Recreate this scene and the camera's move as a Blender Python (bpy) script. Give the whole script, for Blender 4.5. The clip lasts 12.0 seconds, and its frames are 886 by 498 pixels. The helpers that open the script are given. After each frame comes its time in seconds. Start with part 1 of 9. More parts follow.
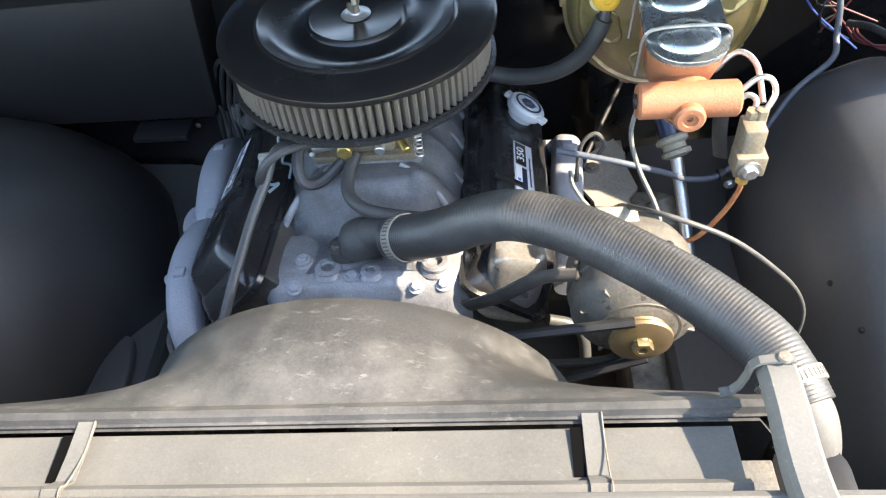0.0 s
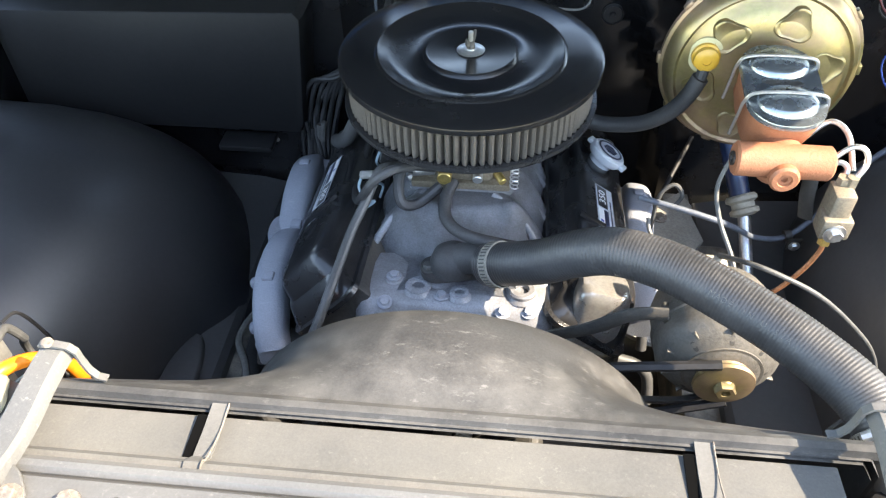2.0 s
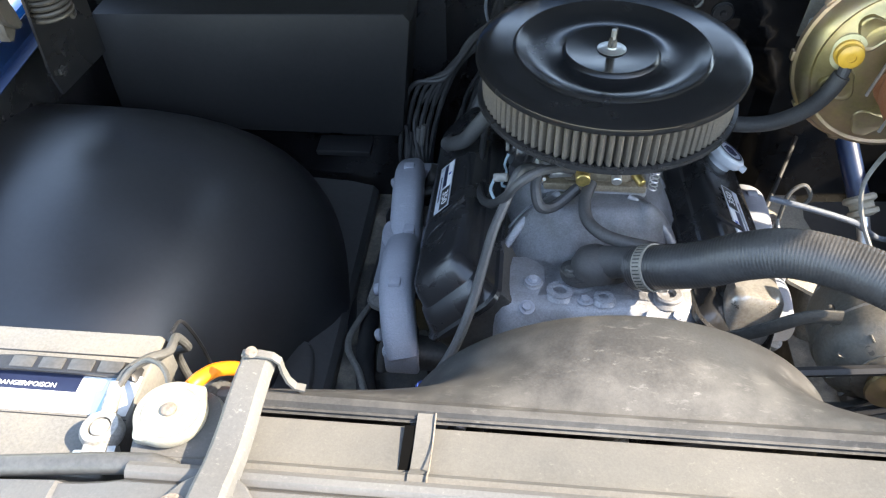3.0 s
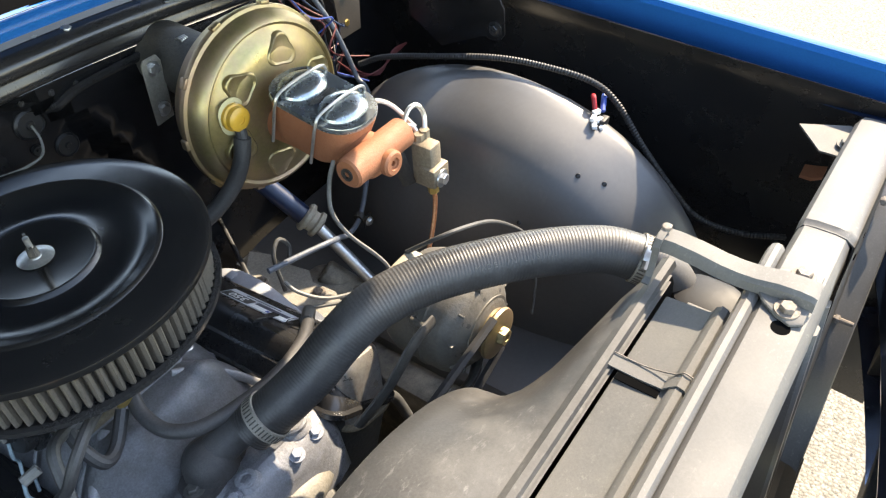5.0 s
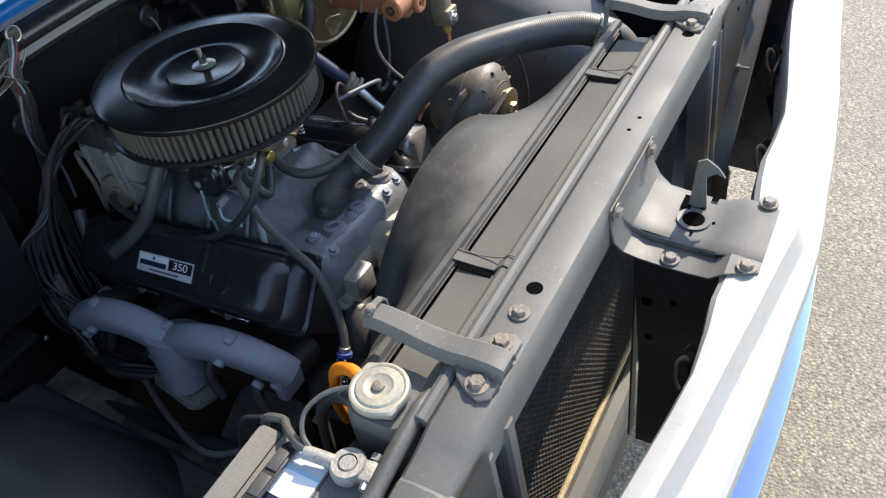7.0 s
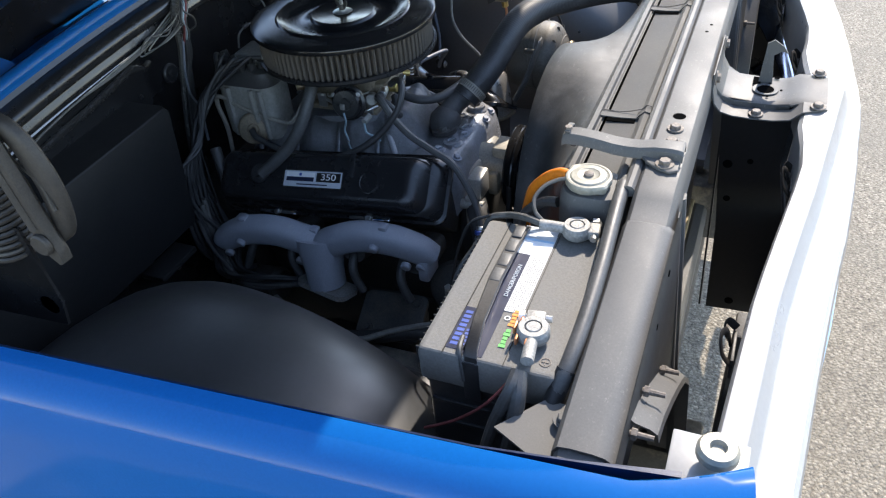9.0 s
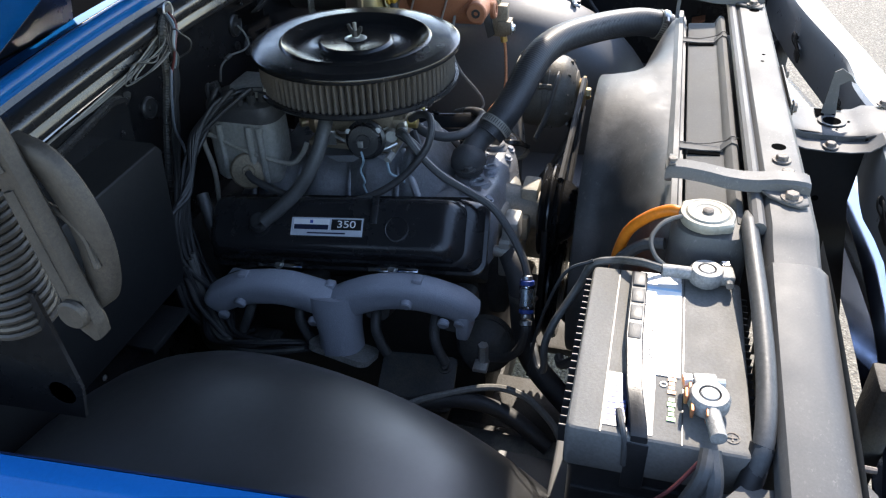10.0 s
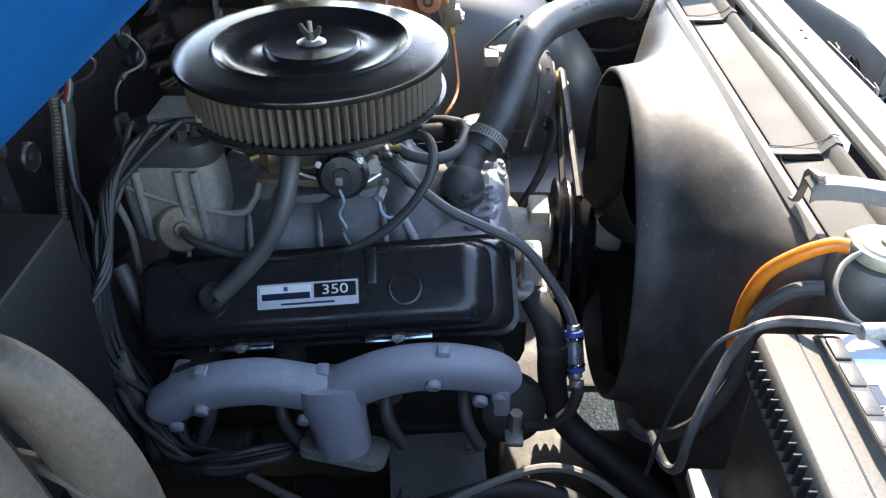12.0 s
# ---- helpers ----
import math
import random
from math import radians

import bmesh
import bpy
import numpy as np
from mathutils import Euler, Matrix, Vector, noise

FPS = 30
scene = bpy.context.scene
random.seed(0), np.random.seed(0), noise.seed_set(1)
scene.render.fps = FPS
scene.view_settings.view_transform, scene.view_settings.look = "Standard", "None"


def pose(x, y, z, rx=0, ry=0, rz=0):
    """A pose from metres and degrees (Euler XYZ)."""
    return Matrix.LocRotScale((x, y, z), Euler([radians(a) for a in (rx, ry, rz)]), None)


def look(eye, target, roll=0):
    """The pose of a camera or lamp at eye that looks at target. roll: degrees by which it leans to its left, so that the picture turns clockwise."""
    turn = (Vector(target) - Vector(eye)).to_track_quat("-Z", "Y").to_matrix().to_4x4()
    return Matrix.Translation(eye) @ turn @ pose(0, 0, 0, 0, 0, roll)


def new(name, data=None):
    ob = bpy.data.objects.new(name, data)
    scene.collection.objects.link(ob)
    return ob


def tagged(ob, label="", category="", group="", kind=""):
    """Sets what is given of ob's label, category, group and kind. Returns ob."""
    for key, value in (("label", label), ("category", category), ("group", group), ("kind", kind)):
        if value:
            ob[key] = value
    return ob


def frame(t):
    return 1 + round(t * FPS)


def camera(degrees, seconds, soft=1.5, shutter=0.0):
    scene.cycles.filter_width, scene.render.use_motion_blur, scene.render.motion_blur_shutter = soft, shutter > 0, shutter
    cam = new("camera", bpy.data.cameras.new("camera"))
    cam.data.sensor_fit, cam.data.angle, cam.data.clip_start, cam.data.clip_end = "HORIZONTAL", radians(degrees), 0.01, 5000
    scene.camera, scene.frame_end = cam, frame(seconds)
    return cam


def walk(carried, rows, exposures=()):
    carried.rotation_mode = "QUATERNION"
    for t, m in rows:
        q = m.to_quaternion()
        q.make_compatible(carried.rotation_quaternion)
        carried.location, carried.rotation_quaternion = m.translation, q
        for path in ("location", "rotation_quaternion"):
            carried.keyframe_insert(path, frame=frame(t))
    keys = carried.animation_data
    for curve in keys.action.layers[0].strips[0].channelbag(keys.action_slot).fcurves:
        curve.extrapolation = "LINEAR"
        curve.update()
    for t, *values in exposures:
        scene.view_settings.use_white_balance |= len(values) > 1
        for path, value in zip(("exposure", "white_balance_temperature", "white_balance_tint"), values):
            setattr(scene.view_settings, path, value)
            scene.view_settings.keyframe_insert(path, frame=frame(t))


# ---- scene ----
cam = camera(60.4, 12.0, soft=1.2)
PATH = [
    (0, (0.003, 0.017, 1.398), (-0.161, 1.348, -0.086), -7.3),
    (0.5, (0.022, 0.013, 1.411), (-0.11, 1.39, -0.034), -5.7),
    (1, (0.045, 0.001, 1.405), (-0.065, 1.387, -0.032), -4.0),
    (1.5, (0.016, -0.017, 1.429), (-0.097, 1.383, 0.006), -2.7),
    (2, (-0.111, -0.033, 1.424), (-0.275, 1.372, 0.011), -1.2),
    (2.5, (-0.253, -0.058, 1.416), (-0.463, 1.353, 0.014), -1.5),
    (2.7, (-0.295, -0.062, 1.413), (-0.515, 1.347, 0.011), -2.0),
    (4.3, (-0.297, 0.224, 1.399), (0.45, 1.48, 0.035), -1.1),
    (4.5, (-0.316, 0.224, 1.415), (0.59, 1.381, 0.058), -2.6),
    (5, (-0.387, 0.18, 1.421), (0.78, 1.062, 0.057), -3.2),
    (5.5, (-0.455, 0.099, 1.44), (0.756, 0.925, 0.08), -5.3),
    (6, (-0.566, -0.023, 1.44), (0.639, 0.787, 0.064), -7.1),
    (6.5, (-0.681, -0.07, 1.462), (0.502, 0.742, 0.069), -7.9),
    (7, (-0.893, -0.025, 1.463), (0.301, 0.804, 0.089), -9.0),
    (7.5, (-1.06, -0.017, 1.471), (0.162, 0.823, 0.129), -9.0),
    (7.7, (-1.113, -0.032, 1.471), (0.121, 0.814, 0.144), -9.0),
    (9.3, (-1.425, 0.192, 1.413), (0.049, 0.805, 0.209), -4.5),
    (9.5, (-1.431, 0.246, 1.404), (0.084, 0.806, 0.223), -3.2),
    (10, (-1.349, 0.387, 1.338), (0.225, 0.843, 0.191), -1.9),
    (10.5, (-1.257, 0.502, 1.3), (0.337, 0.904, 0.162), -2.6),
    (11, (-1.189, 0.576, 1.282), (0.427, 0.883, 0.143), -1.8),
    (11.5, (-1.117, 0.647, 1.251), (0.502, 0.819, 0.089), -0.7),
    (12, (-1.117, 0.658, 1.257), (0.496, 0.734, 0.078), -0.7),
]
walk(cam, [(t, look(eye, target, roll)) for t, eye, target, roll in PATH],
     exposures=[(0.0, 3.1, 8100, 11), (1.0, 3.25, 8100, 11), (2.0, 3.1, 8000, 11), (2.7, 3.05, 7900, 11), (4.5, 3.4, 9000, 12), (5.0, 2.6, 8600, 12), (5.5, 2.1, 8000, 11), (6.5, 1.7, 7600, 11),
               (7.5, 1.85, 7300, 12), (9.5, 1.7, 7000, 13), (10.0, 1.92, 7000, 13), (10.5, 2.35, 7000, 13), (11.0, 2.45, 7100, 13), (11.5, 2.6, 7200, 13), (12.0, 2.85, 7500, 13)])

# ---- daylight ----
SUN = Vector((1.10, -0.14, 1.0)).normalized()
world = bpy.data.worlds.new("sky")
scene.world = world
world.use_nodes = True
wn = world.node_tree.nodes
sky = wn.new("ShaderNodeTexSky")
sky.sky_type = "NISHITA"
sky.sun_disc = False
sky.sun_elevation = math.asin(SUN.z)
sky.sun_rotation = math.atan2(SUN.x, SUN.y)
sky.dust_density = 0.35
wn["Background"].inputs["Strength"].default_value = 0.205
world.node_tree.links.new(sky.outputs["Color"], wn["Background"].inputs["Color"])
lamp = bpy.data.lights.new("sun", "SUN")
lamp.energy, lamp.angle, lamp.color = 2.6, radians(0.55), (1.0, 0.95, 0.87)
sun = new("sun", lamp)
sun.matrix_world = look(SUN * 20, (0, 0, 0))


# ---- materials ----
def surf(name, base, rough=0.5, metal=0.0, var=0.25, scale=14.0, fine=160.0, bump=0.15, dust=None, dust_amount=0.0, coat=0.0,
         bump_scale=None, grit=1.0, rand=0.0, spec=0.5, scuff=None, scuff_amount=0.0, scuff_scale=30.0, stretch=(1.0, 5.0, 1.0)):
    """A surface with two scales of variation, fine relief and, where asked, dust or wear in patches."""
    m = bpy.data.materials.new(name)
    m.use_nodes = True
    nt = m.node_tree
    N, K = nt.nodes, nt.links
    b = N["Principled BSDF"]
    co = N.new("ShaderNodeTexCoord")

    def noise_node(sc, detail=5.0, roughness=0.6):
        n = N.new("ShaderNodeTexNoise")
        n.inputs["Scale"].default_value, n.inputs["Detail"].default_value, n.inputs["Roughness"].default_value = sc, detail, roughness
        K.new(co.outputs["Object"], n.inputs["Vector"])
        return n

    def ramp(src, a, c):
        r = N.new("ShaderNodeMapRange")
        r.inputs["From Min"].default_value, r.inputs["From Max"].default_value = a, c
        K.new(src, r.inputs["Value"])
        return r.outputs["Result"]

    def mixc(f, a, c):
        x = N.new("ShaderNodeMix")
        x.data_type = "RGBA"
        K.new(f, x.inputs["Factor"])
        for s, v in ((6, a), (7, c)):
            if isinstance(v, tuple):
                x.inputs[s].default_value = (*v, 1)
            else:
                K.new(v, x.inputs[s])
        return x.outputs[2]

    big, small = noise_node(scale), noise_node(fine, 3.0)
    lo = tuple(max(0.0, c * (1 - var)) for c in base)
    hi = tuple(min(1.0, c * (1 + var)) for c in base)
    col = mixc(ramp(big.outputs["Fac"], 0.3, 0.7), lo, hi)
    col2 = mixc(ramp(small.outputs["Fac"], 0.35, 0.65), tuple(max(0.0, c * (1 - var * 1.2)) for c in base), tuple(min(1, c * (1 + var * 1.2)) for c in base))
    half = N.new("ShaderNodeValue")
    half.outputs[0].default_value = 0.5
    col = mixc(half.outputs[0], col, col2)
    rgh = None
    if dust:
        patch, speck = noise_node(scale * 0.55, 8.0, 0.7), noise_node(fine * 2.2, 2.0)
        f = N.new("ShaderNodeMath")
        f.operation = "MULTIPLY"
        K.new(ramp(patch.outputs["Fac"], 0.42, 0.68), f.inputs[0])
        sp = N.new("ShaderNodeMapRange")
        sp.inputs["From Min"].default_value, sp.inputs["From Max"].default_value, sp.inputs["To Min"].default_value = 0.3, 0.7, 1.0 - grit
        K.new(speck.outputs["Fac"], sp.inputs["Value"])
        K.new(sp.outputs["Result"], f.inputs[1])
        g = N.new("ShaderNodeMath")
        g.operation = "MULTIPLY"
        g.inputs[1].default_value = dust_amount * 1.6
        g.use_clamp = True
        K.new(f.outputs[0], g.inputs[0])
        col = mixc(g.outputs[0], col, dust)
        rgh = g.outputs[0]
    if scuff:
        # rubbed streaks and small chips, in two directions
        for turn in (0.3, 1.9):
            mp = N.new("ShaderNodeMapping")
            mp.inputs["Scale"].default_value, mp.inputs["Rotation"].default_value = stretch, (0.0, 0.4, turn)
            K.new(co.outputs["Object"], mp.inputs["Vector"])
            sn, where = noise_node(scuff_scale, 6.0, 0.72), noise_node(scale * 0.7 + turn, 3.0)
            K.new(mp.outputs["Vector"], sn.inputs["Vector"])
            g1 = N.new("ShaderNodeMath")
            g1.operation = "MULTIPLY"
            K.new(ramp(sn.outputs["Fac"], 0.58, 0.70), g1.inputs[0])
            K.new(ramp(where.outputs["Fac"], 0.42, 0.62), g1.inputs[1])
            g2 = N.new("ShaderNodeMath")
            g2.operation = "MULTIPLY"
            g2.inputs[1].default_value = scuff_amount
            K.new(g1.outputs[0], g2.inputs[0])
            col = mixc(g2.outputs[0], col, scuff)
    if rand:
        info = N.new("ShaderNodeObjectInfo")
        col = mixc(ramp(info.outputs["Random"], -0.3, 1.0 / max(rand, 0.01)), col, tuple(c * 0.5 for c in base))
    K.new(col, b.inputs["Base Color"])
    r0 = N.new("ShaderNodeMapRange")
    r0.inputs["To Min"].default_value, r0.inputs["To Max"].default_value = max(0.03, rough - 0.08), min(1, rough + 0.1)
    K.new(ramp(big.outputs["Fac"], 0.3, 0.7), r0.inputs["Value"])
    if rgh:
        a = N.new("ShaderNodeMath")
        a.operation = "MULTIPLY_ADD"
        a.inputs[1].default_value = 0.4
        a.use_clamp = True
        K.new(rgh, a.inputs[0])
        K.new(r0.outputs[0], a.inputs[2])
        K.new(a.outputs[0], b.inputs["Roughness"])
    else:
        K.new(r0.outputs[0], b.inputs["Roughness"])
    b.inputs["Metallic"].default_value = metal
    b.inputs["Specular IOR Level"].default_value = spec
    b.inputs["Coat Weight"].default_value = coat
    b.inputs["Coat Roughness"].default_value = 0.08
    if bump:
        bp = N.new("ShaderNodeBump")
        bp.inputs["Strength"].default_value = bump
        bp.inputs["Distance"].default_value = 0.0015
        bn = noise_node(bump_scale, 4.0) if bump_scale else small
        K.new(bn.outputs["Fac"], bp.inputs["Height"])
        K.new(bp.outputs["Normal"], b.inputs["Normal"])
    return m


def aggregate(name):
    """Worn asphalt: pale stones of several sizes in a darker, sandy binder, with stained patches."""
    m = bpy.data.materials.new(name)
    m.use_nodes = True
    N, K = m.node_tree.nodes, m.node_tree.links
    b = N["Principled BSDF"]
    co = N.new("ShaderNodeTexCoord")

    def node(kind, **sockets):
        n = N.new(kind)
        for k, v in sockets.items():
            n.inputs[k].default_value = v
        return n

    def mixed(f, a, c, blend="MIX"):
        x = N.new("ShaderNodeMix")
        x.data_type, x.blend_type = "RGBA", blend
        for s, v in ((0, f), (6, a), (7, c)):
            if isinstance(v, (tuple, float)):
                x.inputs[s].default_value = v
            else:
                K.new(v, x.inputs[s])
        return x.outputs[2]
    stones, grains = node("ShaderNodeTexVoronoi", Scale=115.0), node("ShaderNodeTexVoronoi", Scale=420.0)
    patch, pits = node("ShaderNodeTexNoise", Scale=2.2, Detail=7.0), node("ShaderNodeTexNoise", Scale=75.0, Detail=4.0, Roughness=0.75)
    for n in (stones, grains, patch, pits):
        K.new(co.outputs["Object"], n.inputs["Vector"])
    ramp = N.new("ShaderNodeValToRGB")
    e = ramp.color_ramp.elements
    e[0].position, e[0].color = 0.0, (0.105, 0.090, 0.067, 1)
    e[1].position, e[1].color = 1.0, (0.365, 0.322, 0.250, 1)
    e.new(0.45).color = (0.205, 0.180, 0.138, 1)
    split = N.new("ShaderNodeSeparateColor")
    K.new(stones.outputs["Color"], split.inputs[0])
    K.new(split.outputs[0], ramp.inputs[0])
    split2 = N.new("ShaderNodeSeparateColor")
    K.new(grains.outputs["Color"], split2.inputs[0])
    ramp2 = N.new("ShaderNodeValToRGB")
    e = ramp2.color_ramp.elements
    e[0].color, e[1].color = (0.085, 0.074, 0.057, 1), (0.355, 0.315, 0.245, 1)
    K.new(split2.outputs[1], ramp2.inputs[0])
    col = mixed(0.45, ramp.outputs[0], ramp2.outputs[0])
    hole = N.new("ShaderNodeMapRange")
    hole.inputs["From Min"].default_value, hole.inputs["From Max"].default_value = 0.44, 0.36
    K.new(pits.outputs["Fac"], hole.inputs["Value"])
    col = mixed(hole.outputs[0], col, (0.070, 0.060, 0.048, 1.0))
    gap = N.new("ShaderNodeMapRange")
    gap.inputs["From Min"].default_value, gap.inputs["From Max"].default_value, gap.inputs["To Max"].default_value = 0.45, 0.75, 0.55
    K.new(stones.outputs["Distance"], gap.inputs["Value"])
    col = mixed(gap.outputs[0], col, (0.11, 0.09, 0.07, 1.0))
    stain = N.new("ShaderNodeMapRange")
    stain.inputs["From Min"].default_value, stain.inputs["From Max"].default_value, stain.inputs["To Max"].default_value = 0.45, 0.7, 0.45
    K.new(patch.outputs["Fac"], stain.inputs["Value"])
    col = mixed(stain.outputs[0], col, (0.150, 0.134, 0.108, 1.0))
    K.new(col, b.inputs["Base Color"])
    b.inputs["Roughness"].default_value = 0.92
    rough = node("ShaderNodeBump", Strength=0.9, Distance=0.0035)
    rough.invert = True
    K.new(stones.outputs["Distance"], rough.inputs["Height"])
    bump = node("ShaderNodeBump", Strength=0.8, Distance=0.004)
    K.new(rough.outputs["Normal"], bump.inputs["Normal"])
    K.new(pits.outputs["Fac"], bump.inputs["Height"])
    K.new(bump.outputs["Normal"], b.inputs["Normal"])
    return m


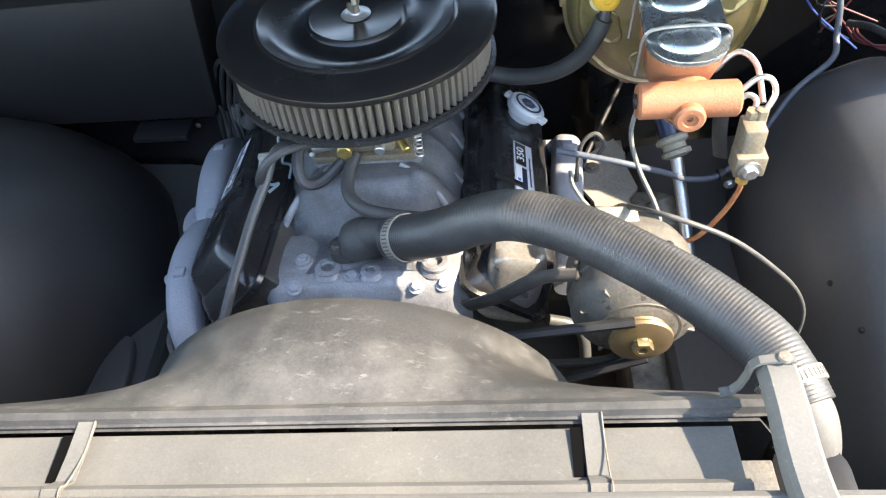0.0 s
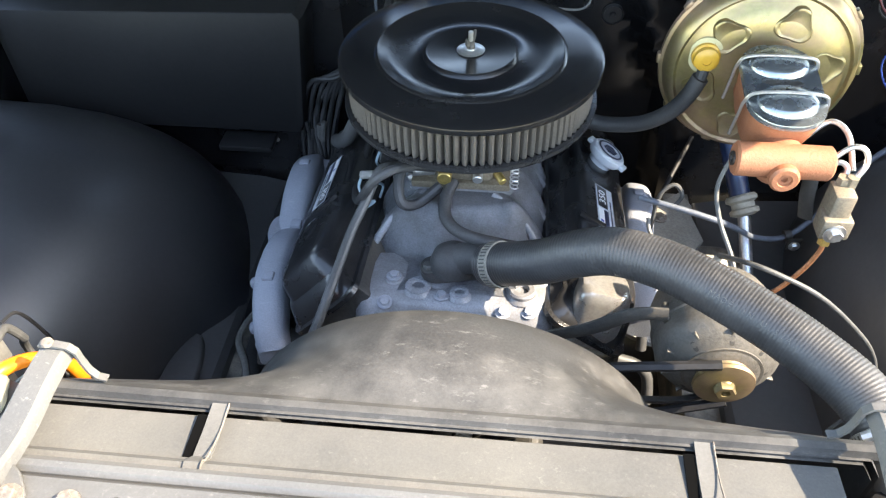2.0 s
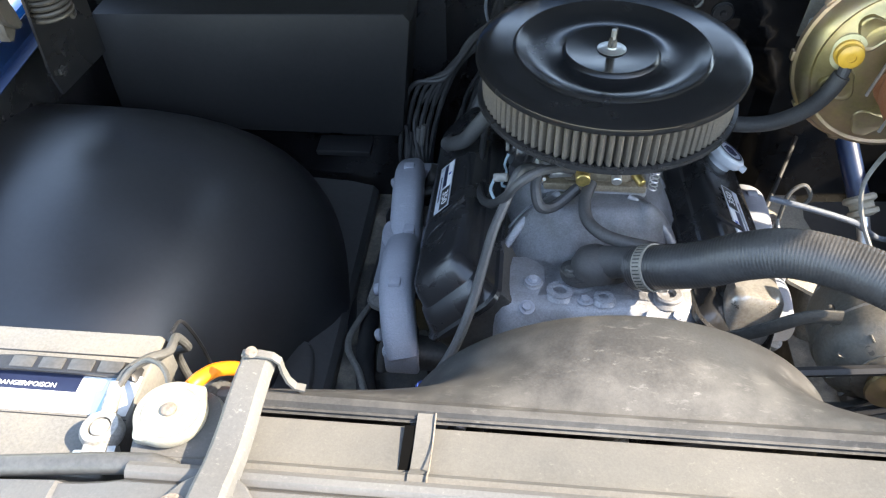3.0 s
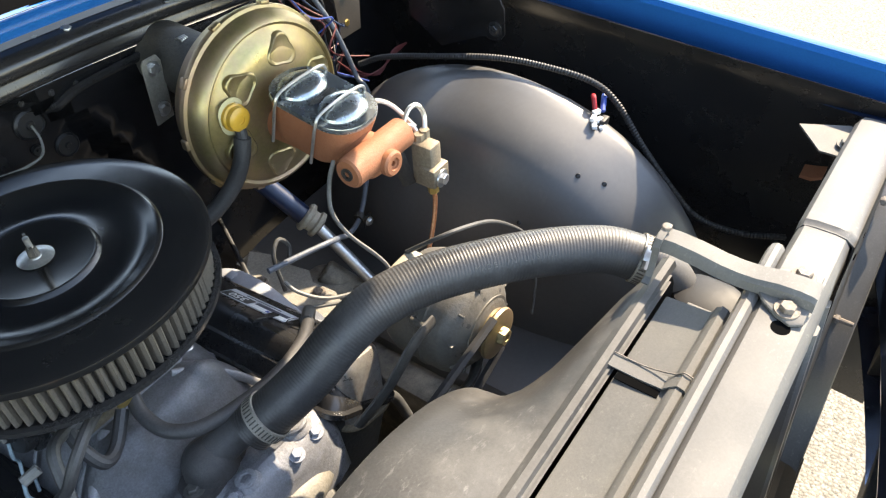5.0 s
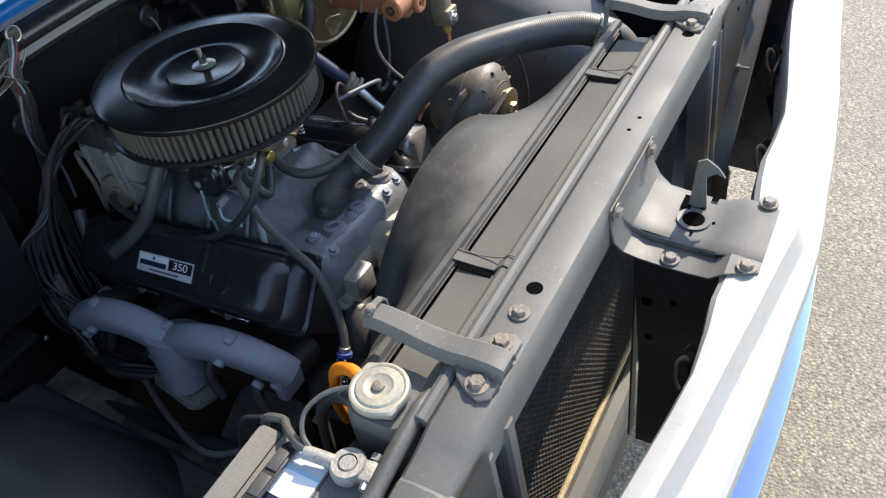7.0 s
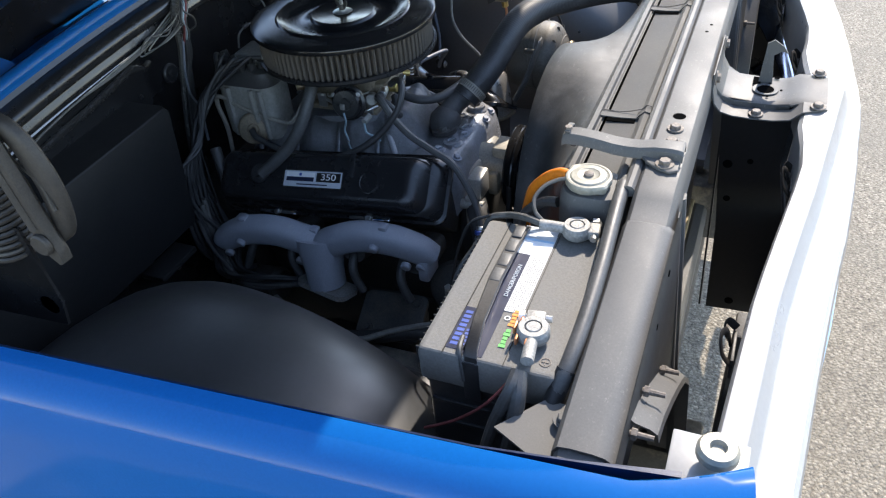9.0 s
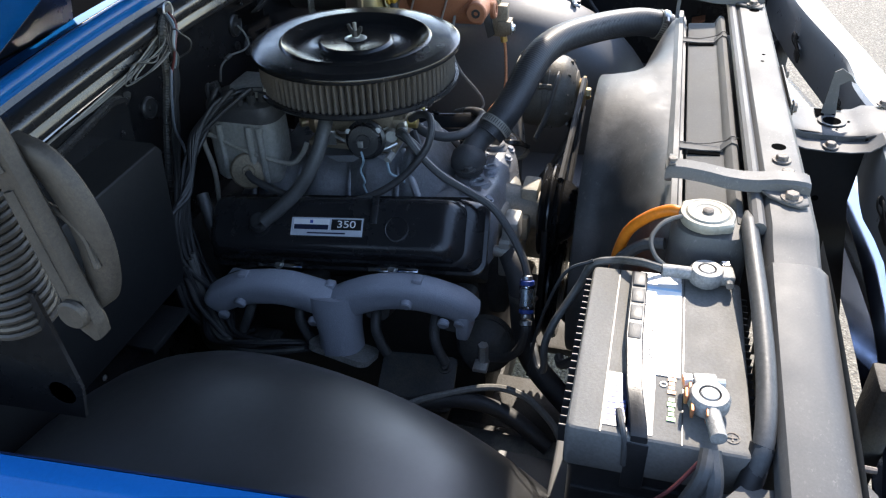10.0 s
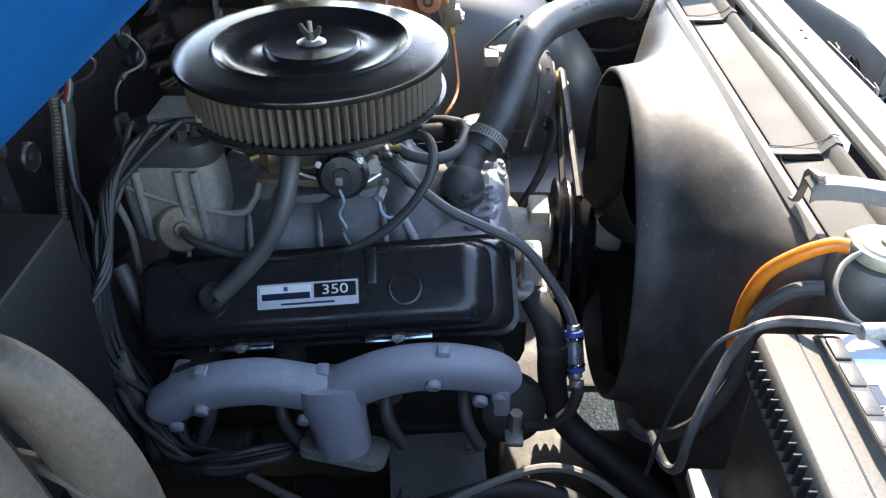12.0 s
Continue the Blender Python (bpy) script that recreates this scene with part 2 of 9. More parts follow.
DUSTC = (0.30, 0.27, 0.22)
M = dict(
    asphalt=aggregate("worn_asphalt"),
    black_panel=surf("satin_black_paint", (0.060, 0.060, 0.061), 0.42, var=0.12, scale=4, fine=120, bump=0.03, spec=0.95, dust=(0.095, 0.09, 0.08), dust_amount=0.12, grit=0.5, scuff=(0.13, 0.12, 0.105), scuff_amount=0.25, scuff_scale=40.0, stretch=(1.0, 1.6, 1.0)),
    # passenger wheelhouse: black_panel's paint with the hood's shade put into a darker base
    black_panel_shaded=surf("satin_black_paint_shaded", (0.019, 0.0196, 0.0212), 0.38, var=0.15, scale=5, fine=120, bump=0.05, spec=0.72, dust=(0.045, 0.045, 0.045), dust_amount=0.22, grit=0.4),
    firewall=surf("firewall_black_paint", (0.0085, 0.0085, 0.0092), 0.24, var=0.30, scale=6, fine=90, bump=0.10, bump_scale=40, spec=0.40),
    heater=surf("heater_box_black", (0.0115, 0.0115, 0.0120), 0.45, var=0.15, scale=5, fine=120, bump=0.06, spec=0.18, dust=(0.022, 0.021, 0.019), dust_amount=0.2, grit=0.4),
    black_gloss=surf("black_gloss_enamel", (0.015, 0.015, 0.016), 0.24, var=0.06, scale=10, fine=200, bump=0.03, dust=(0.10, 0.095, 0.085), dust_amount=0.08),
    support=surf("dusty_black_steel", (0.084, 0.083, 0.081), 0.56, spec=0.36, var=0.12, scale=9, fine=420, bump=0.05, dust=(0.17, 0.16, 0.14), dust_amount=0.22, grit=0.35, scuff=(0.34, 0.32, 0.29), scuff_amount=0.30, scuff_scale=150.0, stretch=(1.0, 1.4, 1.0)),
    shroud=surf("weathered_black_plastic", (0.037, 0.0367, 0.0362), 0.50, spec=0.42, var=0.22, scale=11, fine=380, bump=0.18, bump_scale=70, dust=(0.125, 0.12, 0.112), dust_amount=0.55, grit=0.25, scuff=(0.17, 0.165, 0.155), scuff_amount=0.5, scuff_scale=48.0, stretch=(1.0, 2.4, 1.3)),
    cast=surf("painted_cast_iron", (0.215, 0.223, 0.243), 0.27, var=0.22, scale=16, fine=420, bump=0.45, bump_scale=180, dust=(0.085, 0.076, 0.064), dust_amount=0.6, grit=0.5, scuff=(0.34, 0.345, 0.36), scuff_amount=0.35, scuff_scale=60.0),
    manifold=surf("grey_painted_manifold", (0.25, 0.265, 0.30), 0.62, var=0.12, scale=20, fine=500, bump=0.6, bump_scale=420, scuff=(0.42, 0.42, 0.44), scuff_amount=0.4),
    iron=surf("dark_oily_iron", (0.034, 0.033, 0.031), 0.55, var=0.4, scale=20, fine=200, bump=0.5, dust=(0.10, 0.085, 0.065), dust_amount=0.5),
    alu=surf("dull_aluminium", (0.42, 0.41, 0.38), 0.45, metal=0.55, var=0.2, scale=25, fine=300, bump=0.3, dust=(0.25, 0.22, 0.17), dust_amount=0.4),
    zinc=surf("zinc_plated_steel", (0.55, 0.55, 0.54), 0.35, metal=0.9, var=0.15, scale=30, fine=300, bump=0.1),
    steel=surf("bare_hinge_steel", (0.024, 0.0215, 0.019), 0.50, metal=0.15, var=0.3, scale=18, fine=240, bump=0.2, dust=(0.11, 0.095, 0.075), dust_amount=0.3),
    chrome=surf("chrome", (0.47, 0.49, 0.52), 0.07, metal=1.0, var=0.03, scale=8, fine=80, bump=0.0),
    lid=surf("satin_black_lid_enamel", (0.0085, 0.0087, 0.0094), 0.20, var=0.06, spec=0.42, scale=10, fine=200, bump=0.0, dust=(0.05, 0.049, 0.045), dust_amount=0.02, grit=0.9),
    dullred=surf("dusty_dark_red_wire", (0.12, 0.024, 0.024), 0.55, var=0.2, bump=0.0),
    tan=surf("tan_edge_strip", (0.33, 0.26, 0.16), 0.6, var=0.25, scale=30, bump=0.1),
    bluegrey=surf("blue_grey_cable_sheath", (0.085, 0.10, 0.125), 0.45, var=0.2, scale=30, bump=0.1, dust=(0.22, 0.21, 0.20), dust_amount=0.3),
    dusty_alu=surf("dusty_cast_aluminium", (0.235, 0.222, 0.195), 0.55, metal=0.2, var=0.25, scale=25, fine=260, bump=0.35, dust=(0.22, 0.19, 0.145), dust_amount=0.6),
    old_brass=surf("dull_grimy_brass", (0.225, 0.185, 0.130), 0.5, metal=0.35, var=0.3, scale=40, fine=260, bump=0.25, dust=(0.16, 0.12, 0.085), dust_amount=0.6),
    tinted_chrome=surf("blue_tinted_plated_steel", (0.29, 0.33, 0.355), 0.24, metal=0.85, var=0.2, scale=40, fine=200, bump=0.02),
    cream=surf("cream_tag", (0.42, 0.38, 0.22), 0.5, var=0.08, bump=0.0),
    rubber=surf("black_rubber", (0.030, 0.030, 0.031), 0.55, var=0.3, scale=20, fine=350, bump=0.2, dust=(0.12, 0.11, 0.10), dust_amount=0.25),
    hose=surf("ribbed_radiator_hose_rubber", (0.027, 0.027, 0.028), 0.42, var=0.25, scale=18, fine=300, bump=0.15, dust=(0.13, 0.12, 0.11), dust_amount=0.22),
    greyhose=surf("faded_grey_rubber", (0.055, 0.055, 0.054), 0.5, var=0.25, scale=30, fine=250, bump=0.15),
    blue=surf("bright_blue_paint", (0.001, 0.080, 0.265), 0.10, var=0.06, scale=6, fine=300, bump=0.0, coat=0.0, spec=0.20),
    blue_inner=surf("dark_navy_finish", (0.003, 0.015, 0.052), 0.35, var=0.25, scale=10, fine=120, bump=0.05),
    white=surf("white_paint", (0.265, 0.264, 0.26), 0.30, var=0.05, scale=10, fine=150, bump=0.05, dust=(0.34, 0.30, 0.24), dust_amount=0.22, grit=0.4, coat=0.2, scuff=(0.17, 0.15, 0.12), scuff_amount=0.4, scuff_scale=18.0),
    filt=surf("dusty_filter_gauze", (0.074, 0.062, 0.051), 0.80, var=0.25, scale=14, fine=400, bump=0.5, bump_scale=700),
    gold=surf("yellow_zinc_chromate", (0.27, 0.222, 0.104), 0.33, metal=0.80, var=0.14, scale=9, fine=150, bump=0.02, dust=(0.33, 0.20, 0.18), dust_amount=0.55, grit=0.0),
    rust_iron=surf("rust_tinted_cast_iron", (0.29, 0.108, 0.050), 0.58, var=0.12, scale=22, fine=350, bump=0.5, bump_scale=350, dust=(0.21, 0.072, 0.032), dust_amount=0.6),
    brass=surf("brass", (0.62, 0.45, 0.16), 0.35, metal=0.9, var=0.2, scale=30, fine=200, bump=0.1),
    copper=surf("copper_line", (0.55, 0.24, 0.12), 0.4, metal=0.8, var=0.3, scale=30, fine=200, bump=0.1),
    orange=surf("orange_rubber_hose", (0.64, 0.175, 0.012), 0.4, var=0.15, scale=20, fine=150, bump=0.05),
    yellow=surf("amber_valve_plastic", (0.52, 0.29, 0.035), 0.4, var=0.1, bump=0.05),
    red=surf("red_wire", (0.34, 0.015, 0.02), 0.45, var=0.1, bump=0.0),
    bluewire=surf("blue_wire", (0.035, 0.075, 0.30), 0.45, var=0.1, bump=0.0),
    paleblue=surf("pale_blue_wire", (0.21, 0.29, 0.33), 0.5, var=0.1, bump=0.0),
    wire=surf("dusty_black_wire", (0.014, 0.014, 0.015), 0.55, var=0.3, scale=40, bump=0.1),
    dimwire=surf("dull_grey_wire", (0.065, 0.064, 0.060), 0.55, var=0.25, scale=40, bump=0.1),
    greywire=surf("grey_white_wire", (0.19, 0.184, 0.168), 0.55, var=0.2, scale=40, bump=0.1),
    batt=surf("battery_black_case", (0.018, 0.018, 0.019), 0.4, var=0.25, scale=20, fine=300, bump=0.15),
    battlid=surf("battery_grey_lid", (0.130, 0.128, 0.121), 0.60, var=0.2, scale=18, fine=300, bump=0.2, spec=0.3, dust=(0.20, 0.18, 0.145), dust_amount=0.5),
    label_white=surf("white_label", (0.75, 0.75, 0.74), 0.4, var=0.04, bump=0.0),
    label_navy=surf("navy_label", (0.012, 0.018, 0.045), 0.35, var=0.1, bump=0.0),
    label_black=surf("black_label", (0.012, 0.012, 0.012), 0.35, var=0.1, bump=0.0),
    label_grey=surf("printed_grey_label", (0.50, 0.50, 0.495), 0.5, var=0.12, scale=90, fine=500, bump=0.0),
    label_silver=surf("silver_label", (0.50, 0.53, 0.56), 0.3, var=0.06, bump=0.0),
    label_teal=surf("pale_blue_label", (0.32, 0.50, 0.66), 0.3, var=0.06, bump=0.0),
    green=surf("green_print", (0.10, 0.45, 0.10), 0.4, var=0.1, bump=0.0),
    orangeprint=surf("orange_print", (0.70, 0.24, 0.04), 0.4, var=0.1, bump=0.0),
    lead=surf("oxidised_lead", (0.27, 0.262, 0.245), 0.6, metal=0.3, var=0.3, scale=60, fine=300, bump=0.6),
    fins=surf("dusty_radiator_fins", (0.18, 0.173, 0.158), 0.6, var=0.3, scale=40, bump=0.0),
    rust=surf("rusty_steel", (0.155, 0.128, 0.105), 0.65, var=0.4, scale=60, fine=300, bump=0.5),
    core=surf("radiator_core_black", (0.055, 0.054, 0.052), 0.55, var=0.3, scale=30, fine=300, bump=0.3, dust=(0.2, 0.17, 0.12), dust_amount=0.4),
    cap=surf("dull_pressed_steel_cap", (0.27, 0.262, 0.225), 0.45, metal=0.2, var=0.2, scale=30, fine=200, bump=0.15, dust=(0.33, 0.29, 0.21), dust_amount=0.5),
    canister=surf("dull_plated_canister", (0.36, 0.345, 0.32), 0.30, metal=0.65, var=0.2, scale=22, fine=240, bump=0.08, dust=(0.21, 0.12, 0.07), dust_amount=0.55),
    rail=surf("dusty_frame_paint", (0.060, 0.057, 0.052), 0.6, var=0.3, scale=15, fine=200, bump=0.3, dust=(0.36, 0.32, 0.255), dust_amount=0.75, grit=0.3),
    cover=surf("dusty_grey_cover_steel", (0.088, 0.087, 0.084), 0.68, spec=0.3, var=0.14, scale=9, fine=420, bump=0.05, dust=(0.19, 0.18, 0.16), dust_amount=0.3, grit=0.4, scuff=(0.30, 0.285, 0.26), scuff_amount=0.25, scuff_scale=120.0, stretch=(1.0, 1.4, 1.0)),
    # the reflected sky's blue is mixed into this chrome's own colour
    bumper=surf("sky_tinted_chrome", (0.20, 0.245, 0.345), 0.08, metal=1.0, var=0.03, scale=8, fine=80, bump=0.0),
    # lightless black: solid discs and sheets painted as the dark inside openings
    hole=surf("opening_shade_black", (0.004, 0.004, 0.004), 0.95, var=0.0, bump=0.0, spec=0.0),
    alt_case=surf("grimy_cast_alternator", (0.105, 0.099, 0.088), 0.5, metal=0.25, var=0.3, scale=30, fine=260, bump=0.35, dust=(0.17, 0.148, 0.115), dust_amount=0.55, grit=0.6),
    beige=surf("dusty_beige_plastic", (0.30, 0.27, 0.21), 0.6, var=0.2, scale=30, bump=0.2),
    grey_plastic=surf("dusty_grey_housing", (0.22, 0.216, 0.200), 0.6, var=0.25, scale=25, bump=0.3, dust=(0.26, 0.23, 0.17), dust_amount=0.4),
)


# ---- modelling helpers ----
def finish(ob, angle=35):
    me = ob.data
    me.polygons.foreach_set("use_smooth", [True] * len(me.polygons))
    me.set_sharp_from_angle(angle=radians(angle))
    return ob


def part(name, bm, material, parent=None, label="", angle=35):
    """Links a bmesh as one mesh object, under a thing or a part where one is given."""
    bmesh.ops.recalc_face_normals(bm, faces=bm.faces)
    me = bpy.data.meshes.new(name)
    bm.to_mesh(me)
    bm.free()
    me.materials.append(M[material] if isinstance(material, str) else material)
    ob = new(name, me)
    if parent:
        ob.parent = parent
        ob.matrix_parent_inverse = parent.matrix_world.inverted()
    if label:
        tagged(ob, label)
    return finish(ob, angle)


def thing(name, at, label, category, group="", kind=""):
    """An Empty at the base of a thing, that carries its parts."""
    ob = new(name)
    ob.empty_display_size = 0.02
    ob.location = at
    ob.matrix_world = Matrix.Translation(at)
    return tagged(ob, label, category, group, kind)


def bm_new():
    return bmesh.new()


def add_box(bm, c, s, bevel=0.0, m=None, seg=2):
    r = bmesh.ops.create_cube(bm, size=1.0, matrix=(m or Matrix()) @ Matrix.Translation(c) @ Matrix.Diagonal((*s, 1)))
    if bevel:
        es = list({e for v in r["verts"] for e in v.link_edges})
        bmesh.ops.bevel(bm, geom=es, offset=bevel, segments=seg, affect="EDGES", profile=0.5)
    return bm


def axis_matrix(origin, axis):
    """A frame at origin whose z points along axis."""
    return Matrix.Translation(origin) @ Vector(axis).to_track_quat("Z", "Y").to_matrix().to_4x4()


def add_lathe(bm, profile, m=None, n=32, arc=None):
    """Turns (radius, height) pairs about z."""
    m = m or Matrix()
    full = arc is None
    a0, a1 = (0, 2 * math.pi) if full else arc
    cols = n if full else n + 1
    rings = []
    for r, z in profile:
        if r < 1e-6:
            rings.append([bm.verts.new(m @ Vector((0, 0, z)))])
        else:
            rings.append([bm.verts.new(m @ Vector((r * math.cos(a0 + (a1 - a0) * i / n), r * math.sin(a0 + (a1 - a0) * i / n), z))) for i in range(cols)])
    for p, q in zip(rings, rings[1:]):
        for i in range(n):
            j = (i + 1) % cols if full else i + 1
            vs = [p[i % len(p)], p[j % len(p)], q[j % len(q)], q[i % len(q)]]
            vs = list(dict.fromkeys(vs))
            if len(vs) >= 3:
                bm.faces.new(vs)
    return bm


def add_cyl(bm, a, b, r, r2=None, n=20, bev=0.0):
    a, b = Vector(a), Vector(b)
    h = (b - a).length
    r2 = r if r2 is None else r2
    prof = [(0, 0), (r - bev, 0), (r, bev), (r2, h - bev), (r2 - bev, h), (0, h)] if bev else [(0, 0), (r, 0), (r2, h), (0, h)]
    return add_lathe(bm, prof, axis_matrix(a, b - a), n)


def add_bolt(bm, at, axis=(0, 0, 1), s=0.008, washer=True, turn=0.3):
    m = axis_matrix(at, axis) @ Matrix.Rotation(turn, 4, "Z")
    if washer:
        add_lathe(bm, [(0, 0), (s * 1.55, 0), (s * 1.5, s * 0.22), (0, s * 0.22)], m, 16)
    add_lathe(bm, [(s, 0), (s, s * 0.75), (s * 0.85, s * 0.9), (0, s * 0.9)], m, 6)
    return bm


def spline(pts, per=8):
    """A smooth line through the points."""
    P = [Vector(p) for p in pts]
    P = [P[0] * 2 - P[1]] + P + [P[-1] * 2 - P[-2]]
    out = []
    for i in range(1, len(P) - 2):
        a, b, c, d = P[i - 1:i + 3]
        for k in range(per):
            t = k / per
            out.append(0.5 * (2 * b + (c - a) * t + (2 * a - 5 * b + 4 * c - d) * t * t + (3 * b - a - 3 * c + d) * t ** 3))
    out.append(P[-2])
    return out


def rounded(c, k):
    """Turns a circle's coordinate into that of a squarer section."""
    return math.copysign(abs(c) ** k, c)


def add_tube(bm, pts, r, n=10, per=8, rib=0.0, pitch=0.003, smooth_line=True, flat=1.0, square=1.0, first_up=None):
    """A tube along the points; rib: height of rings along it, each pitch long."""
    line = spline(pts, per) if smooth_line and len(pts) > 2 else [Vector(p) for p in pts]
    if rib:
        # even steps, four to a ring
        fine, due, step = [line[0]], pitch / 4, pitch / 4
        for a, b in zip(line, line[1:]):
            h = (b - a).length
            while due <= h:
                fine.append(a.lerp(b, due / h))
                due += step
            due -= h
        line = fine
    up, rings, s = None, [], 0.0
    for i, p in enumerate(line):
        t = (line[min(i + 1, len(line) - 1)] - line[max(i - 1, 0)]).normalized()
        if up is None:
            up = Vector(first_up) if first_up else t.orthogonal().normalized()
        up = (up - t * up.dot(t)).normalized()
        side = t.cross(up)
        rr = r(i / max(1, len(line) - 1)) if callable(r) else r
        if rib:
            rr += rib * (1, 0, -1, 0)[i % 4]
        rings.append([bm.verts.new(p + (up * flat * rounded(math.cos(2 * math.pi * k / n), square) + side * rounded(math.sin(2 * math.pi * k / n), square)) * rr) for k in range(n)])
    for p, q in zip(rings, rings[1:]):
        for k in range(n):
            bm.faces.new((p[k], p[(k + 1) % n], q[(k + 1) % n], q[k]))
    bm.faces.new(rings[0][::-1]), bm.faces.new(rings[-1])
    return bm


def add_strip(bm, prof, stations, th=0.002, place=None):
    """A bent sheet: an open profile [(a, b), ...] with thickness, carried along the stations. place(s, a, b) gives the world point."""
    P = [Vector((a, b)) for a, b in prof]
    nrm = []
    for i in range(len(P)):
        d = P[min(i + 1, len(P) - 1)] - P[max(i - 1, 0)]
        nrm.append(Vector((-d.y, d.x)).normalized())
    loop = P + [p + q * th for p, q in zip(reversed(P), reversed(nrm))]
    rings = [[bm.verts.new(place(s, p.x, p.y)) for p in loop] for s in stations]
    n = len(loop)
    for p, q in zip(rings, rings[1:]):
        for k in range(n):
            bm.faces.new((p[k], p[(k + 1) % n], q[(k + 1) % n], q[k]))
    h = n // 2
    for ring in (rings[0], rings[-1]):
        for k in range(h - 1):
            bm.faces.new((ring[k], ring[k + 1], ring[n - 2 - k], ring[n - 1 - k]))
    return bm


def add_loft(bm, loops, caps=True, closed=True):
    """Joins loops of equal length by faces."""
    rings = [[bm.verts.new(p) for p in lp] for lp in loops]
    n = len(rings[0])
    for p, q in zip(rings, rings[1:]):
        for k in range(n if closed else n - 1):
            bm.faces.new((p[k], p[(k + 1) % n], q[(k + 1) % n], q[k]))
    if caps:
        bm.faces.new(rings[0][::-1]), bm.faces.new(rings[-1])
    return bm


def rrect(w, h, r, n=5, cx=0.0, cy=0.0):
    """A rounded rectangle's outline."""
    out = []
    for k, (sx, sy) in enumerate(((1, 1), (-1, 1), (-1, -1), (1, -1))):
        for i in range(n + 1):
            a = math.pi / 2 * (k + i / n)
            out.append((cx + sx * (w / 2 - r) + r * math.cos(a), cy + sy * (h / 2 - r) + r * math.sin(a)))
    return out


def add_plate(bm, outline, m, th):
    """A flat plate of the outline, th thick along the frame's z."""
    return add_loft(bm, [[m @ Vector((x, y, z)) for x, y in outline] for z in (0, th)])


def lettering(name, text, size, m, material, parent, squeeze=1.0, depth=0.0003):
    cu = bpy.data.curves.new(name, "FONT")
    cu.body, cu.size, cu.extrude = text, size, depth
    cu.align_x, cu.align_y = "CENTER", "CENTER"
    tmp = bpy.data.objects.new(name, cu)
    scene.collection.objects.link(tmp)
    me = bpy.data.meshes.new_from_object(tmp.evaluated_get(bpy.context.evaluated_depsgraph_get()))
    bpy.data.objects.remove(tmp)
    me.transform(m @ Matrix.Diagonal((squeeze, 1, 1, 1)))
    me.materials.clear()
    me.materials.append(M[material])
    ob = new(name, me)
    ob.parent = parent
    ob.matrix_parent_inverse = parent.matrix_world.inverted()
    return ob


def frame_of(o, right, up):
    """A frame with x along right and y along up."""
    r, u = Vector(right).normalized(), Vector(up)
    z = r.cross(u).normalized()
    u = z.cross(r)
    return Matrix.Translation(o) @ Matrix((r, u, z)).transposed().to_4x4()


def hose_thing(name, pts, r, material, label, category="hose", n=10, per=8, **kw):
    bm = add_tube(bm_new(), pts, r, n, per, **kw)
    return tagged(part(name, bm, material), label, category)


# ---- the large structure ----
CX = -0.16                     # the truck's middle
GZ = -0.04                     # the ground


def mirror(x):
    return 2 * CX - x


def build_ground():
    bm = bm_new()
    for r0, r1, n in ((0, 3, 24), (3, 40, 24), (40, 1500, 24)):
        add_lathe(bm, [(r0, 0), (r1, 0)], Matrix.Translation((0, 0, GZ)), n)
    bmesh.ops.remove_doubles(bm, verts=bm.verts, dist=0.001)
    tagged(part("ground", bm, "asphalt"), "pale worn asphalt with coarse aggregate", "ground", kind="structure")


def dome_radius(prof, r):
    """Where across the truck the wheelhouse has the radius r."""
    for (xa, ra), (xb, rb) in zip(prof, prof[1:]):
        if rb <= r <= ra and xb < xa:
            return xa + (xb - xa) * (ra - r) / (ra - rb)
    return prof[-1][0]


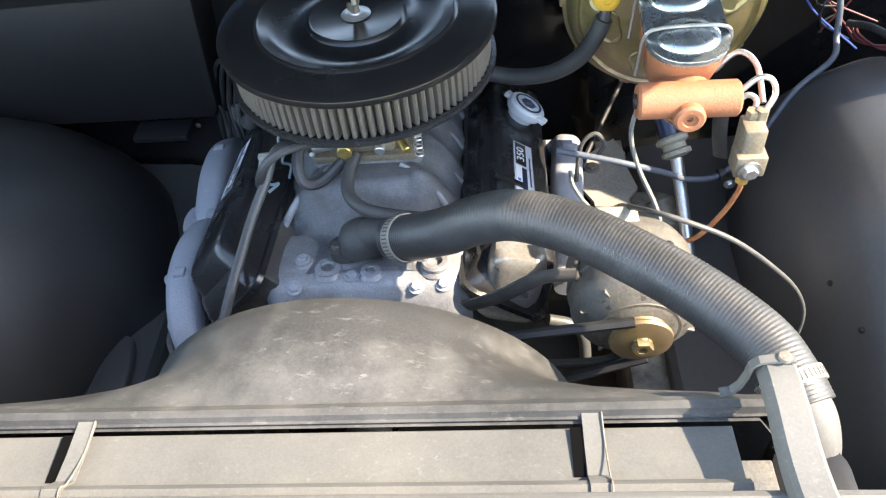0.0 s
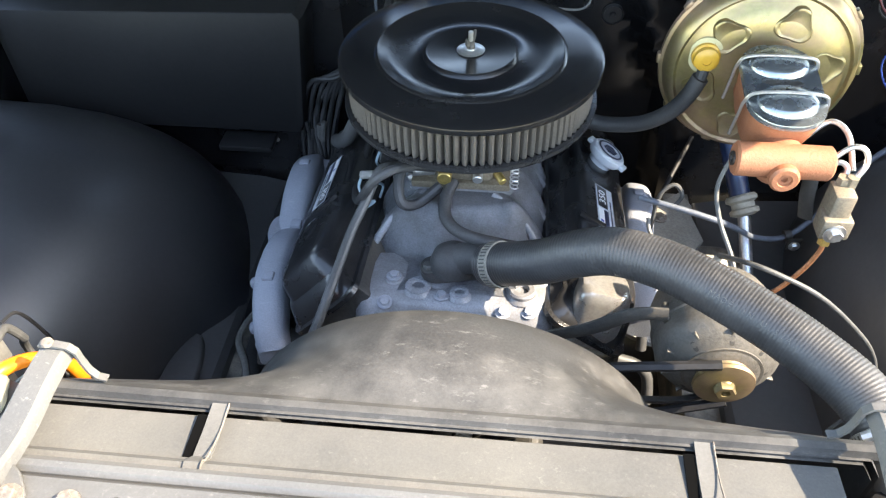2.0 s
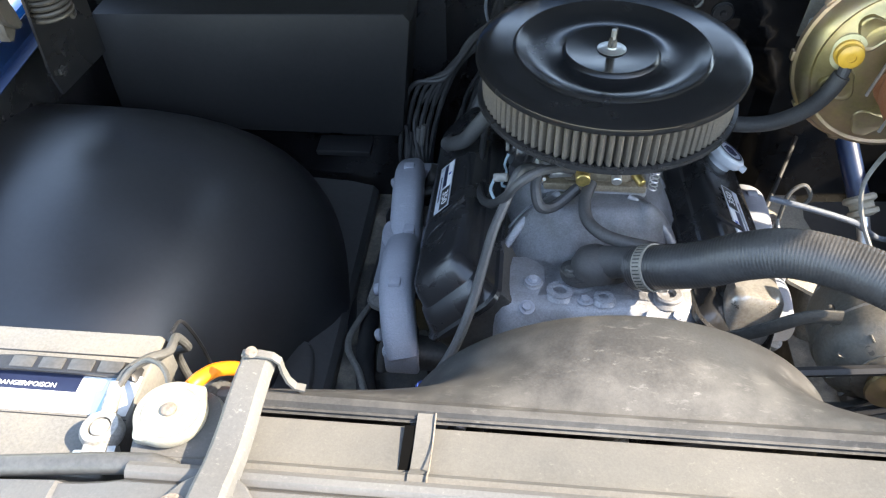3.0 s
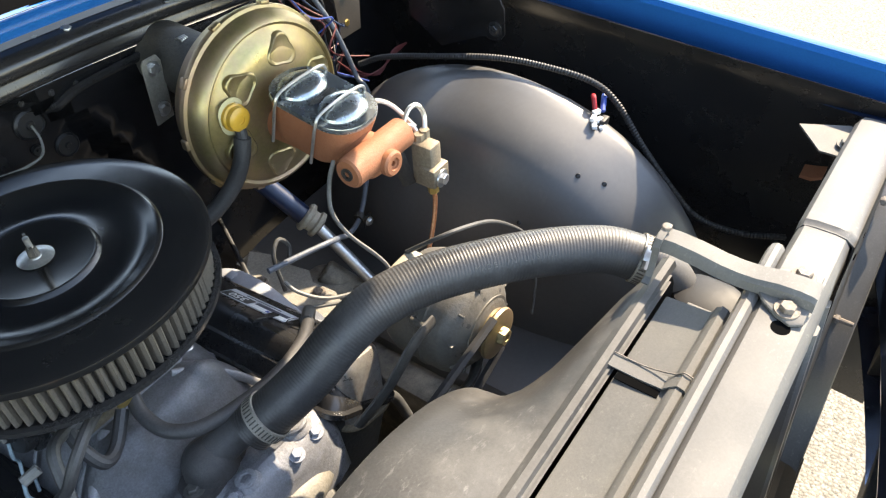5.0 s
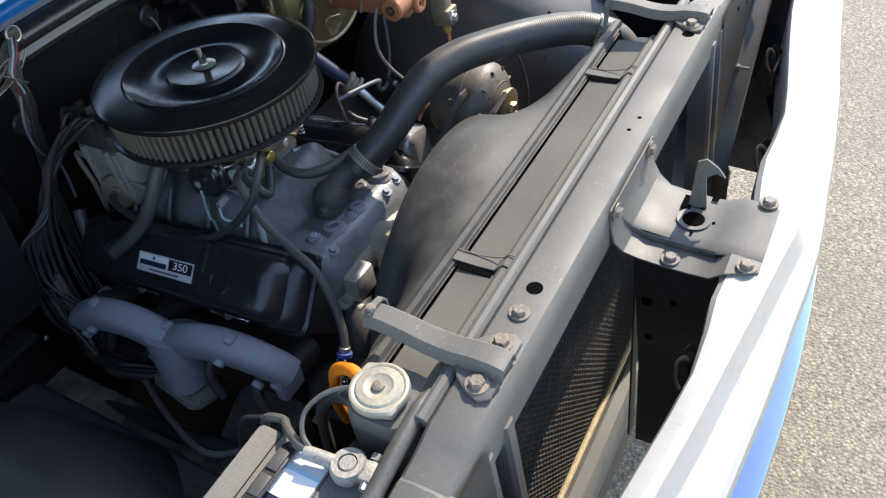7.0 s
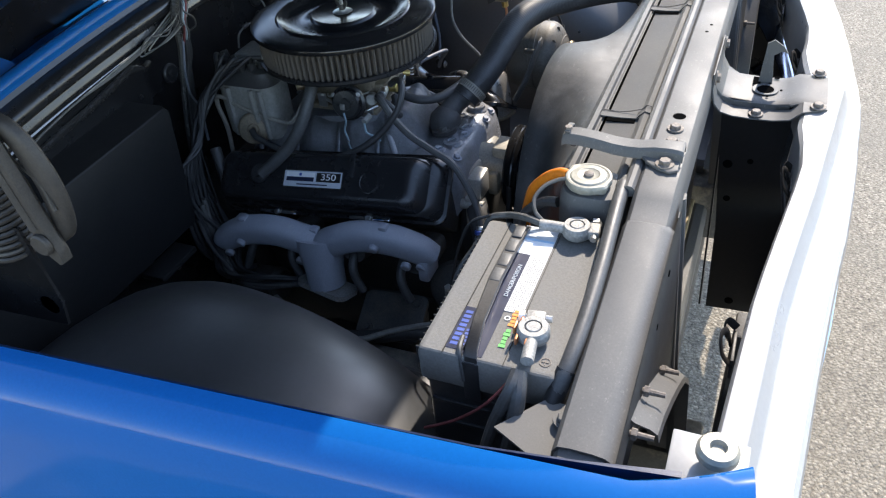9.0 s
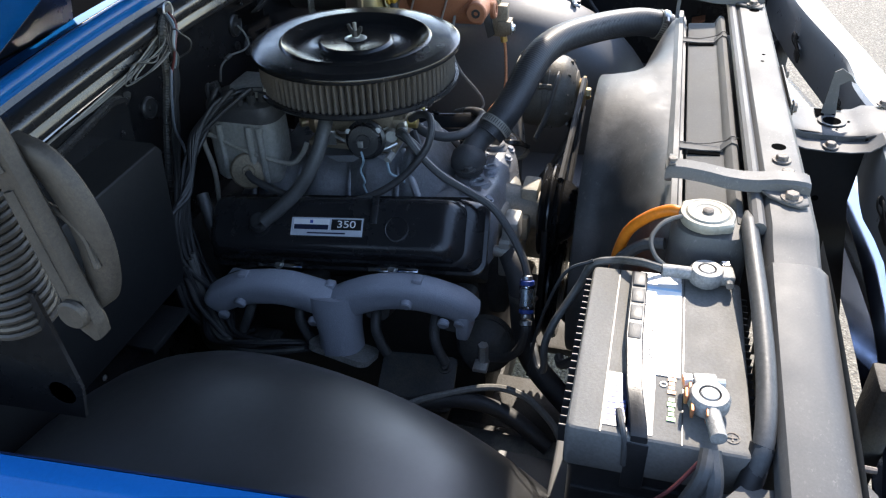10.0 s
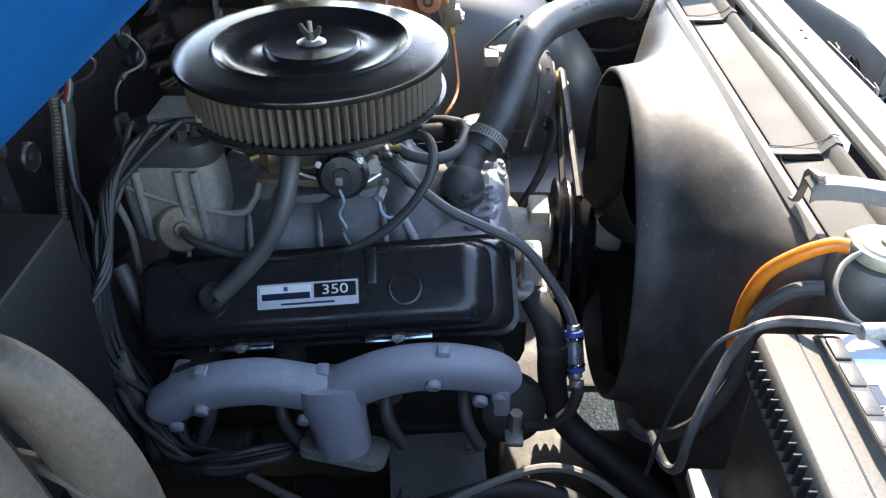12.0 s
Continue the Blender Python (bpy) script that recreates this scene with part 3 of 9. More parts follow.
def build_wheelhouse(side):
    """Bulging inner fender over the wheel; side 1 is the driver's side."""
    f = (lambda x: x) if side > 0 else mirror
    w = thing("inner_fender", (f(0.55), 0.8, GZ + 0.3), "satin black pressed steel inner fender with rounded wheelhouse", "inner fender", "inner fenders")
    bm = bm_new()
    if side > 0:
        prof = [(0.74, 0.18), (0.68, 0.26), (0.64, 0.318), (0.615, 0.354), (0.595, 0.381), (0.580, 0.398), (0.567, 0.408), (0.555, 0.411), (0.545, 0.4095), (0.53, 0.4045), (0.50, 0.395), (0.475, 0.384), (0.45, 0.37), (0.433, 0.354), (0.42, 0.335), (0.41, 0.313), (0.40, 0.285), (0.392, 0.255), (0.385, 0.22), (0.379, 0.18), (0.375, 0.14), (0.372, 0.0)]
        cz = 0.37
    else:
        # the inner side of this one slopes out towards the engine
        prof = [(-1.10, 0.425), (-1.00, 0.424), (-0.94, 0.421), (-0.89, 0.414), (-0.85, 0.404), (-0.815, 0.390), (-0.785, 0.371), (-0.76, 0.347), (-0.738, 0.317), (-0.72, 0.284), (-0.703, 0.248), (-0.688, 0.210), (-0.674, 0.170), (-0.660, 0.13), (-0.645, 0.08), (-0.638, 0.0)]
        cz = 0.334
    loops = []
    for x, r in prof:
        lp = []
        for i in range(41):
            a = radians(-8 + 196 * i / 40)
            sq = 1 + 0.012 * math.sin(2 * a) ** 2
            if side > 0:
                lp.append((x, 0.74 - r * math.cos(a) * sq, cz + r * math.sin(a) * sq))
            else:
                flare = 0.10 * (0.5 - 0.5 * math.cos(a)) ** 1.5 * min(1.0, max(0.0, (x + 1.0) / 0.25))
                lp.append((x + flare, 0.74 - r * math.cos(a) * sq * (1.15 if a < math.pi / 2 else 1.05), cz + r * math.sin(a) * sq))
        loops.append(lp)
    add_loft(bm, loops, caps=False, closed=False)
    part("wheelhouse", bm, "black_panel" if side > 0 else "black_panel_shaded", w, angle=60)
    bm = bm_new()
    # upright apron that hangs from the fender's lip, with a rolled shelf on top
    ys = [0.06 + 0.0535 * i for i in range(22)]
    shelf = [(0.728, 0.796), (0.705, 0.806), (0.672, 0.833)] if side > 0 else []
    add_strip(bm, shelf + [(0.660, 0.838 if side > 0 else 0.818), (0.674, 0.812), (0.69, 0.79), (0.706, 0.70), (0.716, 0.50), (0.716, 0.22)], ys, 0.002,
              lambda s, a, b: (f(a + 0.005 + (0.094 if side > 0 and b > 0.79 and a > 0.70 else 0.07) * (s - 0.17)), s, b))
    part("apron", bm, "black_gloss", w, "gloss black upright apron")
    bm = bm_new()
    # the low panel beside the frame
    add_strip(bm, [(0.245, 0.33), (0.247, 0.395), (0.255, 0.405), (0.30, 0.415), (0.45, 0.425), (0.715, 0.43)], [0.20 + 0.05 * i for i in range(20)], 0.002, lambda s, a, b: (f(a), s, b))
    part("ledge", bm, "black_panel", w)
    if side < 0:
        part("embossing", add_loft(bm_new(), [[(-0.60 + 0.030 * math.cos(t) * k - 0.02, 0.62 + 0.11 * math.sin(t) * k, z) for t in [math.pi * 2 * i / 28 for i in range(28)]] for z, k in ((0.414, 1.0), (0.424, 0.96), (0.427, 0.86))]), "black_panel", w, angle=50)
        part("panel_bolt", add_bolt(bm_new(), (-0.535, 0.60, 0.377), (0, 0, 1), 0.008), "rust", w)
    if side > 0:
        part("bent_tab", add_loft(bm_new(), [[(0.712, y, z), (0.690 - dx, y, z - 0.006), (0.688 - dx, y, z - 0.010), (0.712, y, z - 0.006)] for y, z, dx in ((0.258, 0.688, 0.0), (0.272, 0.684, 0.006), (0.290, 0.680, 0.0))]), "rust_iron", w, "bent rust-orange sheet metal tab")
        for y, z in ((0.6235, 0.633), (0.5512, 0.634), (0.5612, 0.7076), (0.5242, 0.6962)):
            a = math.atan2(z - cz, 0.74 - y)
            x = dome_radius(prof, math.hypot(z - cz, 0.74 - y) / (1 + 0.012 * math.sin(2 * a) ** 2))
            d = Vector((-0.75, -math.cos(a) * 0.66, math.sin(a) * 0.66)).normalized()
            # solid black button, painted as the dark of a punched hole
            bm = add_lathe(bm_new(), [(0, 0.0018), (0.002, 0.0020), (0.0036, 0.0014), (0.0042, 0.0), (0.0042, -0.006), (0, -0.006)], axis_matrix(Vector((x, y, z)), d), 14)
            part("dimple", bm, "label_black", w, "small punched hole with a dented rim")
    return w


def build_fender(side):
    f = (lambda x: x) if side > 0 else mirror
    w = thing("fender", (f(0.80), 0.6, GZ), "glossy bright blue painted steel front fender", "fender", "front fenders")
    bm = bm_new()
    # section across: lip turned down inside, nearly flat crown, rolled shoulder, side
    sec = [(0.006, -0.060), (0.003, -0.034), (0.0, -0.006), (0.004, 0.0), (0.018, 0.001), (0.035, -0.006), (0.05, -0.022), (0.062, -0.07), (0.072, -0.2), (0.078, -0.36)]

    def place(s, a, b):
        # inner line runs straight back and opens a little; the nose turns in round the corner
        if side > 0:
            inner = 0.7155 + 0.094 * (s - 0.17) - 0.8 * max(0.0, 0.165 - s)
        else:
            inner = 0.682 + 0.072 * (s - 0.17) - 0.9 * max(0.0, 0.16 - s) ** 1.35
        if s < 0.2:
            b *= 0.22 + 0.78 * max(0.0, s - 0.02) / 0.18
        return (f(inner + a), s + (-0.0 if s > 0.12 else -0.25 * a * (0.12 - s) / 0.1), 0.862 + b)
    add_strip(bm, sec, [0.065, 0.08, 0.095, 0.12, 0.16, 0.22, 0.35, 0.5, 0.65, 0.8, 0.95, 1.1, 1.25, 1.4], 0.0025, place)
    part("skin", bm, "blue", w)
    bm = bm_new()
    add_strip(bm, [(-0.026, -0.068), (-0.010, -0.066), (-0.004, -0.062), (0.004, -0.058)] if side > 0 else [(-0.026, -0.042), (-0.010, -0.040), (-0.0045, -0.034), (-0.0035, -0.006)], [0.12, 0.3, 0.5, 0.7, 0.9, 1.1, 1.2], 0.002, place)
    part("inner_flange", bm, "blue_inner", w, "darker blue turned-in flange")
    return w


def build_cowl():
    w = thing("firewall", (CX, 1.15, GZ + 0.3), "black painted steel firewall under the blue cowl", "firewall", kind="structure")

    def ease(t):
        t = min(1.0, max(0.0, t))
        return t * t * (3 - 2 * t)

    def crown(x):
        return -0.13 * (x - CX) ** 2

    def recess_end(z):
        # the driver's edge of the recessed middle panel curves over towards the cowl
        line = ((0.17, 0.19), (0.64, 0.16), (0.69, 0.137), (0.78, 0.10), (0.827, 0.08), (0.884, 0.01), (0.93, -0.08))
        for (za, xa), (zb, xb) in zip(line, line[1:]):
            if z <= zb:
                return xa + (xb - xa) * (z - za) / (zb - za)
        return line[-1][1]

    def wall_y(x, z):
        return 1.162 + 0.043 * ease((recess_end(z) - x) / 0.022) * ease((x + 0.42) / 0.03)
    rows = []
    for i in range(98):
        x = -1.14 + 0.02 * i
        top = 0.905 + crown(x)
        # added floor sheet behind the wall, out of view, keeps sun off the underside
        col = [(x, 2.7, 0.17), (x, 1.22, 0.17)]
        for k in range(38):
            z = 0.19 + (top - 0.19) * k / 37
            col.append((x, wall_y(x, z), z))
        rows.append(col)
    part("panel", add_loft(bm_new(), rows, caps=False, closed=False), "firewall", w, angle=40)
    xs = [-1.14 + 0.049 * i for i in range(41)]

    def along(s, a, b):
        return (s, a + 0.02 * abs(s - CX) ** 2, b + crown(s))
    part("cowl_lip", add_strip(bm_new(), [(1.206, 0.902), (1.165, 0.905), (1.1575, 0.910), (1.1535, 0.914), (1.1535, 0.920), (1.158, 0.927), (1.158, 0.931), (1.150, 0.935), (1.1455, 0.942), (1.1455, 0.950), (1.150, 0.957), (1.160, 0.961), (1.172, 0.964), (1.177, 0.974)], xs, 0.0015, along), "black_gloss", w, "gloss black rolled cowl lip", angle=50)
    part("cowl_edge", add_strip(bm_new(), [(1.177, 0.972), (1.174, 0.982), (1.176, 0.990), (1.182, 0.994), (1.190, 0.993), (1.197, 0.986), (1.200, 0.976), (1.26, 0.970)], xs, 0.002, along), "blue", w, "glossy blue cowl edge", angle=60)
    bm = bm_new()
    add_strip(bm, [(1.20, 0.95), (1.22, 0.962), (1.32, 0.985), (1.45, 0.99)], [-1.02, -0.9, -0.75, -0.62], 0.002, lambda s, a, b: (s, a, b))
    part("cowl_end", bm, "blue", w, "glossy blue end of the cowl")
    bm = bm_new()
    # closed sheet; the trough's darkness is put into its black
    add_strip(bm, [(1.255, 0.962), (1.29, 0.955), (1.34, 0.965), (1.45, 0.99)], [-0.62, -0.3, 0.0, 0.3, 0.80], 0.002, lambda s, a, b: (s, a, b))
    part("cowl_trough", bm, "hole", w, "matte black sheet painted as the dark of the cowl trough")
    # pressed stiffening ribs under the lip
    for line in ([(0.027, 1.172, 0.858), (0.045, 1.161, 0.866), (0.08, 1.158, 0.876), (0.16, 1.158, 0.876), (0.25, 1.158, 0.872), (0.40, 1.158, 0.862), (0.56, 1.158, 0.845)],
                 [(-0.78, 1.160, 0.822), (-0.65, 1.160, 0.846), (-0.57, 1.159, 0.856), (-0.506, 1.159, 0.866), (-0.452, 1.162, 0.872), (-0.425, 1.168, 0.864), (-0.405, 1.176, 0.853), (-0.372, 1.196, 0.847)]):
        part("rib", add_tube(bm_new(), line, lambda t: 0.0095 * min(1.0, 0.35 + 6 * t), 10, flat=0.7), "black_gloss", w, "gloss black pressed rib")
    for i in range(19):
        x = -0.34 + 0.038 * i
        z = 0.888 + crown(x) - 0.003 * math.sin(i * 1.7)
        part("rivet", add_lathe(bm_new(), [(0.0050, 0), (0.0040, 0.0022), (0, 0.003)], axis_matrix((x, wall_y(x, z), z), (0, -1, 0)), 8), "black_gloss", w)
    for x, z in ((0.097, 0.962), (0.101, 0.951), (-0.466, 0.955)):
        part("screw", add_bolt(bm_new(), (x, 1.166, z + crown(x)), (0, -0.5, 1), 0.0055), "zinc", w)
    rnd = random.Random(12)
    for i in range(16):
        x, z = rnd.uniform(-0.86, -0.44), rnd.uniform(0.45, 0.84)
        part("screw", add_bolt(bm_new(), (x, wall_y(x, z) - 0.001, z), (0, -1, 0), 0.0035), "zinc" if i % 2 else "black_gloss", w)
    # pass-through grommets
    for x, z, r in ((0.010, 0.836, 0.023), (0.048, 0.779, 0.019), (0.004, 0.796, 0.008), (-0.315, 0.800, 0.020)):
        c = (x, wall_y(x, z), z)
        part("grommet", add_lathe(bm_new(), [(r, 0), (r, 0.003), (r * 0.86, 0.006), (r * 0.8, 0.004), (r * 0.3, 0.004), (r * 0.22, 0.007), (0, 0.007)], axis_matrix(c, (0, -1, 0)), 22), "batt", w, "black rubber grommet")
    return w


def build_heater_box():
    w = thing("heater_box", (-0.74, 1.08, 0.57), "flat black heater housing bolted on the firewall", "heater box")
    bm = bm_new()
    m = Matrix.Translation((-0.735, 1.144, 0.74)) @ Matrix.Rotation(radians(90), 4, "X")
    out = [(-0.27, -0.155), (0.235, -0.155), (0.245, -0.14), (0.268, 0.074), (0.258, 0.086), (-0.27, 0.072), (-0.282, 0.060), (-0.282, -0.145)]
    add_loft(bm, [[m @ Vector((x * k, y * k, z)) for x, y in out] for z, k in ((-0.018, 1), (0.055, 1), (0.064, 0.985), (0.066, 0.96))])
    part("housing", bm, "heater", w)
    for x in (-0.98, -0.85, -0.81, -0.70, -0.63, -0.55):
        part("screw", add_bolt(bm_new(), (x, 1.085, 0.600), (0, -1, 0.1), 0.006), "zinc", w)
    part("flange", add_box(bm_new(), (-0.60, 1.07, 0.568), (0.10, 0.05, 0.012), 0.003), "heater", w)
    part("flange", add_box(bm_new(), (-0.86, 1.075, 0.568), (0.16, 0.03, 0.006), 0.002), "heater", w)
    return w


def build_support():
    """Radiator support across the front: pressed top channel, dropped ends and side panels."""
    w = thing("radiator_support", (CX, 0.21, GZ + 0.28), "dusty black pressed steel radiator support", "radiator support")

    def drop(x):
        # the ends step down outside the brackets and fall towards the fenders
        d = abs(x - CX)
        return 0.0 if d < 0.42 else min(1, (d - 0.42) / 0.03) * 0.010 + max(0, d - 0.45) * 0.13
    xs = [-1.00, -0.90, -0.80, -0.70, -0.645, -0.62, -0.60, -0.585, -0.50, -0.40, -0.30, -0.2, -0.1, 0.0, 0.1, 0.2, 0.262, 0.28, 0.30, 0.325, 0.40, 0.50, 0.60, 0.66]
    bm = bm_new()
    add_strip(bm, [(0.240, 0.852), (0.237, 0.868), (0.232, 0.874), (0.222, 0.875), (0.20, 0.875), (0.189, 0.873), (0.183, 0.866), (0.181, 0.850), (0.180, 0.815), (0.188, 0.805)], xs, 0.0022,
              lambda s, a, b: (s, a, b - drop(s)))
    top = part("top_channel", bm, "support", w)
    for x, y, r in ((-0.398, 0.211, 0.009), (0.16, 0.208, 0.009), (-0.098, 0.211, 0.0028), (-0.068, 0.207, 0.0028)):
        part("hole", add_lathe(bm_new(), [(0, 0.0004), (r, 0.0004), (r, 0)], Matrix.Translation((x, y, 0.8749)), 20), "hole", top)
    # raised box ends, stepped up where they overlap the channel
    for sx in (1, -1):
        f = (lambda x: x) if sx > 0 else mirror
        st = [0.338, 0.341, 0.346, 0.352, 0.40, 0.46, 0.52, 0.58, 0.64]
        bm = add_strip(bm_new(), [(0.2395, 0.850), (0.2395, 0.869), (0.234, 0.8785), (0.222, 0.8805), (0.20, 0.8805), (0.188, 0.8785), (0.1785, 0.871), (0.1768, 0.850), (0.1762, 0.826)], st, 0.002,
                       lambda s, a, b: (f(s if sx > 0 else s - 0.024 * (0.64 - s) / 0.30), a, b - drop(f(s)) - 0.0045 * max(0.0, min(1.0, (0.346 - s) / 0.006))))
        part("box_end", bm, "support", w)
    # rolled bead along the rear of the channel
    bm = bm_new()
    add_tube(bm, [(x, 0.245, 0.866 - drop(x)) for x in xs[7:18]], 0.0085, 10, 2)
    part("rear_bead", bm, "support", w)
    # side panels that flare down and forward beside the opening
    for sx in (1, -1):
        f = (lambda x: x) if sx > 0 else mirror
        # upright beside the opening, with a folded edge
        bm = bm_new()
        add_loft(bm, [[Vector((f(x), y - (0.85 - t) * 0.07, t)) for x, y in ((0.205, 0.215), (0.205, 0.183), (0.209, 0.1785), (0.221, 0.1785), (0.225, 0.183), (0.228, 0.209), (0.246, 0.209), (0.249, 0.183), (0.253, 0.1785), (0.264, 0.1785), (0.264, 0.215))] for t in (0.835, 0.79, 0.70, 0.5, 0.28)])
        part("upright", bm, "support", w)
        # outer panel: deep at the upright, rising to the corner, with a lip that juts forward along its lower edge
        low = [(0.262, 0.555), (0.33, 0.632), (0.40, 0.690), (0.47, 0.742), (0.535, 0.786), (0.575, 0.802), (0.64, 0.808)]
        bm = bm_new()
        add_loft(bm, [[(f(x), 0.1775 - 0.016 * (k / 6) * (zt - z) / 0.3, zt - (zt - z) * k / 6) for k in range(7)] for (x, z), zt in zip(low, (0.858, 0.857, 0.853, 0.846, 0.84, 0.834, 0.825))], caps=False, closed=False)
        bmesh.ops.solidify(bm, geom=bm.faces[:], thickness=0.002)
        part("outer_panel", bm, "support", w)
        bm = bm_new()
        add_strip(bm, [(0.004, 0.008), (-0.003, 0.002), (-0.018, -0.002), (-0.026, -0.008), (-0.028, -0.020)], list(range(6)), 0.002,
                  lambda s, a, b: (f(low[s][0]), 0.1775 - 0.016 * (0.855 - low[s][1]) / 0.3 + a, low[s][1] + b))
        part("lower_lip", bm, "support", w)
        bm = bm_new()
        add_strip(bm, [(0.0, 0.0), (0.012, -0.004), (0.028, -0.02), (0.03, -0.05)], [0.555, 0.45, 0.28], 0.002, lambda s, a, b: (f(0.262 + a * 0.6), 0.163 - (0.555 - s) * 0.07 + b * 0.6, s))
        part("lower_lip", bm, "support", w)
        bm = bm_new()
        add_plate(bm, [(-0.03, -0.04), (0.04, -0.04), (0.05, 0.0), (0.02, 0.06), (-0.03, 0.02)], frame_of((f(0.60), 0.245, 0.800), (sx, 0, 0), (0, 1, 0)), 0.003)
        add_bolt(bm, (f(0.595), 0.238, 0.806), (0, 0, 1), 0.008)
        part("corner_tab", bm, "support", w)
    bm = bm_new()
    add_box(bm, (CX, 0.20, 0.25), (1.60, 0.05, 0.05), 0.006)
    part("lower_bar", bm, "support", w)
    for x, y, z in ((-0.436, 0.211, 0.876),):
        bm = add_bolt(bm_new(), (x, y, z), (0, 0, 1), 0.0075)
        part("bolt", bm, "rust", w, "rusty hex bolt")
    for sx in (1, -1):
        f = (lambda x: x) if sx > 0 else mirror
        for x, z in ((0.393, 0.694), (0.520, 0.792), (0.590, 0.806)):
            y = 0.1775 - 0.016 * (0.855 - z) / 0.3
            bm = add_cyl(bm_new(), (f(x), y, z), (f(x), y - 0.024, z), 0.0036, 0.003, n=8)
            add_bolt(bm, (f(x), y - 0.002, z), (0, -1, 0), 0.0065, False)
            part("stud", bm, "rust", w, "rusty threaded stud")
        for x, z in ((0.359, 0.822), (0.43, 0.80), (0.40, 0.765)):
            bm = add_lathe(bm_new(), [(0, 0.0012), (0.004, 0.0012), (0.004, 0)], axis_matrix((f(x), 0.1755, z), (0, -1, 0)), 10)
            part("hole", bm, "hole", w)
    return w


def build_lower_bar():
    w = tagged(part("lower_crossbar", add_strip(bm_new(), [(0.208, 0.322), (0.200, 0.326), (0.182, 0.322), (0.174, 0.308), (0.174, 0.27)], [-0.56, -0.4, -0.2, 0.0, 0.24], 0.003, lambda s, a, b: (s, a, b)), "support"), "dusty grey steel lower crossbar in front of the radiator", "crossbar")
    return w


def build_rad_cover():
    """Flat cover with beaded front edge between support and shroud."""
    w = thing("radiator_top_cover", (CX, 0.29, 0.82), "dusty flat black radiator top panel with rolled bead and cross straps", "radiator cover")
    bm = bm_new()
    xs = [-0.565, -0.4, -0.2, 0.0, 0.10, 0.176]
    add_strip(bm, [(0.322, 0.815), (0.320, 0.838), (0.318, 0.8395), (0.275, 0.842), (0.272, 0.844), (0.2695, 0.852), (0.264, 0.857), (0.2575, 0.855), (0.254, 0.848), (0.254, 0.81)], xs, 0.0018, lambda s, a, b: (s, a, b))
    part("panel", bm, "cover", w)
    for x in (-0.357, 0.067):
        bm = bm_new()
        add_strip(bm, [(0.336, 0.8455), (0.325, 0.8445), (0.30, 0.8440), (0.2765, 0.8455), (0.271, 0.8520), (0.264, 0.8590), (0.2565, 0.857), (0.2525, 0.848)], [x - 0.008, x + 0.008], 0.0016, lambda s, a, b: (s, a, b))
        part("strap", bm, "cover", w)
        # black strip paints in the shadow gap along the strap
        part("slot", add_box(bm_new(), (x - 0.0135, 0.2975, 0.8422), (0.009, 0.042, 0.0014)), "hole", w)
        bm = bm_new()
        add_tube(bm, [(x + 0.0078, 0.2545, 0.8585), (x + 0.0078, 0.264, 0.8603), (x + 0.0078, 0.272, 0.8530), (x + 0.0078, 0.30, 0.8456), (x + 0.0078, 0.33, 0.8462)], 0.0008, 6)
        part("rust_edge", bm, "rust", w)
    bm = bm_new()
    add_lathe(bm, [(0, 0.0006), (0.006, 0.0006), (0.006, 0)], axis_matrix((-0.45, 0.2545, 0.8535), (0, -0.7, 0.7)), 16)
    part("slot", bm, "label_black", w)
    return w


def build_radiator():
    w = thing("radiator", (CX, 0.285, 0.30), "black radiator with dusty fins and copper-toned edge", "radiator")
    bm = bm_new()
    add_box(bm, (CX, 0.262, 0.565), (0.74, 0.086, 0.49), 0.002)
    part("core", bm, "core", w)
    fins = part("fin", add_fins(), "fins", w)
    tagged(fins, "rows of crimped cooling fins", kind="stuff")
    for sx in (1, -1):
        bm = bm_new()
        x = CX + sx * 0.405
        loops = []
        for z, k in ((0.29, 1), (0.76, 1), (0.782, 0.95), (0.793, 0.82), (0.796, 0.6)) if sx > 0 else ((0.29, 1), (0.835, 1.0), (0.848, 0.97), (0.854, 0.90), (0.856, 0.6)):
            loops.append([(x + px * k, 0.292 + py * k, z) for px, py in rrect(0.075, 0.088, 0.03)])
        add_loft(bm, loops)
        # the dark of the gap above is put into the driver's tank as black
        part("tank", bm, "heater" if sx > 0 else "support", w)
    bm = bm_new()
    add_tube(bm, [(-0.53, 0.211, 0.331), (0.21, 0.211, 0.331)], 0.0055, 8)
    part("lower_edge", bm, "tan", w, "tan edge strip of the core")
    bm = bm_new()
    add_tube(bm, [(0.246, 0.362, 0.806), (0.2515, 0.345, 0.798), (0.254, 0.328, 0.776), (0.252, 0.315, 0.74), (0.250, 0.305, 0.66)], 0.0245, 24)
    part("outlet_neck", bm, "support", w)
    return w


def add_fins():
    vs, fs = [], []
    x = -0.52
    while x < 0.20:
        z = 0.33
        k = 0
        while z < 0.80:
            d = 0.0028 if k % 2 else -0.0028
            i = len(vs)
            vs += [(x - 0.0042, 0.2175, z + d), (x + 0.0042, 0.2175, z - d), (x + 0.0042, 0.2140, z - d + 0.0035), (x - 0.0042, 0.2140, z + d + 0.0035)]
            fs.append((i, i + 1, i + 2, i + 3))
            z += 0.0062
            k += 1
        x += 0.0105
    me = bpy.data.meshes.new("fins")
    me.from_pydata(vs, [], fs)
    bm = bm_new()
    bm.from_mesh(me)
    bpy.data.meshes.remove(me)
    return bm


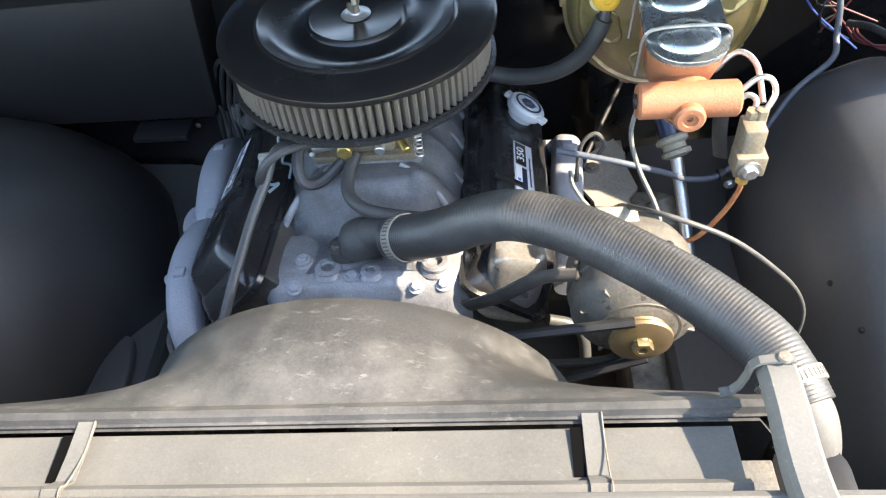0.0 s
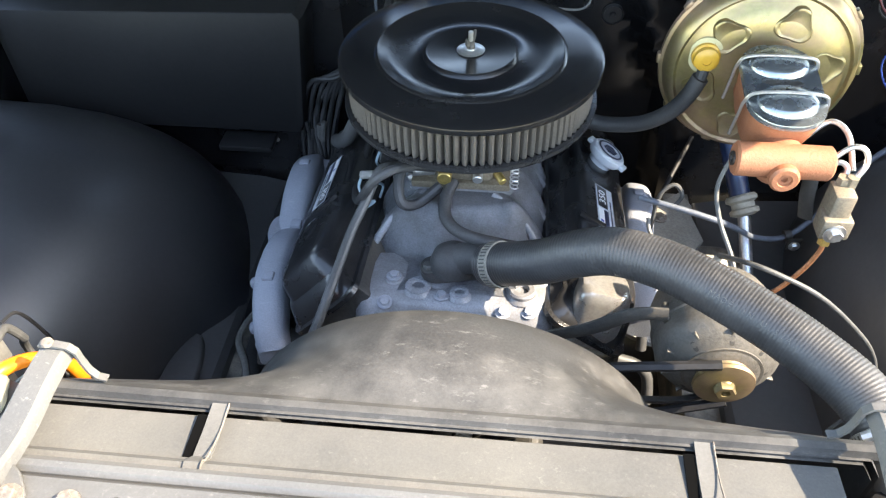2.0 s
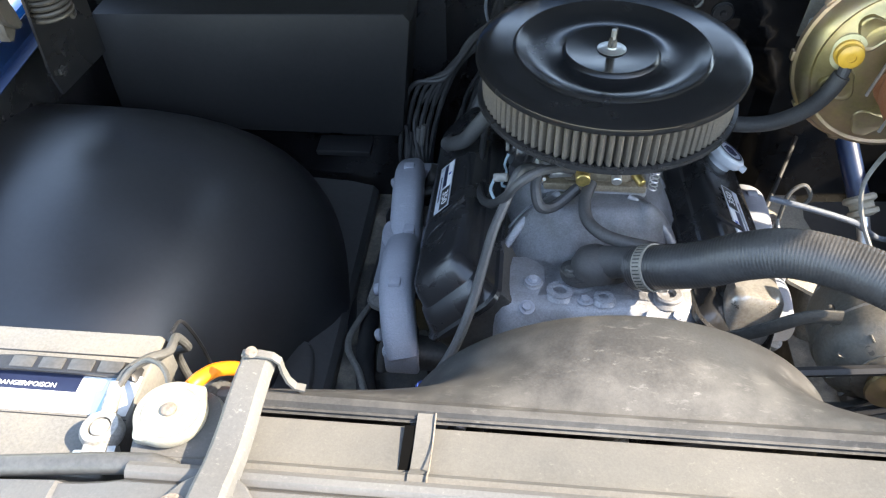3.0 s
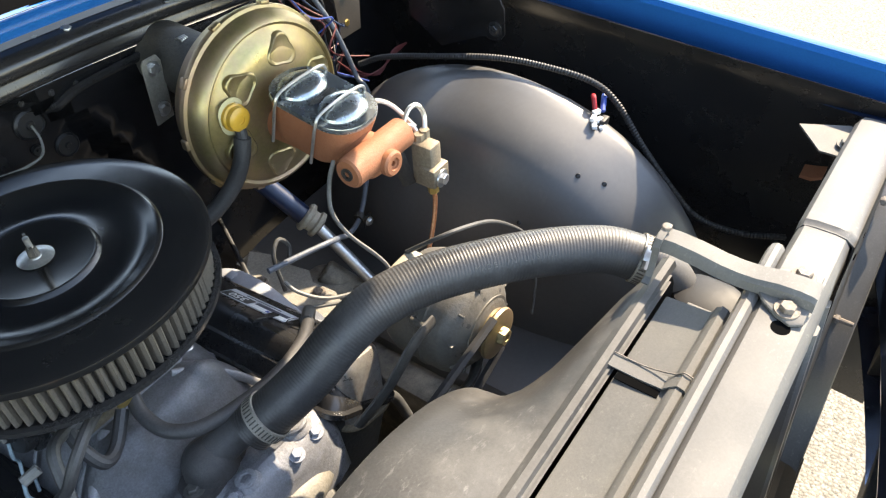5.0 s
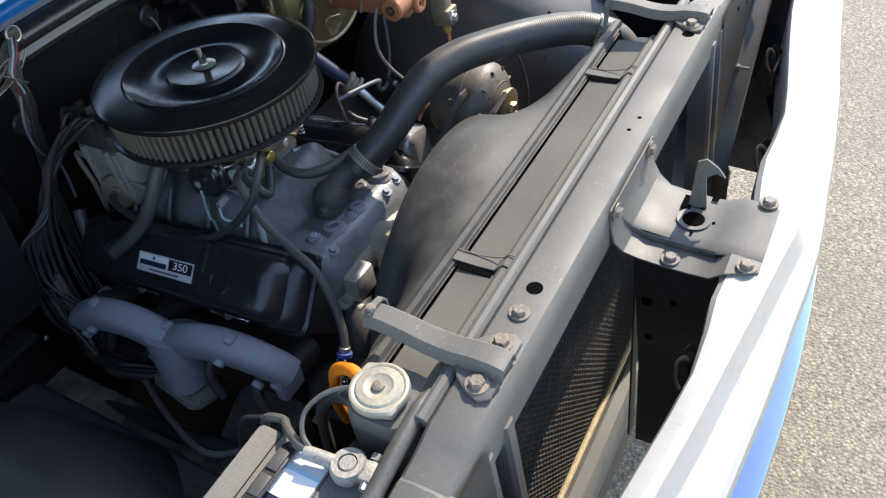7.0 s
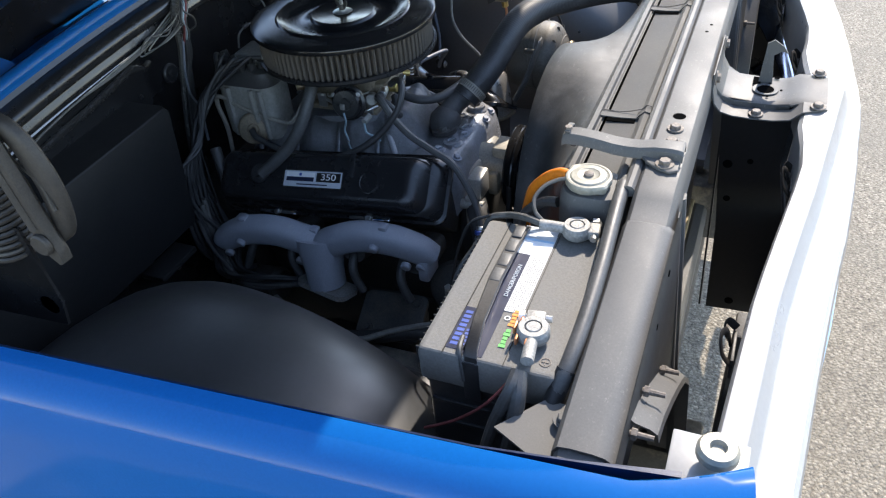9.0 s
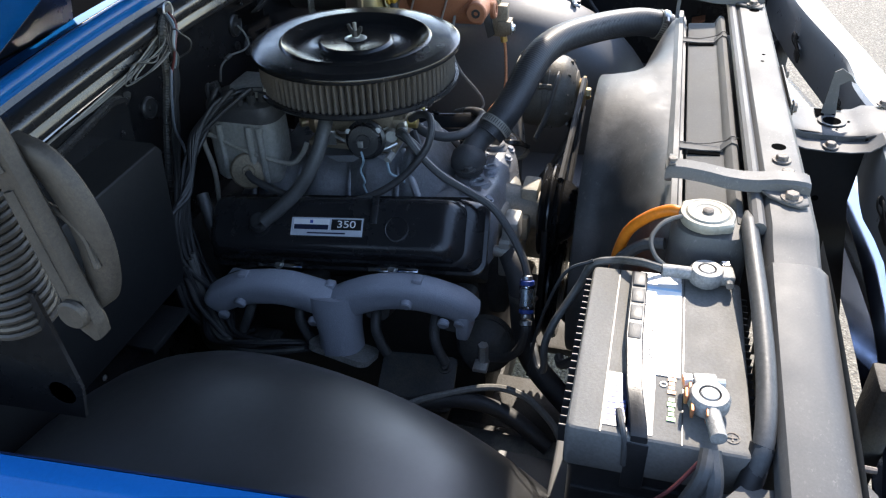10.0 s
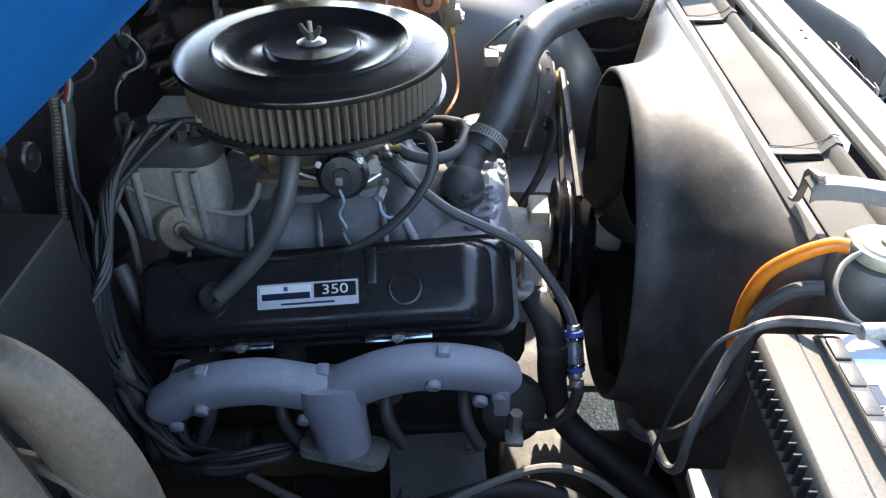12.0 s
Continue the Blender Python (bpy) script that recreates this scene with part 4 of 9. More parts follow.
def build_shroud():
    w = thing("fan_shroud", (-0.16, 0.40, 0.33), "weathered black plastic fan shroud with scuffs and dust", "fan shroud")
    cx, cz, R = -0.165, 0.595, 0.2455
    bm = bm_new()
    n = 96

    def rect_pt(a):
        # where the ray at angle a leaves the flange's outline
        c, s = math.cos(a), math.sin(a)
        hx, top, bot = 0.385, 0.842 - cz, 0.26
        k = min(hx / max(abs(c), 1e-6), (top if s > 0 else bot) / max(abs(s), 1e-6))
        return cx + c * k, cz + s * k
    loops = []
    for y, f, rr in ((0.326, 0.0, R), (0.338, 0.0, R), (0.350, 0.07, R + 0.018), (0.364, 0.24, R + 0.016), (0.378, 0.46, R + 0.013), (0.392, 0.68, R + 0.010), (0.406, 0.86, R + 0.008), (0.420, 0.97, R + 0.006), (0.430, 1.0, R + 0.005), (0.44, 1.0, R + 0.003), (0.460, 1.0, R), (0.462, 1.0, R - 0.003)):
        lp = []
        for i in range(n):
            a = 2 * math.pi * i / n
            px, pz = rect_pt(a)
            lp.append((px * (1 - f) + (cx + rr * math.cos(a)) * f, y, pz * (1 - f) + (cz + rr * math.sin(a)) * f))
        loops.append(lp)
    inner = [[(cx + (x - cx) * 0.985, y - 0.002 * (k > 0), cz + (z - cz) * 0.985) for x, y, z in lp] for k, lp in enumerate(reversed(loops))]
    add_loft(bm, loops + inner, caps=False)
    part("body", bm, "shroud", w, angle=50)
    bm = bm_new()
    add_strip(bm, [(0.345, 0.8425), (0.338, 0.8475), (0.331, 0.8475), (0.328, 0.840)], [-0.545, -0.3, 0, 0.222], 0.002, lambda s, a, b: (s, a, b + 0.001 * math.sin(9 * s)))
    part("flange", bm, "shroud", w)
    return w


def build_bracket(x0, x1, sg):
    """Hold-down bracket: a channel from its bolted foot to the radiator's rear, with a bent hook; sg: the side to which the hook turns."""
    w = thing("radiator_bracket", ((x0 + x1) / 2, 0.27, 0.876), "dusty dark grey pressed steel radiator hold-down bracket", "bracket", "radiator brackets")
    line = [(0.189, 0.8905), (0.193, 0.8925), (0.205, 0.8935), (0.225, 0.8925), (0.245, 0.8885), (0.262, 0.8875), (0.28, 0.8885), (0.305, 0.8925), (0.33, 0.8945), (0.346, 0.8935), (0.350, 0.890)]

    def place(s, a, b):
        y, z = line[s]
        t = (y - 0.189) / 0.16
        return (x0 + (x1 - x0) * t + a * (1.0 - 0.12 * t), y, z + b)
    hw = 0.0150
    part("channel", add_strip(bm_new(), [(-hw - 0.0015, -0.0135), (-hw, -0.004), (-hw + 0.004, 0.0), (hw - 0.004, 0.0), (hw, -0.004), (hw + 0.0015, -0.0135)][::-1], list(range(len(line))), 0.0025, place), "support", w)
    # thin strap turned down beside the channel's rear end
    hook = [(-0.011, 0.8955), (0.004, 0.8965), (0.014, 0.8945), (0.0185, 0.889), (0.019, 0.876), (0.0215, 0.862), (0.027, 0.8525), (0.036, 0.8500)]
    part("hook", add_strip(bm_new(), hook, [0.3395, 0.3425, 0.3465], 0.0026, lambda s, a, b: (x1 + sg * a, s, b)), "support", w)
    part("rivet", add_lathe(bm_new(), [(0.0055, 0), (0.0048, 0.003), (0, 0.004)], Matrix.Translation((x1 - sg * 0.003, 0.343, 0.8985)), 12), "rust", w, "rusty rivet head")
    out = [(-0.043, -0.006), (-0.036, -0.0165), (0.036, -0.0165), (0.043, -0.006), (0.038, 0.008), (0.026, 0.024), (0.012, 0.034), (-0.012, 0.034), (-0.026, 0.024), (-0.038, 0.008)]
    part("foot", add_loft(bm_new(), [[(x0 + x * k, 0.208 + y * k, z) for x, y in out] for z, k in ((0.8760, 1.0), (0.8785, 1.0), (0.8795, 0.96))]), "support", w)
    for sx in (-1, 1):
        part("bolt", add_bolt(bm_new(), (x0 + sx * 0.0268, 0.2095, 0.8795), (0, 0, 1), 0.0080, turn=0.3 + 0.4 * sx), "rust", w, "dusty hex bolt with a washer")
    return w


def build_latch():
    w = thing("hood_latch_plate", (-0.172, 0.1, 0.80), "grey-black pressed steel hood latch support with catch hook", "latch plate")
    prof = [(0.1795, 0.872), (0.1793, 0.850), (0.176, 0.834), (0.166, 0.819), (0.148, 0.8125), (0.12, 0.812), (0.085, 0.8125), (0.068, 0.8165), (0.055, 0.8235), (0.030, 0.8265), (0.012, 0.8275)]
    # the plate's two long edges, by distance from the front
    inner_edge = ((0.012, -0.128), (0.034, -0.120), (0.046, -0.114), (0.068, -0.1165), (0.12, -0.1115), (0.148, -0.108), (0.166, -0.098), (0.1765, -0.094), (0.18, -0.094))
    outer_edge = ((0.012, -0.2265), (0.055, -0.222), (0.085, -0.212), (0.12, -0.2095), (0.166, -0.208), (0.1765, -0.215), (0.18, -0.222))

    def along(table, y):
        for (a, p), (b, q) in zip(table, table[1:]):
            if y <= b:
                return p + (q - p) * (y - a) / (b - a)
        return table[-1][1]

    def place(s, a, b):
        # the long edges roll down a little
        roll = 0.0022 * max(0.0, 1 - min(s, 1 - s) / 0.05)
        return (along(outer_edge, a) * (1 - s) + along(inner_edge, a) * s, a, b - roll)
    part("plate", add_strip(bm_new(), prof, [0.0, 0.015, 0.04, 0.2, 0.4, 0.6, 0.8, 0.96, 0.985, 1.0], 0.002, place), "support", w)
    low = [(0.1795, 0.872), (0.1790, 0.846), (0.174, 0.822), (0.164, 0.808), (0.146, 0.802), (0.115, 0.8015), (0.085, 0.803), (0.062, 0.810), (0.046, 0.8275), (0.012, 0.8285)]
    skirt = ((0.012, -0.244), (0.022, -0.258), (0.046, -0.258), (0.085, -0.248), (0.146, -0.244), (0.164, -0.246), (0.1790, -0.252), (0.18, -0.252))
    part("side_flange", add_strip(bm_new(), low, [0.0, 0.5, 1.0], 0.002, lambda s, a, b: (along(skirt, a) * (1 - s) + (along(outer_edge, a) - 0.0006) * s, a, b)), "support", w)
    web = [(0.176, 0.826), (0.166, 0.811), (0.148, 0.8045), (0.12, 0.8035), (0.085, 0.805), (0.064, 0.812)]
    part("flange_web", add_strip(bm_new(), web, [0.0, 1.0], 0.0015, lambda s, a, b: (along(outer_edge, a) + 0.0008, a, b - 0.002 + 0.008 * s)), "support", w)
    bm = bm_new()
    add_lathe(bm, [(0.0135, 0.0), (0.017, 0.0005), (0.020, 0.0008), (0.0205, 0.0)], Matrix.Translation((-0.167, 0.103, 0.8142)), 28)
    part("pilot_ring", bm, "support", w)
    bm = bm_new()
    add_lathe(bm, [(0, 0.0008), (0.013, 0.0008), (0.013, 0)], Matrix.Translation((-0.167, 0.103, 0.8140)), 24)
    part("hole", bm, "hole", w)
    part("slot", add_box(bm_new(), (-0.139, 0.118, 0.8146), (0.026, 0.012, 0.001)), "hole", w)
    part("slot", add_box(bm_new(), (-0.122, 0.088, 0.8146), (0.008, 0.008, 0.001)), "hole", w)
    for c in ((-0.192, 0.099), (-0.166, 0.079), (-0.145, 0.098)):
        part("hole", add_lathe(bm_new(), [(0, 0.0008), (0.0022, 0.0008), (0.0022, 0)], Matrix.Translation((*c, 0.8140)), 10), "hole", w)
    bm = bm_new()
    m = frame_of((-0.140, 0.104, 0.812), (0, -1, 0), (0, 0, 1))
    add_plate(bm, [(-0.012, 0), (0.010, 0), (0.004, 0.05), (0.016, 0.058), (0.026, 0.054), (0.017, 0.066), (0.002, 0.076), (-0.008, 0.070)][::1], m, 0.003)
    part("catch_hook", bm, "support", w, "flat steel safety catch hook")
    for c, d in (((-0.1245, 0.026, 0.829), (0, 0, 1)), ((-0.241, 0.026, 0.830), (0, 0, 1)), ((-0.2335, 0.111, 0.8035), (0, 0, 1)), ((-0.114, 0.1775, 0.864), (0, -1, 0)), ((-0.240, 0.1775, 0.862), (0, -1, 0))):
        part("bolt", add_bolt(bm_new(), c, d, 0.0075), "rust", w, "rust-brown hex bolt")
    return w


def build_latch_post():
    """Upright plate that carries the latch plate between support and header."""
    w = thing("latch_post", (-0.205, 0.08, 0.36), "black steel upright plate with punched holes under the latch", "latch post")
    m = frame_of((-0.207, 0, 0), (0, 1, 0), (0, 0, 1))
    part("plate", add_plate(bm_new(), [(0.165, 0.815), (0.055, 0.806), (0.058, 0.70), (0.01, 0.46), (-0.012, 0.368), (0.135, 0.360), (0.142, 0.55), (0.16, 0.75)], m, 0.003), "heater", w)
    part("flange", add_plate(bm_new(), [(0.0, 0.36), (0.02, 0.362), (0.02, 0.74), (0.0, 0.75)], frame_of((-0.205, 0.138, 0), (1, 0.0, 0), (0, 0.03, 1)), 0.003), "heater", w)
    for y, z, r in ((0.095, 0.385, 0.008), (0.140, 0.690, 0.008), (0.132, 0.62, 0.006), (0.105, 0.70, 0.005)):
        part("hole", add_lathe(bm_new(), [(r * 0.9, 0), (r, 0.0005), (r, 0.0008), (0, 0.0008)], axis_matrix((-0.207, y, z), (-1, 0, 0)), 14), "hole", w)
    return w


def build_header():
    """White grille header: two straight halves that meet in a blunt point."""
    w = thing("grille_header_panel", (CX, 0.03, 0.78), "glossy white painted grille header panel", "grille panel")
    prof = [(0.048, 0.72), (0.046, 0.80), (0.044, 0.818), (0.038, 0.824), (0.01, 0.826), (-0.001, 0.826), (-0.006, 0.8245), (-0.0085, 0.820), (-0.0185, 0.802), (-0.021, 0.8005), (-0.031, 0.802), (-0.036, 0.799), (-0.039, 0.789), (-0.037, 0.75), (-0.032, 0.70), (-0.026, 0.66)]
    xs = [-0.96, -0.92, -0.85, -0.77, -0.70, -0.64, -0.58, -0.52, -0.46, -0.40, -0.34, -0.29, -0.25, -0.22, -0.19, -0.16, -0.13, -0.10, -0.07, -0.03, 0.02, 0.08, 0.14, 0.20, 0.26, 0.32, 0.38, 0.45, 0.53, 0.60, 0.64]

    def sweep(table, d):
        for (a, p), (b, q) in zip(table, table[1:]):
            if d <= b:
                return p + (q - p) * (d - a) / (b - a)
        return table[-1][1]

    def bow(s, a=0.0):
        # both halves sweep back from the blunt point; the outer strip widens away from it
        d = abs(s - CX)
        back = sweep(((0, -0.006), (0.03, -0.002), (0.06, 0.002), (0.12, 0.009), (0.2, 0.0195), (0.3, 0.032), (0.456, 0.056), (0.537, 0.067), (0.77, 0.087), (0.9, 0.103)), d)
        front = sweep(((0, -0.004), (0.06, -0.002), (0.11, 0.002), (0.21, 0.007), (0.28, 0.0135), (0.36, 0.021), (0.4, 0.027), (0.5, 0.039), (0.6, 0.050), (0.8, 0.069), (0.9, 0.082)), d)
        k = max(0.0, min(1.0, (-0.020 - a) / 0.011))
        return back * (1 - k) + front * k + 0.014 * (s - CX)

    def inner(s, a):
        # the flat is wider at the latch than further out
        d = min(1, max(0, (abs(s - CX) - 0.12) / 0.1))
        return a if a < 0 else a * (1 - 0.5 * d)
    bm = bm_new()
    add_strip(bm, prof, xs, 0.002, lambda s, a, b: (s, inner(s, a) + bow(s, a), b - 0.006 * abs(s - CX)))
    part("panel", bm, "white", w, angle=25)
    for sx in (1, -1):
        f = (lambda x: x) if sx > 0 else mirror
        bm = bm_new()
        add_box(bm, (f(0.615), 0.10, 0.822), (0.06, 0.07, 0.004), 0.0015)
        part("end_tab", bm, "white", w)
        bm = bm_new()
        add_lathe(bm, [(0, 0), (0.005, 0), (0.005, 0.012), (0.017, 0.014), (0.019, 0.017), (0.019, 0.024), (0.016, 0.028), (0.008, 0.028), (0.006, 0.023), (0, 0.023)], Matrix.Translation((f(0.615), 0.094, 0.822)), 24)
        part("rubber_stop", bm, "cap", w, "grey adjustable hood bumper stop")
    for x in (-0.36, -0.72, 0.04, 0.30):
        bm = bm_new()
        y = 0.029 + bow(x)
        add_tube(bm, [(x - 0.022, y, 0.755), (x - 0.024, y + 0.012, 0.775), (x - 0.012, y + 0.016, 0.792), (x + 0.004, y + 0.010, 0.783), (x + 0.008, y + 0.004, 0.76)], 0.0048, 8, flat=0.3, first_up=(0, 1, 0))
        add_tube(bm, [(x + 0.012, y, 0.752), (x + 0.016, y + 0.012, 0.770), (x + 0.024, y + 0.012, 0.782), (x + 0.030, y, 0.768)], 0.0048, 8, flat=0.3, first_up=(0, 1, 0))
        add_box(bm, (x, y, 0.752), (0.05, 0.004, 0.03), 0.001)
        part("clip", bm, "steel", w, "bent spring clip")
    return w


def build_grille():
    w = thing("grille", (CX, 0.05, 0.35), "dark shaded plastic grille behind the header", "grille")
    for x in (-0.93, -0.62, 0.60):
        bm = bm_new()
        add_box(bm, (x, 0.075, 0.56), (0.05, 0.03, 0.30), 0.004)
        part("upright", bm, "iron", w)
    bm = bm_new()
    add_box(bm, (CX, 0.03, 0.42), (1.6, 0.03, 0.06), 0.004)
    part("crossbar", bm, "iron", w)
    return w


def build_bumper():
    w = thing("front_bumper", (CX, -0.02, 0.42), "chromed steel front bumper bowed at the middle", "bumper")
    bm = bm_new()
    prof = [(0.04, 0.613), (0.006, 0.615), (0.001, 0.6135), (-0.020, 0.6045), (-0.038, 0.5955), (-0.0405, 0.5935), (-0.0415, 0.589), (-0.0415, 0.55), (-0.040, 0.50), (-0.032, 0.45), (0.0, 0.43)]
    xs = [CX + 0.1 * k for k in range(-9, 10)]
    add_strip(bm, prof, xs, 0.003, lambda s, a, b: (s, a - 0.0185 + 0.012 * (s - CX) + 0.19 * (s - CX) ** 2, b))
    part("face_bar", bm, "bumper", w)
    for x in (CX - 0.62, CX - 0.22, CX + 0.22, CX + 0.62):
        y = -0.0415 - 0.0185 + 0.012 * (x - CX) + 0.19 * (x - CX) ** 2
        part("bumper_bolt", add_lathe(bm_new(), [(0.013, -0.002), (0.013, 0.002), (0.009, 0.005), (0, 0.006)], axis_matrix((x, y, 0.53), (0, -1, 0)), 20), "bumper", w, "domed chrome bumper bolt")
    return w


def build_hood():
    """Raised hood: blue skin above, dark inner side, seen at its edge; it shades the engine."""
    w = thing("hood", (CX, 1.12, 0.95), "raised blue steel hood, dark underneath", "hood")
    xs = [-1.05 + 0.08575 * i for i in range(21)]

    def edge(x):
        # front edge in metres along the hood: the corners are swept back
        d = abs(x - CX) / 0.825
        return 0.985 - 0.14 * d ** 3

    def rear(x):
        # the rear edge sweeps forward towards the passenger's hinge
        return 0.07 * max(0.0, min(1.0, (-0.50 - x) / 0.15))

    def pt(x, s, off):
        y, z = 1.10 - 0.79 * s, 0.99 + 0.613 * s
        lift = max(0.0, 1 - s / 0.4)
        y, z = y + 0.10 * lift, z + 0.050 * lift ** 1.3
        crown = 0.018 * (1 - ((x - CX) / 0.825) ** 2)
        return (x, y + 0.613 * (off + crown), z + 0.79 * (off + crown))
    for name, off, mat in (("skin", 0.028, "blue"), ("inner_panel", 0.0, "firewall")):
        bm = bm_new()
        rows = [[pt(x, rear(x) + (edge(x) - rear(x)) * k / 10, off) for k in range(11)] for x in xs]
        add_loft(bm, rows, caps=False, closed=False)
        bmesh.ops.solidify(bm, geom=bm.faces[:], thickness=0.0015)
        part(name, bm, mat, w)
    # added dark sheet: blocks the bright gap at the passenger's rear corner
    rows = [[Vector(pt(x, rear(x) + 0.004, 0.0)), Vector(pt(x, rear(x), 0.012)) + Vector((0, 0.02, 0)), Vector((x, 1.262, 0.964 - 0.13 * (x - CX) ** 2))] for x in xs if x < -0.35]
    part("rear_flange", add_loft(bm_new(), rows, caps=False, closed=False), "firewall", w, "added dark sheet that closes the bright gap behind the hood's corner")
    # deep blue sides of the hood that drop towards the cowl
    for x, d in ((xs[0], -1), (xs[-1], 1)):
        rows = []
        for k in range(13):
            sk = 0.06 + (edge(x) - 0.06) * k / 12
            top = Vector(pt(x, sk, 0.027))
            low = min(top.z - 0.022, 1.226 + (0.70 - top.y) * 0.80)
            lean = 0.05 if d < 0 else 0.0
            # unseen side, added to block sky; shallower so sun still reaches the intake
            if d > 0:
                low = 0.65 * (top.z - 0.022) + 0.35 * low
            rows.append([top + Vector((d * 0.001, 0, 0)), Vector((x + d * 0.004, top.y, top.z - 0.010)), Vector((x + d * 0.005 + 0.92 * lean, top.y, low + 0.006)), Vector((x + d * 0.003 + lean, top.y, low)), Vector((x - d * 0.001 + lean, top.y, low + 0.001))])
        bm = add_loft(bm_new(), rows, caps=False, closed=False)
        bmesh.ops.solidify(bm, geom=bm.faces[:], thickness=0.0015)
        part("side", bm, "blue", w, "glossy blue turned-down side of the hood")
    bm = bm_new()
    for x in (xs[0], xs[-1]):
        add_loft(bm, [[Vector(pt(x, rear(x) + (edge(x) - rear(x)) * k / 10, o)) for o in (-0.001, 0.0135, 0.029)] for k in range(11)], caps=False, closed=False)
    add_loft(bm, [[Vector(pt(x, edge(x) + 0.001, o)) for o in (-0.001, 0.0135, 0.029)] for x in xs], caps=False, closed=False)
    bmesh.ops.solidify(bm, geom=bm.faces[:], thickness=0.003)
    part("rim", bm, "blue", w)
    for x in (-0.80, -0.45, 0.12, 0.47):
        bm = bm_new()
        add_strip(bm, [(-0.04, 0.0), (-0.03, -0.022), (0.03, -0.022), (0.04, 0.0)], list(range(11)), 0.0015, lambda s, a, b: pt(x + a, 0.2 + (edge(x) - 0.23) * s / 10, b))
        part("stiffener", bm, "firewall", w)
    for x, d in ((xs[0], 1), (xs[-1], -1)):
        bm = bm_new()
        add_strip(bm, [(0.0, -0.003), (0.02, -0.006), (0.05, -0.006), (0.056, -0.001)], list(range(11)), 0.0012, lambda s, a, b: pt(x + d * a, 0.08 + (edge(x) - 0.085) * s / 10, b))
        part("edge_flange", bm, "blue", w, "blue turned-in edge flange")
    return w


build_ground()
build_cowl()
for sd in (1, -1):
    build_wheelhouse(sd)
    build_fender(sd)
build_heater_box()
build_support()
build_rad_cover()
build_lower_bar()
RADIATOR = build_radiator()
build_shroud()
build_bracket(0.207, 0.2055, -1)
build_bracket(-0.508, -0.503, 1)
build_latch()
build_latch_post()
build_header()
build_grille()
build_bumper()
build_hood()


# ---- the engine ----
E = Matrix.Translation((-0.18, 0.64, 0.68)) @ Matrix.Rotation(radians(-6.5), 4, "X")


def ep(u, v, w):
    """A point from the engine's own axes: across, back from its front, up."""
    return E @ Vector((u, v, w))


def bank(side):
    """The frame of a cylinder bank: x across towards the valley, y back, z out along the bank."""
    t = radians(32 if side > 0 else 45)
    a, b = Vector((side * math.sin(t), 0, math.cos(t))), Vector((-side * math.cos(t), 0, math.sin(t)))
    m = Matrix((b, Vector((0, 1, 0)), a)).transposed().to_4x4()
    return E @ Matrix.Translation((side * 0.212, 0.0, 0.004)) @ m


def add_label(parent, m, w=0.132, h=0.034):
    """Valve cover label: silver plate, navy block with bars and a black block with the engine's number."""
    bm = add_plate(bm_new(), rrect(w, h, 0.001, 2), m, 0.0005)
    lab = part("engine_label", bm, "label_black", parent, "black-edged silver label with a black number block")
    part("silver_face", add_plate(bm_new(), rrect(w * 0.975, h * 0.90, 0.001, 2), m, 0.0008), "label_silver", lab)
    bm = add_plate(bm_new(), rrect(w * 0.40, h * 0.52, 0.0005, 2), m @ Matrix.Translation((w * 0.265, h * 0.12, 0.0008)), 0.0004)
    part("number_block", bm, "label_black", lab)
    bm = add_plate(bm_new(), rrect(w * 0.49, h * 0.52, 0.0005, 2), m @ Matrix.Translation((-w * 0.21, h * 0.12, 0.0008)), 0.0003)
    part("name_block", bm, "label_white", lab)
    bm = add_plate(bm_new(), rrect(w * 0.47, h * 0.24, 0.0005, 2), m @ Matrix.Translation((-w * 0.21, -h * 0.02, 0.0011)), 0.0003)
    part("name_bar", bm, "label_navy", lab)
    bm = add_plate(bm_new(), rrect(h * 0.16, h * 0.16, 0.0004, 2), m @ Matrix.Translation((-w * 0.21, h * 0.25, 0.0011)), 0.0003)
    part("emblem_square", bm, "bluewire", lab)
    bm = add_plate(bm_new(), rrect(w * 0.52, h * 0.07, 0.0004, 2), m @ Matrix.Translation((0, -h * 0.31, 0.0008)), 0.0003)
    part("small_print_bar", bm, "label_navy", lab)
    lettering("number", "350", h * 0.50, m @ Matrix.Translation((w * 0.265, h * 0.12, 0.0014)), "label_white", lab, 1.35)


